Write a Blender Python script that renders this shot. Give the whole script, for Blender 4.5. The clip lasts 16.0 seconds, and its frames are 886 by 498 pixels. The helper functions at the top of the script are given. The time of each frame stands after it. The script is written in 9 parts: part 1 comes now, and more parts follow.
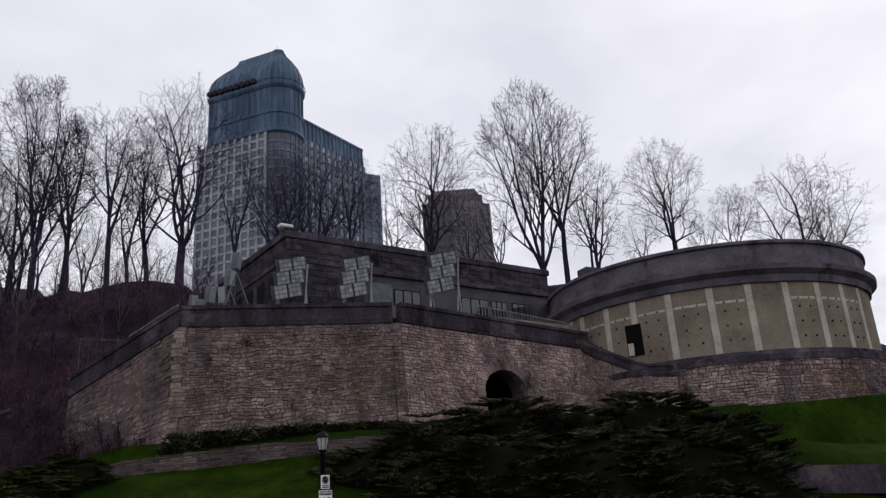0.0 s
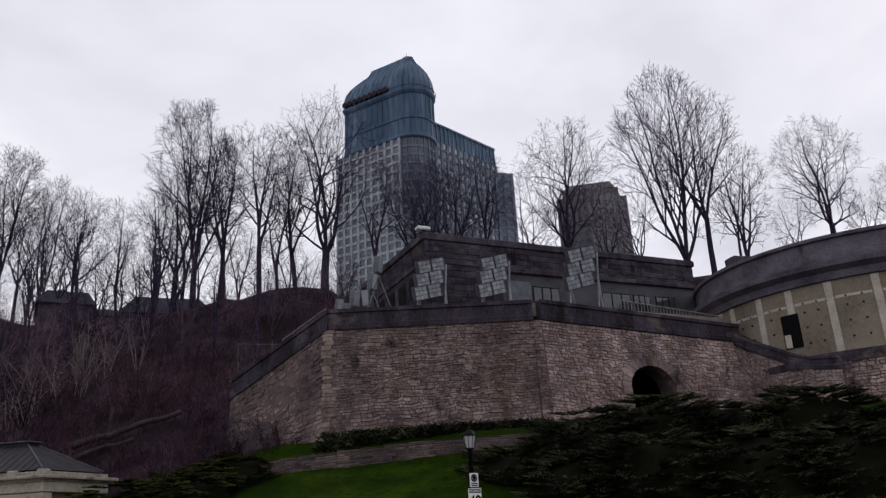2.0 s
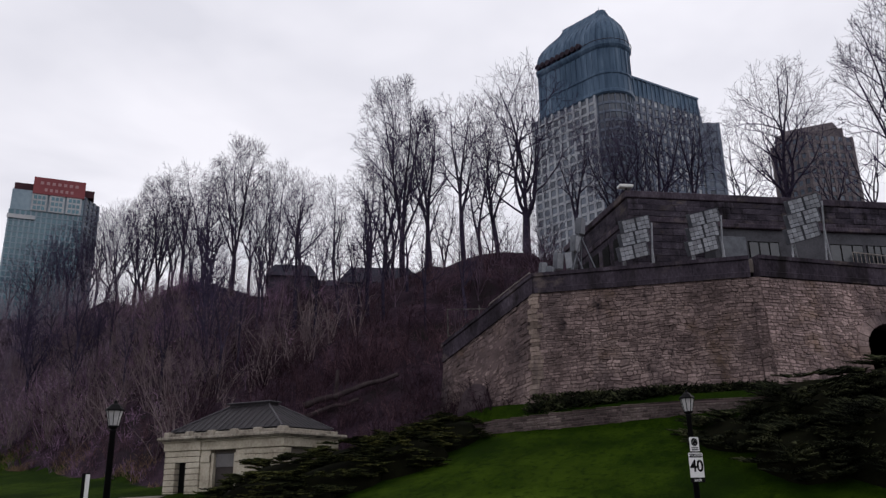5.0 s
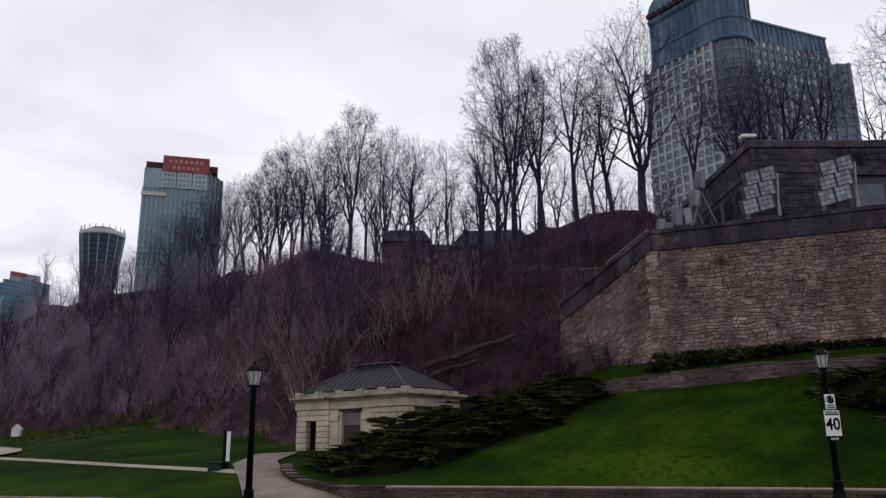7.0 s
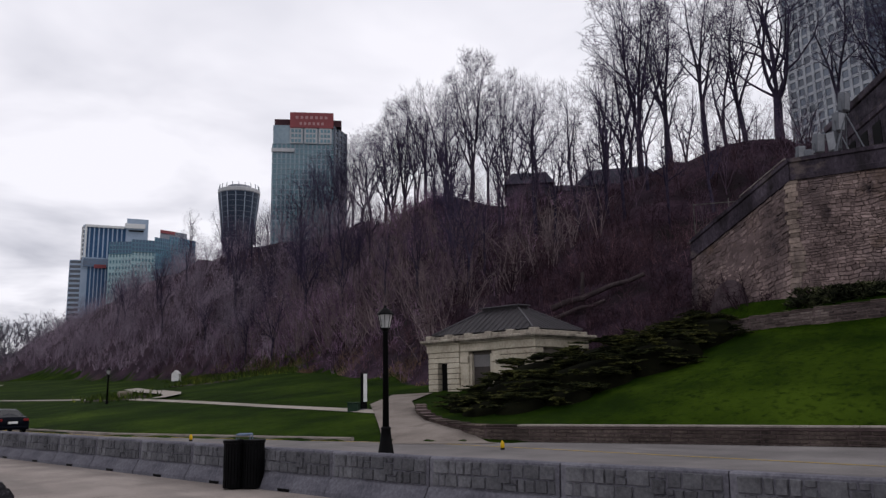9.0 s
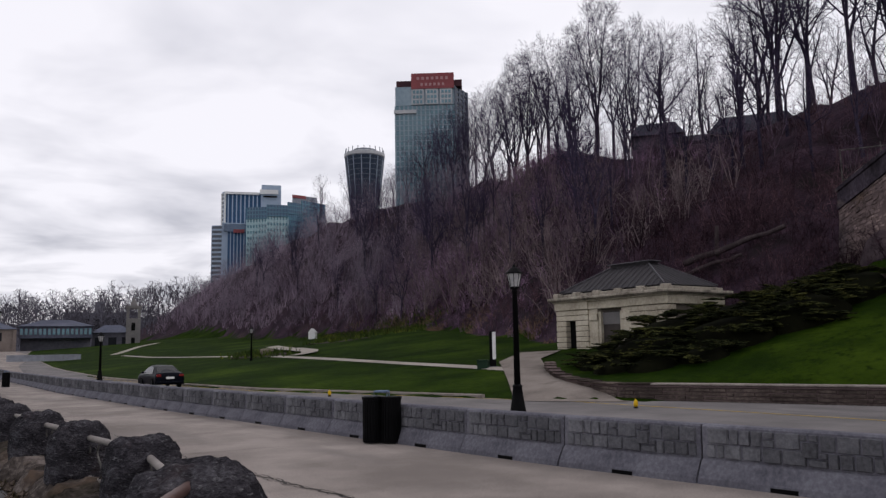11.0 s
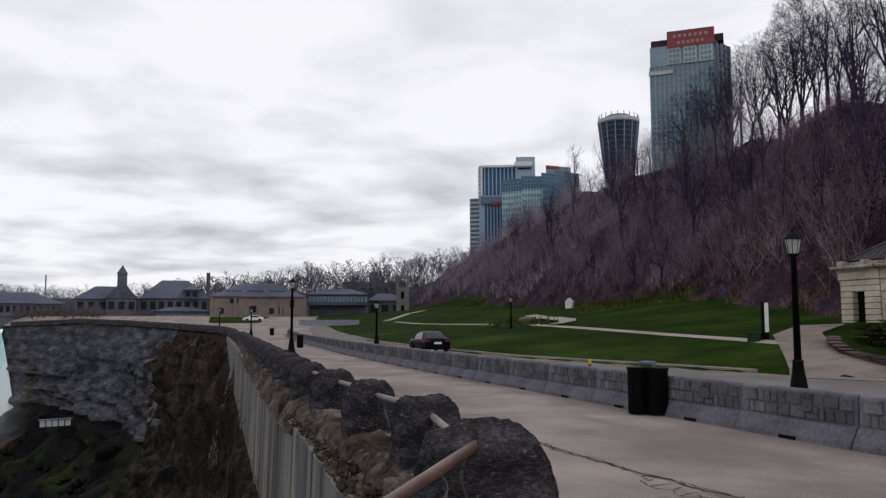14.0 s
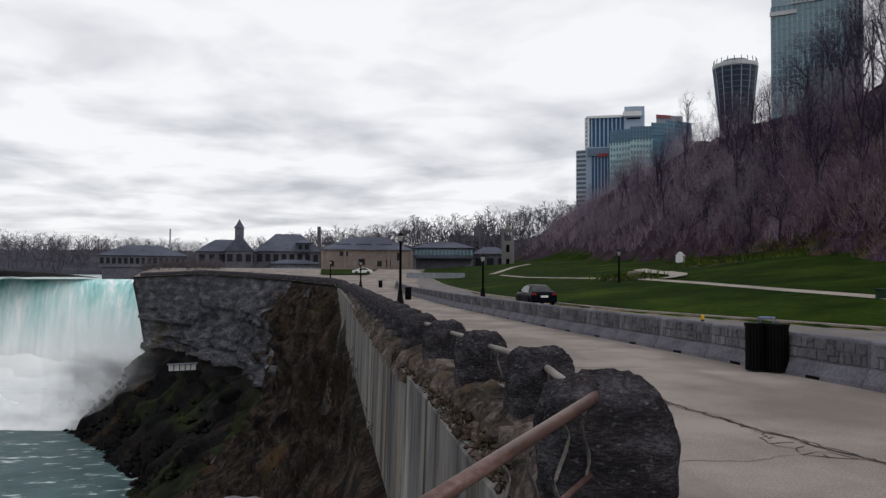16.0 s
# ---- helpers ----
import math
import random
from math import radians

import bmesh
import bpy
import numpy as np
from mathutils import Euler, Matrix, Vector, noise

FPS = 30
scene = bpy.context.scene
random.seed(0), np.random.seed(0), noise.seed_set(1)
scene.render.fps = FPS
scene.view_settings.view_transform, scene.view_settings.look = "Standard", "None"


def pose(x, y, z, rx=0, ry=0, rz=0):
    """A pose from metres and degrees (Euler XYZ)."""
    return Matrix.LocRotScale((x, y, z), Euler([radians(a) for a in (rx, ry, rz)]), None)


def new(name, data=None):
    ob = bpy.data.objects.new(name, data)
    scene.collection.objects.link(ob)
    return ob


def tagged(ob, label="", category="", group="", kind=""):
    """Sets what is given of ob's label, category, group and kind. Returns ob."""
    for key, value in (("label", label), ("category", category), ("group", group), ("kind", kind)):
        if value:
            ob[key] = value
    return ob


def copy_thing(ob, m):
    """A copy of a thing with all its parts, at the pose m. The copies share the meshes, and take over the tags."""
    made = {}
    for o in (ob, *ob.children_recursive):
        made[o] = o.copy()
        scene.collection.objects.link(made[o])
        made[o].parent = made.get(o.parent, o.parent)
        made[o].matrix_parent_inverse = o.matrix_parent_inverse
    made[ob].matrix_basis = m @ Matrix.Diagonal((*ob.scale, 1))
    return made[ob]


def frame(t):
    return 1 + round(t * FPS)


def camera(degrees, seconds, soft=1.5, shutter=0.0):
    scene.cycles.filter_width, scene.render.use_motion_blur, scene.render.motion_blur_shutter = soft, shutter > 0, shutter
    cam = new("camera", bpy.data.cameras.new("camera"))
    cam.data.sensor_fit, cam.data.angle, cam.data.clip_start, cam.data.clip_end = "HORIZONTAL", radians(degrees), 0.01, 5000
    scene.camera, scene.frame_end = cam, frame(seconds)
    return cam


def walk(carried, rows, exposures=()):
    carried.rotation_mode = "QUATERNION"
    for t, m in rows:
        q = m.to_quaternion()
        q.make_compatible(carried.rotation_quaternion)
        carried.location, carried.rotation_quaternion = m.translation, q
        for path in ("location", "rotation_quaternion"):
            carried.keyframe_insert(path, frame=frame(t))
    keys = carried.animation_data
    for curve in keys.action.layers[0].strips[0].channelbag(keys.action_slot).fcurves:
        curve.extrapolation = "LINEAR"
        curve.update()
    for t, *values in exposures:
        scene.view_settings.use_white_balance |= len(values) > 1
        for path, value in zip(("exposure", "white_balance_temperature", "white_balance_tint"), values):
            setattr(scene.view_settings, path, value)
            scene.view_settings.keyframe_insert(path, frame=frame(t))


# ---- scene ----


def view(x, y, z, yaw, pitch, roll):
    """A camera pose: yaw clockwise from +y, pitch upwards, roll to the left, in degrees."""
    return pose(x, y, z, 90 + pitch, 0, -yaw) @ pose(0, 0, 0, 0, 0, roll)


PATH = [
    (0, 0.281, -0.535, 2.232, 87.931, 18.497, -3.886),
    (0.5, 0.304, -0.508, 2.241, 85.116, 18.625, -3.660),
    (1, 0.333, -0.479, 2.235, 82.339, 18.766, -3.530),
    (1.5, 0.355, -0.460, 2.241, 79.942, 18.893, -3.381),
    (2, 0.387, -0.442, 2.236, 77.449, 18.991, -3.074),
    (2.5, 0.430, -0.413, 2.257, 74.824, 19.025, -2.880),
    (3, 0.437, -0.382, 2.251, 72.337, 19.015, -2.444),
    (3.5, 0.462, -0.345, 2.250, 70.393, 18.805, -2.201),
    (4, 0.456, -0.332, 2.247, 67.316, 17.647, -1.859),
    (4.5, 0.475, -0.297, 2.256, 65.060, 16.982, -1.478),
    (5, 0.483, -0.266, 2.255, 62.013, 16.855, -1.054),
    (5.2, 0.494, -0.260, 2.255, 60.076, 16.866, -0.673),
    (7.3, 0.226, -0.201, 2.140, 51.171, 13.454, -0.770),
    (7.5, 0.230, -0.200, 2.126, 49.202, 12.907, -0.814),
    (8, 0.297, -0.204, 2.118, 46.879, 12.443, -0.785),
    (8.5, 0.299, -0.213, 2.098, 45.477, 12.244, -0.739),
    (8.7, 0.290, -0.215, 2.085, 45.115, 11.272, -0.875),
    (10.8, 0.249, -0.112, 2.139, 36.152, 7.374, -1.107),
    (11, 0.236, -0.090, 2.131, 34.924, 7.376, -1.044),
    (11.5, 0.213, -0.068, 2.130, 32.085, 7.344, -0.903),
    (12, 0.196, -0.027, 2.125, 29.138, 7.249, -0.809),
    (12.5, 0.173, -0.014, 2.123, 25.722, 6.371, -0.619),
    (13, 0.152, -0.021, 2.128, 22.387, 5.457, -0.531),
    (13.5, 0.127, -0.027, 2.126, 19.890, 5.479, -0.267),
    (14, 0.110, 0.001, 2.118, 16.271, 5.344, -0.097),
    (14.5, 0.087, 0.015, 2.109, 13.676, 5.481, 0.012),
    (15, 0.065, 0.013, 2.106, 12.261, 2.991, 0.011),
    (15.5, 0.035, 0.025, 2.096, 10.784, 1.812, -0.099),
    (16, -0.000, 0.000, 2.100, 8.585, 1.922, 0.283),
]
cam = camera(59.14, 16.0, soft=1.35)
walk(cam, [(t, view(*r)) for t, *r in PATH],
     exposures=[(0, -0.06, 6250, 17), (3.5, -0.04, 6300, 17), (7.3, 0.03, 6330, 17), (11, 0.0, 6350, 17), (16, 0.0, 6430, 12)])

# ---------------------------------------------------------------- world and sun
world = bpy.data.worlds.new("overcast")
scene.world = world
world.use_nodes = True
wn, wl = world.node_tree.nodes, world.node_tree.links
wn.clear()
w_out = wn.new("ShaderNodeOutputWorld")
w_bg = wn.new("ShaderNodeBackground")
w_sky = wn.new("ShaderNodeTexSky")
w_sky.sky_type, w_sky.sun_disc = "NISHITA", False
w_sky.sun_elevation, w_sky.sun_rotation = radians(38), radians(120)
w_co = wn.new("ShaderNodeTexCoord")
w_sep = wn.new("ShaderNodeSeparateXYZ")
wl.new(w_co.outputs["Generated"], w_sep.inputs[0])
# cloud deck: direction projected on a flat layer overhead
w_add = wn.new("ShaderNodeMath")
w_add.operation, w_add.inputs[1].default_value = "ADD", 0.12
wl.new(w_sep.outputs[2], w_add.inputs[0])
w_max = wn.new("ShaderNodeMath")
w_max.operation, w_max.inputs[1].default_value = "MAXIMUM", 0.05
wl.new(w_add.outputs[0], w_max.inputs[0])
w_div = wn.new("ShaderNodeVectorMath")
w_div.operation = "DIVIDE"
w_cmb = wn.new("ShaderNodeCombineXYZ")
for i in range(3):
    wl.new(w_max.outputs[0], w_cmb.inputs[i])
wl.new(w_co.outputs["Generated"], w_div.inputs[0])
wl.new(w_cmb.outputs[0], w_div.inputs[1])
w_n1 = wn.new("ShaderNodeTexNoise")
w_n1.inputs["Scale"].default_value, w_n1.inputs["Detail"].default_value = 1.7, 4
w_n1.inputs["Roughness"].default_value, w_n1.inputs["Distortion"].default_value = 0.5, 0.25
wl.new(w_div.outputs[0], w_n1.inputs["Vector"])
w_cov = wn.new("ShaderNodeMapRange")
w_cov.inputs["From Min"].default_value, w_cov.inputs["From Max"].default_value = 0.3, 0.575
wl.new(w_n1.outputs["Fac"], w_cov.inputs["Value"])
w_elev = wn.new("ShaderNodeMapRange")
w_elev.inputs["From Min"].default_value, w_elev.inputs["From Max"].default_value = 0.12, 0.42
wl.new(w_sep.outputs[2], w_elev.inputs["Value"])
w_base = wn.new("ShaderNodeMixRGB")
w_base.inputs[1].default_value, w_base.inputs[2].default_value = (0.54, 0.555, 0.585, 1), (0.78, 0.795, 0.815, 1)
wl.new(w_elev.outputs[0], w_base.inputs[0])
w_ramp = wn.new("ShaderNodeMixRGB")
w_ramp.inputs[2].default_value = (0.972, 0.98, 0.982, 1)
wl.new(w_cov.outputs[0], w_ramp.inputs[0])
wl.new(w_base.outputs[0], w_ramp.inputs[1])
w_gain = wn.new("ShaderNodeMixRGB")
w_gain.blend_type = "MULTIPLY"
w_gain.inputs[0].default_value, w_gain.inputs[2].default_value = 1, (0.1, 0.1, 0.1, 1)
wl.new(w_sky.outputs[0], w_gain.inputs[1])
w_mix = wn.new("ShaderNodeMixRGB")
w_mix.inputs[0].default_value = 0.93
wl.new(w_gain.outputs[0], w_mix.inputs[1])
wl.new(w_ramp.outputs[0], w_mix.inputs[2])
# below the horizon: dim earth
w_hor = wn.new("ShaderNodeMapRange")
w_hor.inputs["From Min"].default_value, w_hor.inputs["From Max"].default_value = -0.06, 0.0
wl.new(w_sep.outputs[2], w_hor.inputs["Value"])
w_low = wn.new("ShaderNodeMixRGB")
w_low.inputs[1].default_value = (0.06, 0.06, 0.06, 1)
wl.new(w_hor.outputs[0], w_low.inputs[0])
wl.new(w_mix.outputs[0], w_low.inputs[2])
wl.new(w_low.outputs[0], w_bg.inputs[0])
w_bg.inputs[1].default_value = 1.0
wl.new(w_bg.outputs[0], w_out.inputs[0])

sun_data = bpy.data.lights.new("sun", "SUN")
sun_data.energy, sun_data.angle, sun_data.color = 0.6, radians(25), (1.0, 0.96, 0.9)
sun = new("sun", sun_data)
sun.matrix_world = pose(0, 0, 60, 52, 0, 180 - 120)


# ---------------------------------------------------------------- mesh and material helpers
def lerp(a, b, t):
    return a + (b - a) * t


def table(x, xs, ys):
    return float(np.interp(x, xs, ys))


def polar(az, d, z=0.0):
    """A place by its bearing from the lookout (clockwise from +y), distance and height."""
    return Vector((d * math.sin(radians(az)), d * math.cos(radians(az)), z))


class Mesh:
    """Collects vertices and faces for one mesh."""

    def __init__(self):
        self.v, self.f = [], []

    def add(self, verts, faces):
        n = len(self.v)
        self.v += [tuple(p) for p in verts]
        self.f += [tuple(n + i for i in q) for q in faces]
        return self

    def box(self, x0, x1, y0, y1, z0, z1, m=None, bevel=0.0):
        b = min(bevel, (x1 - x0) / 2.01, (y1 - y0) / 2.01, (z1 - z0) / 2.01)
        if b > 0:
            pts, faces = [], []
            for z, k in ((z0, b), (z0 + b, 0), (z1 - b, 0), (z1, b)):
                pts += [(x0 + k, y0 + k, z), (x1 - k, y0 + k, z), (x1 - k, y1 - k, z), (x0 + k, y1 - k, z)]
            faces.append((3, 2, 1, 0))
            for r in range(3):
                for i in range(4):
                    j = (i + 1) % 4
                    faces.append((4 * r + i, 4 * r + j, 4 * r + 4 + j, 4 * r + 4 + i))
            faces.append((12, 13, 14, 15))
        else:
            pts = [(x0, y0, z0), (x1, y0, z0), (x1, y1, z0), (x0, y1, z0), (x0, y0, z1), (x1, y0, z1), (x1, y1, z1), (x0, y1, z1)]
            faces = [(3, 2, 1, 0), (4, 5, 6, 7), (0, 1, 5, 4), (1, 2, 6, 5), (2, 3, 7, 6), (3, 0, 4, 7)]
        if m is not None:
            pts = [m @ Vector(p) for p in pts]
        return self.add(pts, faces)

    def lathe(self, profile, n=16, m=None, a0=0.0, a1=360.0):
        """Turns (radius, z) points round the z axis."""
        full = abs(a1 - a0) >= 359.9
        k = n if full else n + 1
        pts, faces = [], []
        for r, z in profile:
            for i in range(k):
                a = radians(a0 + (a1 - a0) * i / n)
                pts.append((r * math.cos(a), r * math.sin(a), z))
        for j in range(len(profile) - 1):
            for i in range(n):
                i2 = (i + 1) % k
                faces.append((j * k + i, j * k + i2, j * k + k + i2, j * k + k + i))
        if full:
            if profile[0][0] > 1e-6:
                faces.append(tuple(reversed(range(k))))
            if profile[-1][0] > 1e-6:
                faces.append(tuple(range((len(profile) - 1) * k, len(profile) * k)))
        if m is not None:
            pts = [m @ Vector(p) for p in pts]
        return self.add(pts, faces)

    def tube(self, path, radii, n=6, cap=True):
        """A round tube along a list of points."""
        pts, faces = [], []
        for i, p in enumerate(path):
            a, b = Vector(path[max(i - 1, 0)]), Vector(path[min(i + 1, len(path) - 1)])
            d = (b - a).normalized()
            u = d.cross(Vector((0, 0, 1)) if abs(d.z) < 0.9 else Vector((1, 0, 0))).normalized()
            w = d.cross(u)
            r = radii[i] if isinstance(radii, (list, tuple)) else radii
            for k in range(n):
                c = 2 * math.pi * k / n
                pts.append(Vector(p) + (u * math.cos(c) + w * math.sin(c)) * r)
        for i in range(len(path) - 1):
            for k in range(n):
                j = (k + 1) % n
                faces.append((i * n + k, i * n + j, i * n + n + j, i * n + n + k))
        if cap:
            faces.append(tuple(reversed(range(n))))
            faces.append(tuple(range((len(path) - 1) * n, len(path) * n)))
        return self.add(pts, faces)

    def prism(self, outline, z0, z1, m=None):
        """An upright prism over a plan outline (counter-clockwise)."""
        n = len(outline)
        pts = [(x, y, z0) for x, y in outline] + [(x, y, z1) for x, y in outline]
        faces = [tuple(reversed(range(n))), tuple(range(n, 2 * n))]
        faces += [(i, (i + 1) % n, n + (i + 1) % n, n + i) for i in range(n)]
        if m is not None:
            pts = [m @ Vector(p) for p in pts]
        return self.add(pts, faces)

    def sweep(self, section, path, m=None):
        """Runs a cross-section (offset to the right, height) along plan points (x, y, z), upright."""
        k = len(section)
        pts, faces = [], []
        for i, p in enumerate(path):
            a, b = path[max(i - 1, 0)], path[min(i + 1, len(path) - 1)]
            d = Vector((b[0] - a[0], b[1] - a[1], 0)).normalized()
            right = Vector((d.y, -d.x, 0))
            for o, h in section:
                pts.append(Vector(p) + right * o + Vector((0, 0, h)))
        for i in range(len(path) - 1):
            for j in range(k):
                j2 = (j + 1) % k
                faces.append((i * k + j, i * k + j2, i * k + k + j2, i * k + k + j))
        faces.append(tuple(reversed(range(k))))
        faces.append(tuple(range((len(path) - 1) * k, len(path) * k)))
        return self.add(pts, faces)

    def grid(self, rows, closed=False):
        """Rows of points joined into a sheet."""
        n = len(rows[0])
        pts = [p for r in rows for p in r]
        faces = []
        for i in range(len(rows) - 1):
            for j in range(n if closed else n - 1):
                j2 = (j + 1) % n
                faces.append((i * n + j, i * n + j2, i * n + n + j2, i * n + n + j))
        return self.add(pts, faces)

    def data(self, name, material, smooth=False):
        me = bpy.data.meshes.new(name)
        me.from_pydata(self.v, [], self.f)
        if smooth:
            me.polygons.foreach_set("use_smooth", [True] * len(me.polygons))
        me.materials.append(material)
        me.update()
        return me


def part(name, bm, material, parent=None, label="", smooth=False, m=None):
    ob = new(name, bm.data(name, material, smooth))
    if parent is not None:
        ob.parent = parent
    if m is not None:
        ob.matrix_local = m
    return tagged(ob, label)


def thing(name, label, category, m=None, group="", kind=""):
    ob = new(name)
    ob.empty_display_size = 0.2
    if m is not None:
        ob.matrix_world = m
    return tagged(ob, label, category, group, kind)


def surf(name, cols, scale=1.0, fine=12.0, rough=0.85, bump=0.25, metal=0.0, island=0.0, per_object=0.0, spec=0.1, stretch=(1, 1, 1),
         contrast=(0.35, 0.65), dist=0.03, stains=()):
    """A surface with stains (scale) and grain (fine), in metres of the object; cols: dark, middle, light."""
    mat = bpy.data.materials.new(name)
    mat.use_nodes = True
    n, l = mat.node_tree.nodes, mat.node_tree.links
    bsdf = n["Principled BSDF"]
    co = n.new("ShaderNodeTexCoord")
    mp = n.new("ShaderNodeMapping")
    mp.inputs["Scale"].default_value = stretch
    l.new(co.outputs["Object"], mp.inputs[0])
    n1, n2 = n.new("ShaderNodeTexNoise"), n.new("ShaderNodeTexNoise")
    for k, s, d in ((n1, scale, 5), (n2, fine, 6)):
        k.inputs["Scale"].default_value, k.inputs["Detail"].default_value = s, d
        k.inputs["Roughness"].default_value = 0.6
        l.new(mp.outputs[0], k.inputs["Vector"])
    mx = n.new("ShaderNodeMath")
    mx.operation = "MULTIPLY_ADD"
    mx.inputs[1].default_value = 0.6
    l.new(n1.outputs["Fac"], mx.inputs[0])
    m2 = n.new("ShaderNodeMath")
    m2.operation, m2.inputs[1].default_value = "MULTIPLY", 0.4
    l.new(n2.outputs["Fac"], m2.inputs[0])
    l.new(m2.outputs[0], mx.inputs[2])
    rp = n.new("ShaderNodeValToRGB")
    e = rp.color_ramp.elements
    e[0].position, e[0].color = contrast[0], (*cols[0], 1)
    e[1].position, e[1].color = contrast[1], (*cols[-1], 1)
    if len(cols) > 2:
        q = e.new(0.5)
        q.color = (*cols[1], 1)
    l.new(mx.outputs[0], rp.inputs[0])
    colour = rp.outputs[0]
    for scol, ss, sst, lo, hi in stains:
        sm, sn, sr, sx = n.new("ShaderNodeMapping"), n.new("ShaderNodeTexNoise"), n.new("ShaderNodeMapRange"), n.new("ShaderNodeMixRGB")
        sm.inputs["Scale"].default_value, sm.inputs["Location"].default_value = sst, (7.3 * len(n.keys()), 1.7, 0.0)
        l.new(co.outputs["Object"], sm.inputs[0])
        l.new(sm.outputs[0], sn.inputs["Vector"])
        sn.inputs["Scale"].default_value, sn.inputs["Detail"].default_value, sn.inputs["Roughness"].default_value = ss, 6, 0.62
        sr.inputs["From Min"].default_value, sr.inputs["From Max"].default_value = lo, hi
        l.new(sn.outputs["Fac"], sr.inputs["Value"])
        l.new(sr.outputs[0], sx.inputs[0])
        l.new(colour, sx.inputs[1])
        sx.inputs[2].default_value = (*scol, 1)
        colour = sx.outputs[0]
    for amount, node, out in ((island, "ShaderNodeNewGeometry", "Random Per Island"), (per_object, "ShaderNodeObjectInfo", "Random")):
        if amount:
            src = n.new(node)
            mr = n.new("ShaderNodeMapRange")
            mr.inputs["To Min"].default_value, mr.inputs["To Max"].default_value = 1 - amount, 1 + amount
            l.new(src.outputs[out], mr.inputs["Value"])
            mul = n.new("ShaderNodeVectorMath")
            mul.operation = "SCALE"
            l.new(colour, mul.inputs[0])
            l.new(mr.outputs[0], mul.inputs["Scale"])
            colour = mul.outputs[0]
    l.new(colour, bsdf.inputs["Base Color"])
    rr = n.new("ShaderNodeMapRange")
    rr.inputs["To Min"].default_value, rr.inputs["To Max"].default_value = max(rough - 0.12, 0.03), min(rough + 0.1, 1)
    l.new(n2.outputs["Fac"], rr.inputs["Value"])
    l.new(rr.outputs[0], bsdf.inputs["Roughness"])
    bsdf.inputs["Metallic"].default_value = metal
    bsdf.inputs["Specular IOR Level"].default_value = spec
    if bump:
        bp = n.new("ShaderNodeBump")
        bp.inputs["Strength"].default_value, bp.inputs["Distance"].default_value = bump, dist
        l.new(mx.outputs[0], bp.inputs["Height"])
        l.new(bp.outputs[0], bsdf.inputs["Normal"])
    return mat


def glass(name, col, rough=0.08):
    """Dark reflecting window glass of a facade."""
    return surf(name, (tuple(c * 0.7 for c in col), col, tuple(min(1, c * 1.4) for c in col)), 0.15, 1.5, rough, 0.0, spec=0.7, island=0.35)


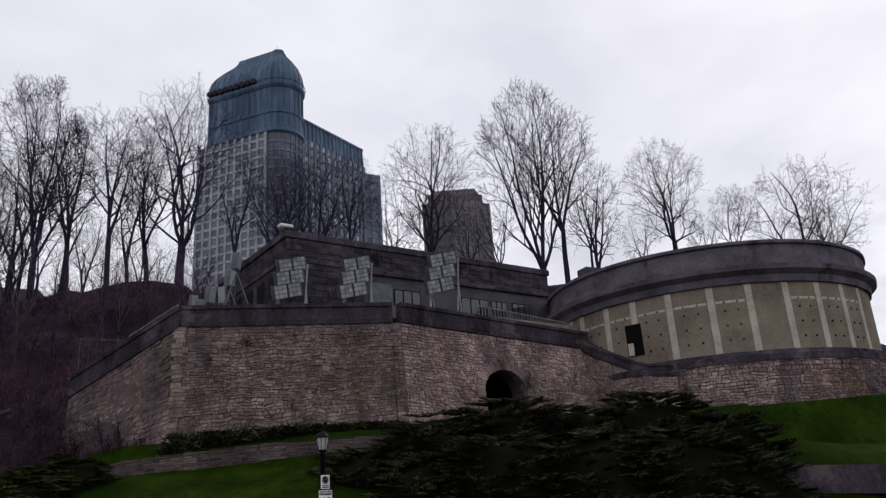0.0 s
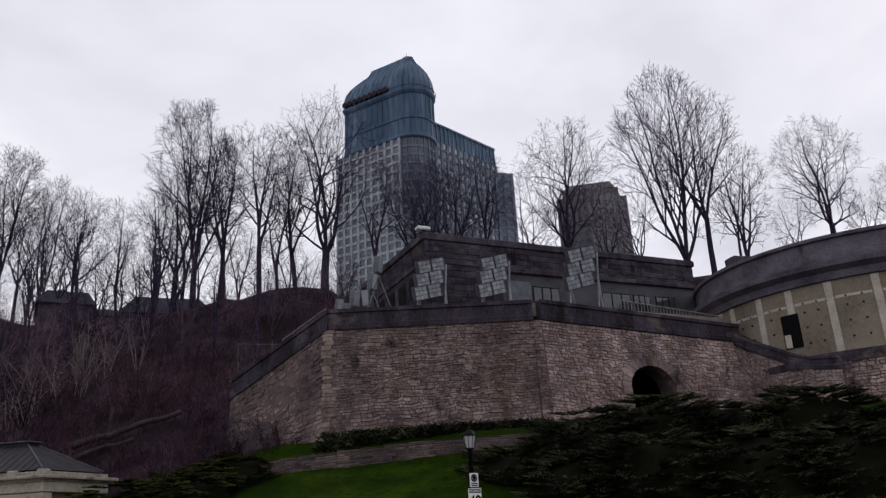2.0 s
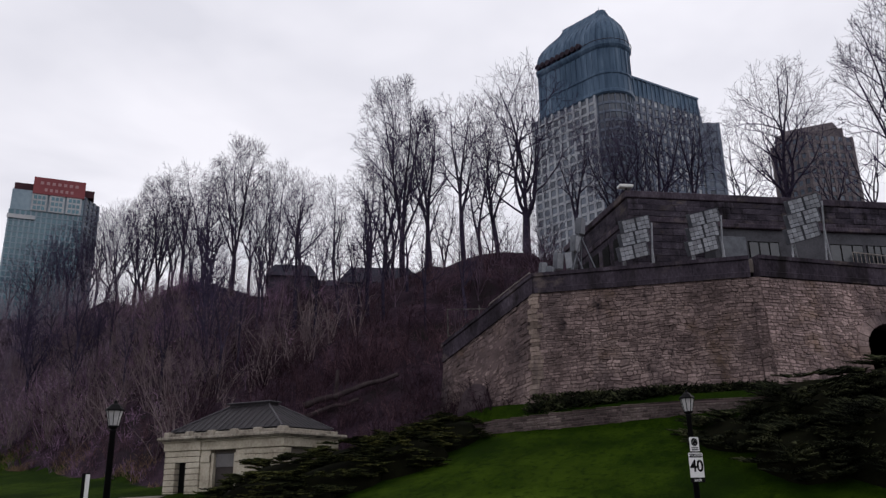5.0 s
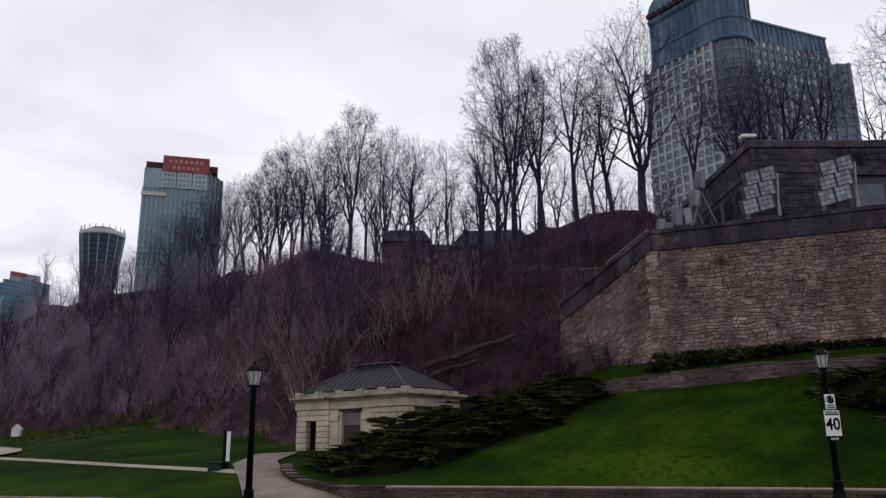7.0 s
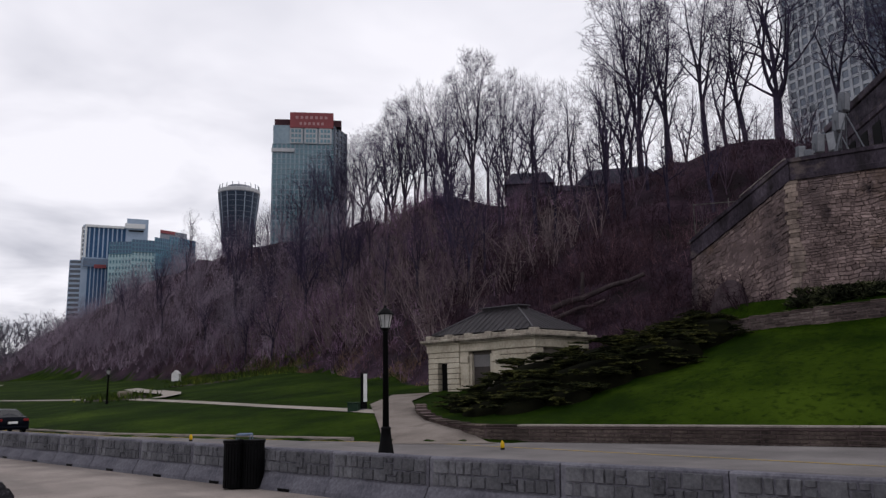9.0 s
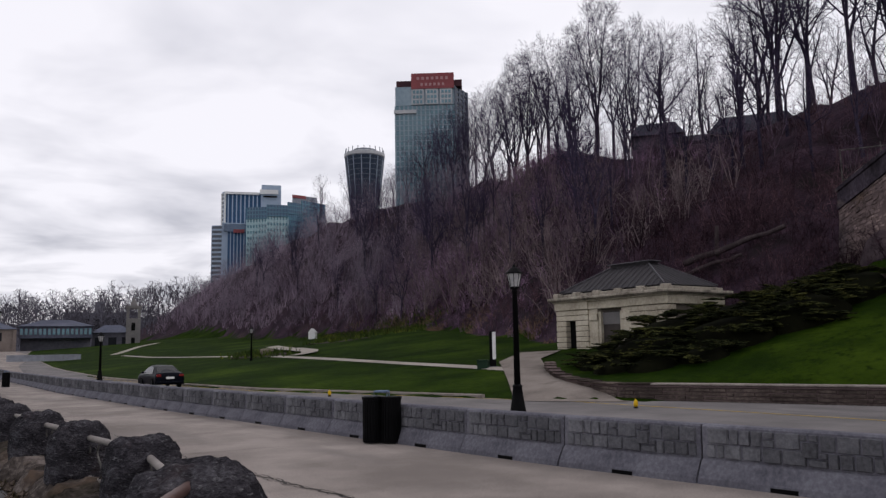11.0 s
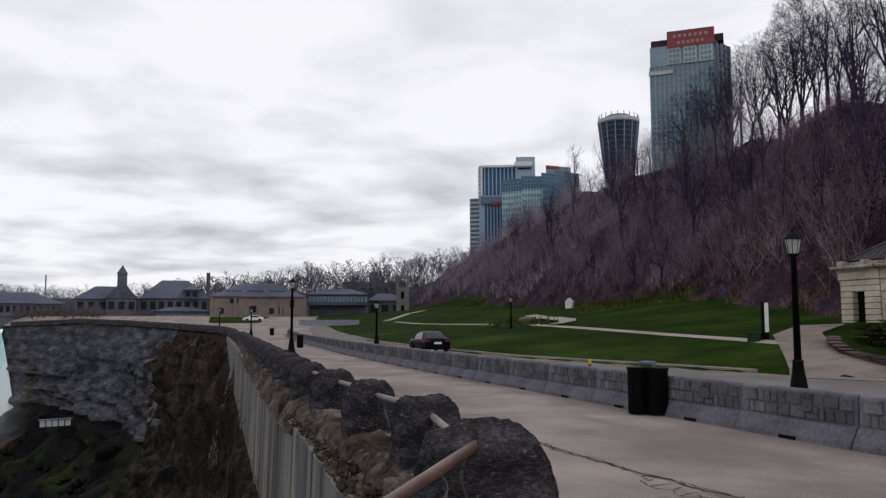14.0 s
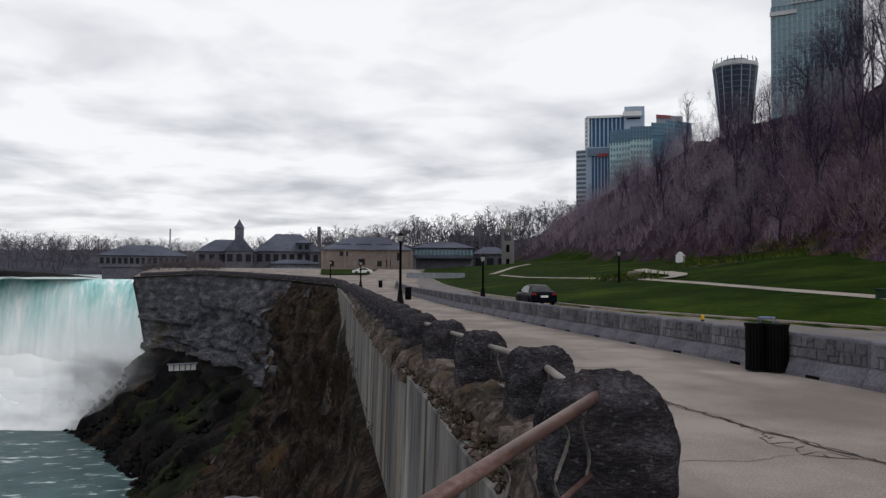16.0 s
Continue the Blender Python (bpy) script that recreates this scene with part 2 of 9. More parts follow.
G = lambda v, k=(1, 1, 1): tuple(v * q for q in k)
M = dict(
    grass=surf("lawn_grass", ((0.0044, 0.0115, 0.0006), (0.0088, 0.0205, 0.0009), (0.02, 0.038, 0.002)), 0.35, 11, 0.98, 0.9, spec=0.02, contrast=(0.38, 0.62), dist=0.06, stains=(((0.032, 0.055, 0.004), 0.1, (1, 1, 1), 0.5, 0.7), ((0.005, 0.012, 0.0007), 2.6, (1, 1, 1), 0.5, 0.72))),
    hill=surf("leaf_litter", ((0.0088, 0.005, 0.0086), (0.024, 0.0135, 0.0215), (0.06, 0.035, 0.05)), 0.3, 3.5, 0.95, 0.8, spec=0.05, dist=0.2, stains=(((0.012, 0.009, 0.01), 0.12, (1, 1, 1), 0.54, 0.68), ((0.042, 0.027, 0.026), 0.09, (1, 1, 1), 0.58, 0.74))),
    asphalt=surf("worn_asphalt", ((0.1, 0.094, 0.093), (0.145, 0.134, 0.132), (0.195, 0.183, 0.178)), 0.3, 30, 0.9, 0.25, spec=0.05, stains=(((0.085, 0.08, 0.08), 0.2, (2, 0.3, 1), 0.55, 0.66),)),
    walkway=surf("pale_worn_pavement", ((0.155, 0.134, 0.122), (0.216, 0.187, 0.17), (0.285, 0.248, 0.226)), 0.3, 34, 0.9, 0.4, spec=0.05, contrast=(0.42, 0.58), stains=(((0.165, 0.145, 0.135), 0.12, (2.5, 0.5, 1), 0.54, 0.66), ((0.27, 0.235, 0.215), 0.35, (1.5, 0.4, 1), 0.58, 0.7))),
    path=surf("pale_path", ((0.2, 0.18, 0.16), (0.28, 0.25, 0.22), (0.34, 0.31, 0.28)), 0.5, 14, 0.9, 0.1),
    crack=surf("crack_filler", ((0.03, 0.026, 0.025), (0.075, 0.067, 0.062)), 2, 30, 0.9, 0.3),
    concrete=surf("weathered_concrete", ((0.0582, 0.05684, 0.07004), (0.1164, 0.1137, 0.1339), (0.1843, 0.1813, 0.206)), 0.7, 14, 0.9, 0.35, spec=0.05, stains=(((0.045, 0.042, 0.048), 0.9, (1, 1, 0.35), 0.54, 0.7),)),
    oldconcrete=surf("streaked_concrete", ((0.07, 0.066, 0.064), (0.165, 0.155, 0.145), (0.3, 0.285, 0.262)), 0.7, 6, 0.92, 0.4, spec=0.05, stretch=(1, 1, 0.25), stains=(((0.1, 0.1, 0.11), 0.5, (1, 1, 0.06), 0.42, 0.7), ((0.24, 0.185, 0.115), 0.9, (1, 1, 0.06), 0.56, 0.7), ((0.03, 0.029, 0.031), 1.0, (1, 1, 0.09), 0.54, 0.66), ((0.035, 0.032, 0.032), 0.7, (1, 1, 0.12), 0.52, 0.64))),
    capstone=surf("dark_weathered_coping", ((0.02, 0.0165, 0.022), (0.053, 0.0435, 0.056), (0.108, 0.09, 0.11)), 0.6, 8, 0.95, 0.35, spec=0.03, stretch=(1, 1, 0.5), stains=(((0.02, 0.017, 0.019), 0.7, (1, 1, 0.3), 0.5, 0.66), ((0.13, 0.105, 0.098), 0.5, (1, 1, 1.5), 0.56, 0.7))),
    stone=surf("limestone_rubble", ((0.102, 0.075, 0.072), (0.24, 0.178, 0.168), (0.41, 0.313, 0.288)), 0.4, 7, 0.95, 0.9, spec=0.03, island=0.32, per_object=0.3, dist=0.05, stains=(((0.07, 0.055, 0.06), 0.2, (1, 1, 0.4), 0.5, 0.66), ((0.15, 0.102, 0.074), 0.3, (1, 1, 1), 0.55, 0.7), ((0.03, 0.024, 0.028), 0.75, (1, 1, 0.5), 0.6, 0.7))),
    mortar=surf("grey_joints", ((0.07, 0.051, 0.051), (0.15, 0.111, 0.108)), 0.8, 14, 0.95, 0.3, spec=0.03),
    rock=surf("dark_rough_rock", ((0.007, 0.0064, 0.008), (0.036, 0.033, 0.039), (0.14, 0.134, 0.148)), 2.0, 24, 0.92, 1.0, spec=0.05, stretch=(1, 1, 2.2), contrast=(0.33, 0.7), dist=0.16, stains=(((0.006, 0.0056, 0.007), 1.1, (1, 1, 1.6), 0.57, 0.69), ((0.06, 0.043, 0.043), 1.1, (1, 1, 1), 0.58, 0.74), ((0.16, 0.157, 0.165), 16.0, (1, 1, 2.0), 0.58, 0.72))),
    kerb=surf("kerb_stone", ((0.13, 0.11, 0.1), (0.22, 0.19, 0.17), (0.3, 0.27, 0.24)), 0.8, 12, 0.9, 0.3),
    cliff=surf("gorge_shale", ((0.014, 0.014, 0.0175), (0.056, 0.056, 0.066), (0.15, 0.148, 0.16)), 0.14, 0.9, 0.95, 1.0, spec=0.03, stretch=(1, 1, 4.5), dist=0.6, stains=(((0.06, 0.045, 0.02), 0.06, (1, 1, 0.6), 0.58, 0.72),)),
    brushground=surf("gorge_scrub_ground", ((0.004, 0.0034, 0.0034), (0.02, 0.0162, 0.0145), (0.085, 0.066, 0.052)), 0.7, 5.5, 0.97, 1.0, spec=0.02, contrast=(0.36, 0.66), dist=0.3, stains=(((0.075, 0.042, 0.023), 0.16, (1, 1, 0.7), 0.57, 0.72), ((0.035, 0.033, 0.016), 0.22, (1, 1, 0.6), 0.58, 0.7), ((0.006, 0.0055, 0.006), 0.4, (1, 1, 0.35), 0.54, 0.64))),
    # near-black: wet rock with the gorge's shade mixed into the colour
    talus=surf("wet_shaded_talus", ((0.0012, 0.0012, 0.0016), (0.0045, 0.0045, 0.005), (0.018, 0.017, 0.017)), 0.07, 1.3, 0.9, 1.0, spec=0.05, dist=0.4, stains=(((0.02, 0.026, 0.009), 0.045, (1, 1, 1), 0.54, 0.68), ((0.045, 0.026, 0.012), 0.07, (1, 1, 1), 0.58, 0.7))),
    bark=surf("grey_bark", ((0.014, 0.0115, 0.021), (0.032, 0.026, 0.044), (0.062, 0.052, 0.08)), 1.2, 9, 0.97, 0.4, spec=0.02, per_object=0.25),
    twig=surf("bare_twigs", ((0.027, 0.021, 0.043), (0.06, 0.048, 0.088)), 0.5, 4, 0.97, 0.0, spec=0.02, per_object=0.25),
    brush=surf("bare_brush", ((0.044, 0.026, 0.045), (0.165, 0.1, 0.16), (0.39, 0.255, 0.37)), 0.16, 1.2, 0.97, 0.0, spec=0.02, island=0.45, contrast=(0.38, 0.62)),
    juniper=surf("juniper_green", ((0.004, 0.0048, 0.0035), (0.0145, 0.017, 0.0095), (0.062, 0.066, 0.032)), 0.7, 4, 0.95, 0.0, spec=0.03, island=0.75, contrast=(0.38, 0.62)),
    black=surf("black_paint", ((0.002, 0.002, 0.0025), (0.0045, 0.0045, 0.005)), 3, 30, 0.6, 0.05, spec=0.06),
    copper=surf("green_copper", ((0.045, 0.078, 0.125), (0.092, 0.142, 0.208), (0.19, 0.25, 0.32)), 0.09, 0.9, 0.6, 0.05, stretch=(1, 1, 0.12), contrast=(0.38, 0.62)),
    barrierstone=surf("stone_pattern_concrete", ((0.05, 0.05, 0.056), (0.1, 0.1, 0.11), (0.16, 0.16, 0.172)), 1.1, 16, 0.9, 0.8, spec=0.05, dist=0.02, per_object=0.2, stains=(((0.035, 0.034, 0.04), 1.4, (1, 1, 0.6), 0.54, 0.68),)),
    greymetal=surf("dark_plum_metal", ((0.03, 0.022, 0.03), (0.07, 0.05, 0.065)), 0.5, 6, 0.7, 0.05),
    white=surf("white_paint", ((0.55, 0.55, 0.54), (0.75, 0.75, 0.74)), 2, 20, 0.6, 0.05),
)

# ---------------------------------------------------------------- lie of the land
EYE_H = 2.1
RIM_Y = (-90, -40, -8, -1, 2.1, 5, 12, 60, 110, 130, 160, 200, 240, 285, 330, 420, 900, 3200)
RIM_X = (-14, -12, -6.5, -2.5, -0.78, 1.45, 1.55, 1.7, 1.8, 0.5, -7, -21, -40, -66, -80, -60, 60, 600)
KERB_Y = (-90, -20, 6, 14, 20, 26, 34, 44, 60, 80, 110, 150, 200, 300, 900)
KERB_X = (36, 33.5, 30, 27.6, 25.6, 22.4, 20.4, 17.8, 16.8, 17.0, 18.2, 21, 24.5, 40, 200)
FOOT_Y = (-90, 10, 30, 44, 79, 114, 167, 219, 400, 900)
FOOT_X = (46, 46, 43, 41, 53, 63, 67, 71, 90, 160)
FOOT_Z = (7, 7, 3.0, 2.6, 4.8, 5, 5.2, 7, 9, 10)
RIDGE_Y = (-90, -46, -36, 0, 40, 71, 107, 173, 258, 361, 520, 900)
RIDGE_X = (96, 95, 95, 94, 88, 86, 91, 101, 110, 118, 150, 260)
RIDGE_Z = (12, 17, 28, 28.5, 28, 28.5, 31, 39, 40, 33, 22, 16)


MOUNDS = ((84.0, 92.0, 6.0, 11.0), (86.0, 40.0, 2.6, 8.0), (90.0, 118.0, 2.5, 8.0), (76.0, 100.0, -2.5, 9.0))


def climb(y):
    """How far the road and lawns have risen towards the visitor buildings."""
    return table(y, (85, 130, 180, 235, 300), (0, 0.5, 2.0, 3.8, 4.2))


def rim_climb(y):
    return table(y, (85, 150, 230, 275, 300), (0, 0.6, 1.9, 1.0, 0.3))


def rim_x(y):
    return table(y, RIM_Y, RIM_X)


def kerb_x(y):
    return table(y, KERB_Y, KERB_X)


def land(x, y):
    """Height of the land right of the gorge's rim."""
    k, f, r = kerb_x(y), table(y, FOOT_Y, FOOT_X), table(y, RIDGE_Y, RIDGE_X)
    fz, rz = table(y, FOOT_Y, FOOT_Z), table(y, RIDGE_Y, RIDGE_Z)
    bank = min(max((25 - y) / 7, 0), 1)
    if x <= k:
        return lerp(rim_climb(y), climb(y), min(max((x - rim_x(y)) / 6, 0), 1))
    lawn = lerp(0.12 + climb(y), max(fz, climb(y) + 1.5), min((x - k) / max(f - k, 1), 1) ** 1.15)
    if bank > 0:
        high = table(x, (k, k + 1.1, k + 1.7, 42.3, 42.6, 46), (-0.08, -0.06, 0.5, 5.1, 5.6, 7.0))
        right = min(max((-6 - y) / 14, 0), 1)
        high = lerp(high, table(x, (k, k + 1.1, k + 1.7, 40, 52, 60), (-0.08, -0.06, 0.5, 3.6, 5.2, 6)), right)
        lawn = lerp(lawn, high, bank)
    if x <= f:
        return lawn
    u = min((x - f) / (r - f), 1)
    rise = lerp(lawn, rz, u ** 0.9) + (2.4 * noise.noise((x * 0.05, y * 0.05, 3)) + 1.3 * noise.noise((x * 0.13, y * 0.13, 7))) * min(u * 4, 1)
    if bank > 0:
        rise = lerp(rise, table(x, (46, 48, 72, 80, r), (6.9, 6.9, 8.0, 14, rz)), min(bank * 1.3, 1))
    if x > r:
        rise = rz + 1.2 * noise.noise((x * 0.03, y * 0.03, 8))
    for mx, my, mh, mr in MOUNDS:
        rise += mh * math.exp(-((x - mx) ** 2 + (y - my) ** 2) / (mr * mr))
    return rise


def spaced(*runs):
    out = []
    for a, b, s in runs:
        v = a
        while v < b - 1e-6:
            out.append(v)
            v += s
    return out


ys = spaced((-90, -20, 5), (-20, 70, 1.5), (70, 200, 3), (200, 460, 8), (460, 1000, 40), (1000, 3001, 250))
us = spaced((0, 14, 2.0), (14, 52, 0.75), (52, 130, 1.6), (130, 200, 6), (200, 600, 40), (600, 3001, 300))
land_mesh, hill_faces = Mesh(), []
rows = []
for y in ys:
    x0 = rim_x(y) + 0.3
    rows.append([(x0 + u, y, land(x0 + u, y) - (0.03 if x0 + u < kerb_x(y) + 0.3 else 0.0)) for u in us])
land_mesh.grid(rows)
ground = new("ground", land_mesh.data("ground", M["grass"], True))
ground.data.materials.append(M["hill"])
for p in ground.data.polygons:
    c = p.center
    f = table(c.y, FOOT_Y, FOOT_X)
    if c.x > f + 0.8 * math.sin(c.y * 0.4) and not (c.y < 16 and c.x < 50) and not (c.y < -6 and c.x < 60):
        p.material_index = 1
tagged(ground, "lawns, grass bank and leaf-littered escarpment beside the road", "ground", kind="structure")

# paved surfaces
P_Y = spaced((-60, 130, 2), (130, 330, 4))


def strip(name, left, right, z, material, label, span=P_Y):
    m = Mesh()
    m.grid([[(x, y, z + (0.12 if y > 90 else 0) + land(min(x, kerb_x(y)), y)) for x in [lerp(left(y), right(y), (i / 14) ** 1.7) for i in range(15)]] for y in span])
    return tagged(part(name, m, material), label, name, kind="structure")


BAR_Y = (-30, 0, 6, 11, 18, 33, 52, 103, 140, 190)
BAR_X = (13.6, 11.8, 11.2, 10.55, 10.1, 9.2, 8.7, 9.4, 13, 22)


def bar_x(y):
    return table(y, BAR_Y, BAR_X)


strip("pavement", lambda y: rim_x(y) + 0.35, lambda y: bar_x(y) + 3.2, 0.0, M["walkway"], "wide pale paved promenade with fine cracks")
strip("road", lambda y: bar_x(y) + 3.2, lambda y: kerb_x(y) - 0.15, -0.008, M["asphalt"], "grey two-lane park road")
m = Mesh()
m.sweep([(-0.12, -0.02), (0.12, -0.02), (0.12, 0.14), (-0.09, 0.14), (-0.12, 0.11)], [(kerb_x(y), y, climb(y)) for y in P_Y if y > 26])
tagged(part("kerb", m, M["kerb"]), "low concrete kerb along the lawn", "kerb", kind="structure")
yellow = surf("road_line_yellow", ((0.3, 0.2, 0.03), (0.42, 0.3, 0.06)), 1.5, 20, 0.8, 0.05)
m = Mesh()
m.grid([[(min(kerb_x(y) - 0.5, 22.6) + e, y, 0.0) for e in (-0.06, 0.06)] for y in P_Y if y < 120])
tagged(part("road_marking", m, yellow), "faded yellowish line along the road edge", "road marking", kind="structure")

# ---------------------------------------------------------------- gorge
RIVER_Z = -46.0


def gorge_profile(y):
    near = [(-0.3, -2.9), (0.5, -3.4), (1.4, -7), (3, -14), (5, -22), (9, -28), (20, -38), (32, -46), (60, -50)]
    mid = [(-0.9, -0.06), (1.2, -1.2), (4, -4), (6, -11), (8, -20), (12, -28), (22, -38), (34, -46), (75, -50)]
    far = [(-0.9, -0.06), (0.5, -5), (1.2, -12), (1.9, -18), (3.2, -23), (8, -29), (15, -37), (24, -46), (60, -50)]
    a = min(max((y - 70) / 40, 0), 1)
    b = min(max((y - 150) / 45, 0), 1)
    out = []
    for p, q, s in zip(near, mid, far):
        d, z = lerp(p[0], q[0], a), lerp(p[1], q[1], a)
        out.append((lerp(d, s[0], b), lerp(z, s[1], b)))
    return out


gy = spaced((-60, 0, 6), (0, 60, 1.2), (60, 200, 1.6), (200, 292, 2))
rows = []
for y in gy:
    prof = gorge_profile(y)
    ds = [d for d, _ in prof]
    zs = [z for _, z in prof]
    row = []
    for i in range(61):
        s = i / 60 * (len(prof) - 1)
        j = min(int(s), len(prof) - 2)
        d, z = lerp(ds[j], ds[j + 1], s - j), lerp(zs[j], zs[j + 1], s - j)
        amp = min(max(d, 0) * 0.5, 1.0) * (1.0 if y > 100 else 0.75)
        q = Vector((d * 0.1, y * 0.1, z * 0.12))
        bulge = 3.2 * noise.noise(q) + 1.4 * noise.noise(q * 3.1) + 0.7 * noise.noise(q * 8)
        strata = 2.4 * math.copysign(abs(noise.noise((z * 0.42, y * 0.02, 5))) ** 0.5, noise.noise((z * 0.42, y * 0.02, 5))) * (1 if z > -22 and y > 130 else 0.25)
        if y > 140 and z > -24:
            layer = math.floor(z / 1.9 + 0.25 * noise.noise((y * 0.04, 0, 2)))
            strata = 1.5 * noise.cell((layer * 3.7, y * 0.035, 1)) + 0.9 * noise.cell((layer * 1.3, y * 0.16, 5)) - 1.1
            bulge *= 0.55
        elif z > -34:
            strata += 1.6 * (noise.cell((y * 0.22, z * 0.06, 4)) - 0.5) + 0.9 * (noise.cell((y * 0.6, z * 0.3, 9)) - 0.5)
        push = d + amp * (bulge + strata)
        t = min(max((y - 120) / 160, 0), 1)
        row.append((rim_x(y) - push * lerp(1.0, 0.78, t), y - push * lerp(0.0, 0.62, t), z + amp * 0.8 * noise.noise(q * 5) + rim_climb(y) * max(0, 1 + z / 14)))
    rows.append(row)
m = Mesh().grid(rows)
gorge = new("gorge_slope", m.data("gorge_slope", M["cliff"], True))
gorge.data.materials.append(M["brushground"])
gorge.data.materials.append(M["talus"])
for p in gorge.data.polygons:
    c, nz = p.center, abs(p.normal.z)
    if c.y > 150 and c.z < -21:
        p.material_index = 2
    elif c.y > 165:
        p.use_smooth = False
    elif c.y < 152 + 16 * noise.noise((c.x * 0.08, c.y * 0.05, c.z * 0.12)) + 14 * noise.noise((c.x * 0.3, c.y * 0.2, c.z * 0.4)):
        p.material_index = 1
tagged(gorge, "dark layered rock cliff and scrubby talus slope of the gorge", "cliff", kind="structure")

river_mat = surf("river_water", ((0.012, 0.042, 0.048), (0.024, 0.068, 0.076), (0.05, 0.11, 0.116)), 0.06, 0.7, 0.4, 0.9, spec=0.15, dist=0.5, stains=(((0.55, 0.62, 0.63), 0.16, (1, 2.6, 1), 0.58, 0.66),))
m = Mesh().grid([[(x, y, RIVER_Z + 0.25 * noise.noise((x * 0.15, y * 0.15, 0))) for x in spaced((-420, -180, 24), (-180, 8, 2.5))] for y in spaced((-80, 320, 2.5))])
tagged(part("river", m, river_mat, smooth=True), "grey-green river water at the foot of the falls", "water", kind="structure")

# upper river and the brink of the falls
UPZ = 0.2
upper_mat = surf("upper_river_water", ((0.09, 0.14, 0.15), (0.18, 0.26, 0.26), (0.5, 0.55, 0.56)), 0.05, 0.6, 0.3, 0.5, spec=0.5, stretch=(1, 3, 1), dist=0.3)


def brink(s):
    """The lip of the falls, s from 0 at the near bank to 1 far out."""
    return Vector((-66 - 150 * s, 284 + 26 * s - 20 * s * s, UPZ))


m = Mesh()
m.grid([[tuple(brink(s / 40) + Vector((d * 0.12, d, (0.6 * noise.noise((s * 0.5, d * 0.08, 1)) + d * 0.004)))) for s in range(41)] for d in spaced((0, 60, 3), (60, 400, 20))])
tagged(part("upper_river", m, upper_mat, smooth=True), "shallow pale river running to the brink of the falls", "water", kind="structure")
fall_mat = surf("falling_water", ((0.2, 0.56, 0.54), (0.5, 0.8, 0.78), (0.92, 0.97, 0.97)), 0.13, 0.7, 0.5, 0.5, spec=0.2, stretch=(1, 1, 0.07), contrast=(0.38, 0.6), dist=0.5)
# the water turns to white foam on its way down
fn_, fl_ = fall_mat.node_tree.nodes, fall_mat.node_tree.links
f_bsdf = fn_["Principled BSDF"]
f_co, f_sep, f_rng, f_mix = fn_.new("ShaderNodeTexCoord"), fn_.new("ShaderNodeSeparateXYZ"), fn_.new("ShaderNodeMapRange"), fn_.new("ShaderNodeMixRGB")
fl_.new(f_co.outputs["Object"], f_sep.inputs[0])
fl_.new(f_sep.outputs[2], f_rng.inputs["Value"])
f_rng.inputs["From Min"].default_value, f_rng.inputs["From Max"].default_value = -2, -25
f_src = f_bsdf.inputs["Base Color"].links[0].from_socket
fl_.new(f_rng.outputs[0], f_mix.inputs[0])
fl_.new(f_src, f_mix.inputs[1])
f_mix.inputs[2].default_value = (0.95, 0.98, 0.98, 1)
fl_.new(f_mix.outputs[0], f_bsdf.inputs["Base Color"])
foam_mat = surf("foam_and_spray", ((0.8, 0.86, 0.87), (0.92, 0.95, 0.955), (0.96, 0.975, 0.98)), 0.05, 0.5, 0.9, 0.6, dist=0.6)
rows = []
for k in range(34):
    u = k / 33
    drop = u * 46.5
    out = 1.0 + 7.5 * u ** 0.6
    row = []
    for s in range(0, 241):
        p = brink(s / 240)
        w = 1.1 * noise.noise((s * 0.13, u * 0.8, 2)) + 0.5 * noise.noise((s * 0.5, u * 1.5, 7))
        swing = 13 * u ** 0.75 * max(0.0, 1 - s / 46) ** 1.5
        row.append((p.x - 0.12 * out + swing, p.y - out - w * (0.2 + u) - 0.8 * swing, p.z - drop))
    rows.append(row)
waterfall = thing("waterfall", "broad horseshoe waterfall, turquoise at the lip and white below", "waterfall", kind="structure")
part("falling_sheet", Mesh().grid(rows), fall_mat, waterfall, smooth=True)
rows = []
for k in range(26):
    u = k / 25
    row = []
    for s in range(0, 121):
        p = brink(s / 120)
        h = (21 * (1 - u) ** 1.1) * (1 + 0.22 * noise.noise((s * 0.07, u * 0.8, 8))) + 1.0 * noise.noise((s * 0.16, u * 2.5, 4)) + 0.35 * noise.noise((s * 0.5, u * 7, 4))
        row.append((p.x + 4, p.y - 7.5 - 24 * u, RIVER_Z - 0.6 + max(h * (1 - u) ** 0.3, 0)))
    rows.append(row)
part("spray_cloud", Mesh().grid(rows), foam_mat, waterfall, "billowing white spray at the foot of the falls", smooth=True)

# streaked retaining wall below the parapet
WALL_Y = spaced((-12, 12, 0.8), (12, 112, 3))
m = Mesh()
m.sweep([(-0.1, -3.6), (0.5, -3.6), (0.5, 0.12), (0.06, 0.22), (0.0, 0.16)], [(rim_x(y) + 0.02, y, 0) for y in WALL_Y])
tagged(part("retaining_wall", m, M["oldconcrete"]), "pale concrete retaining wall with dark vertical streaks", "wall", kind="structure")
m = Mesh()
m.add([(rim_x(66) - 0.1, 63, -1.4), (rim_x(66) - 0.1, 67, -1.2), (rim_x(66) - 1.7, 67, -8), (rim_x(66) - 1.9, 63, -9), (rim_x(66) + .3, 63, -9), (rim_x(66) + .3, 67, -8)],
      [(0, 3, 2, 1), (0, 4, 3), (1, 2, 5), (0, 1, 5, 4), (3, 4, 5, 2)])
tagged(part("buttress", m, M["oldconcrete"]), "sloping pale concrete buttress under the wall", "buttress", kind="structure")

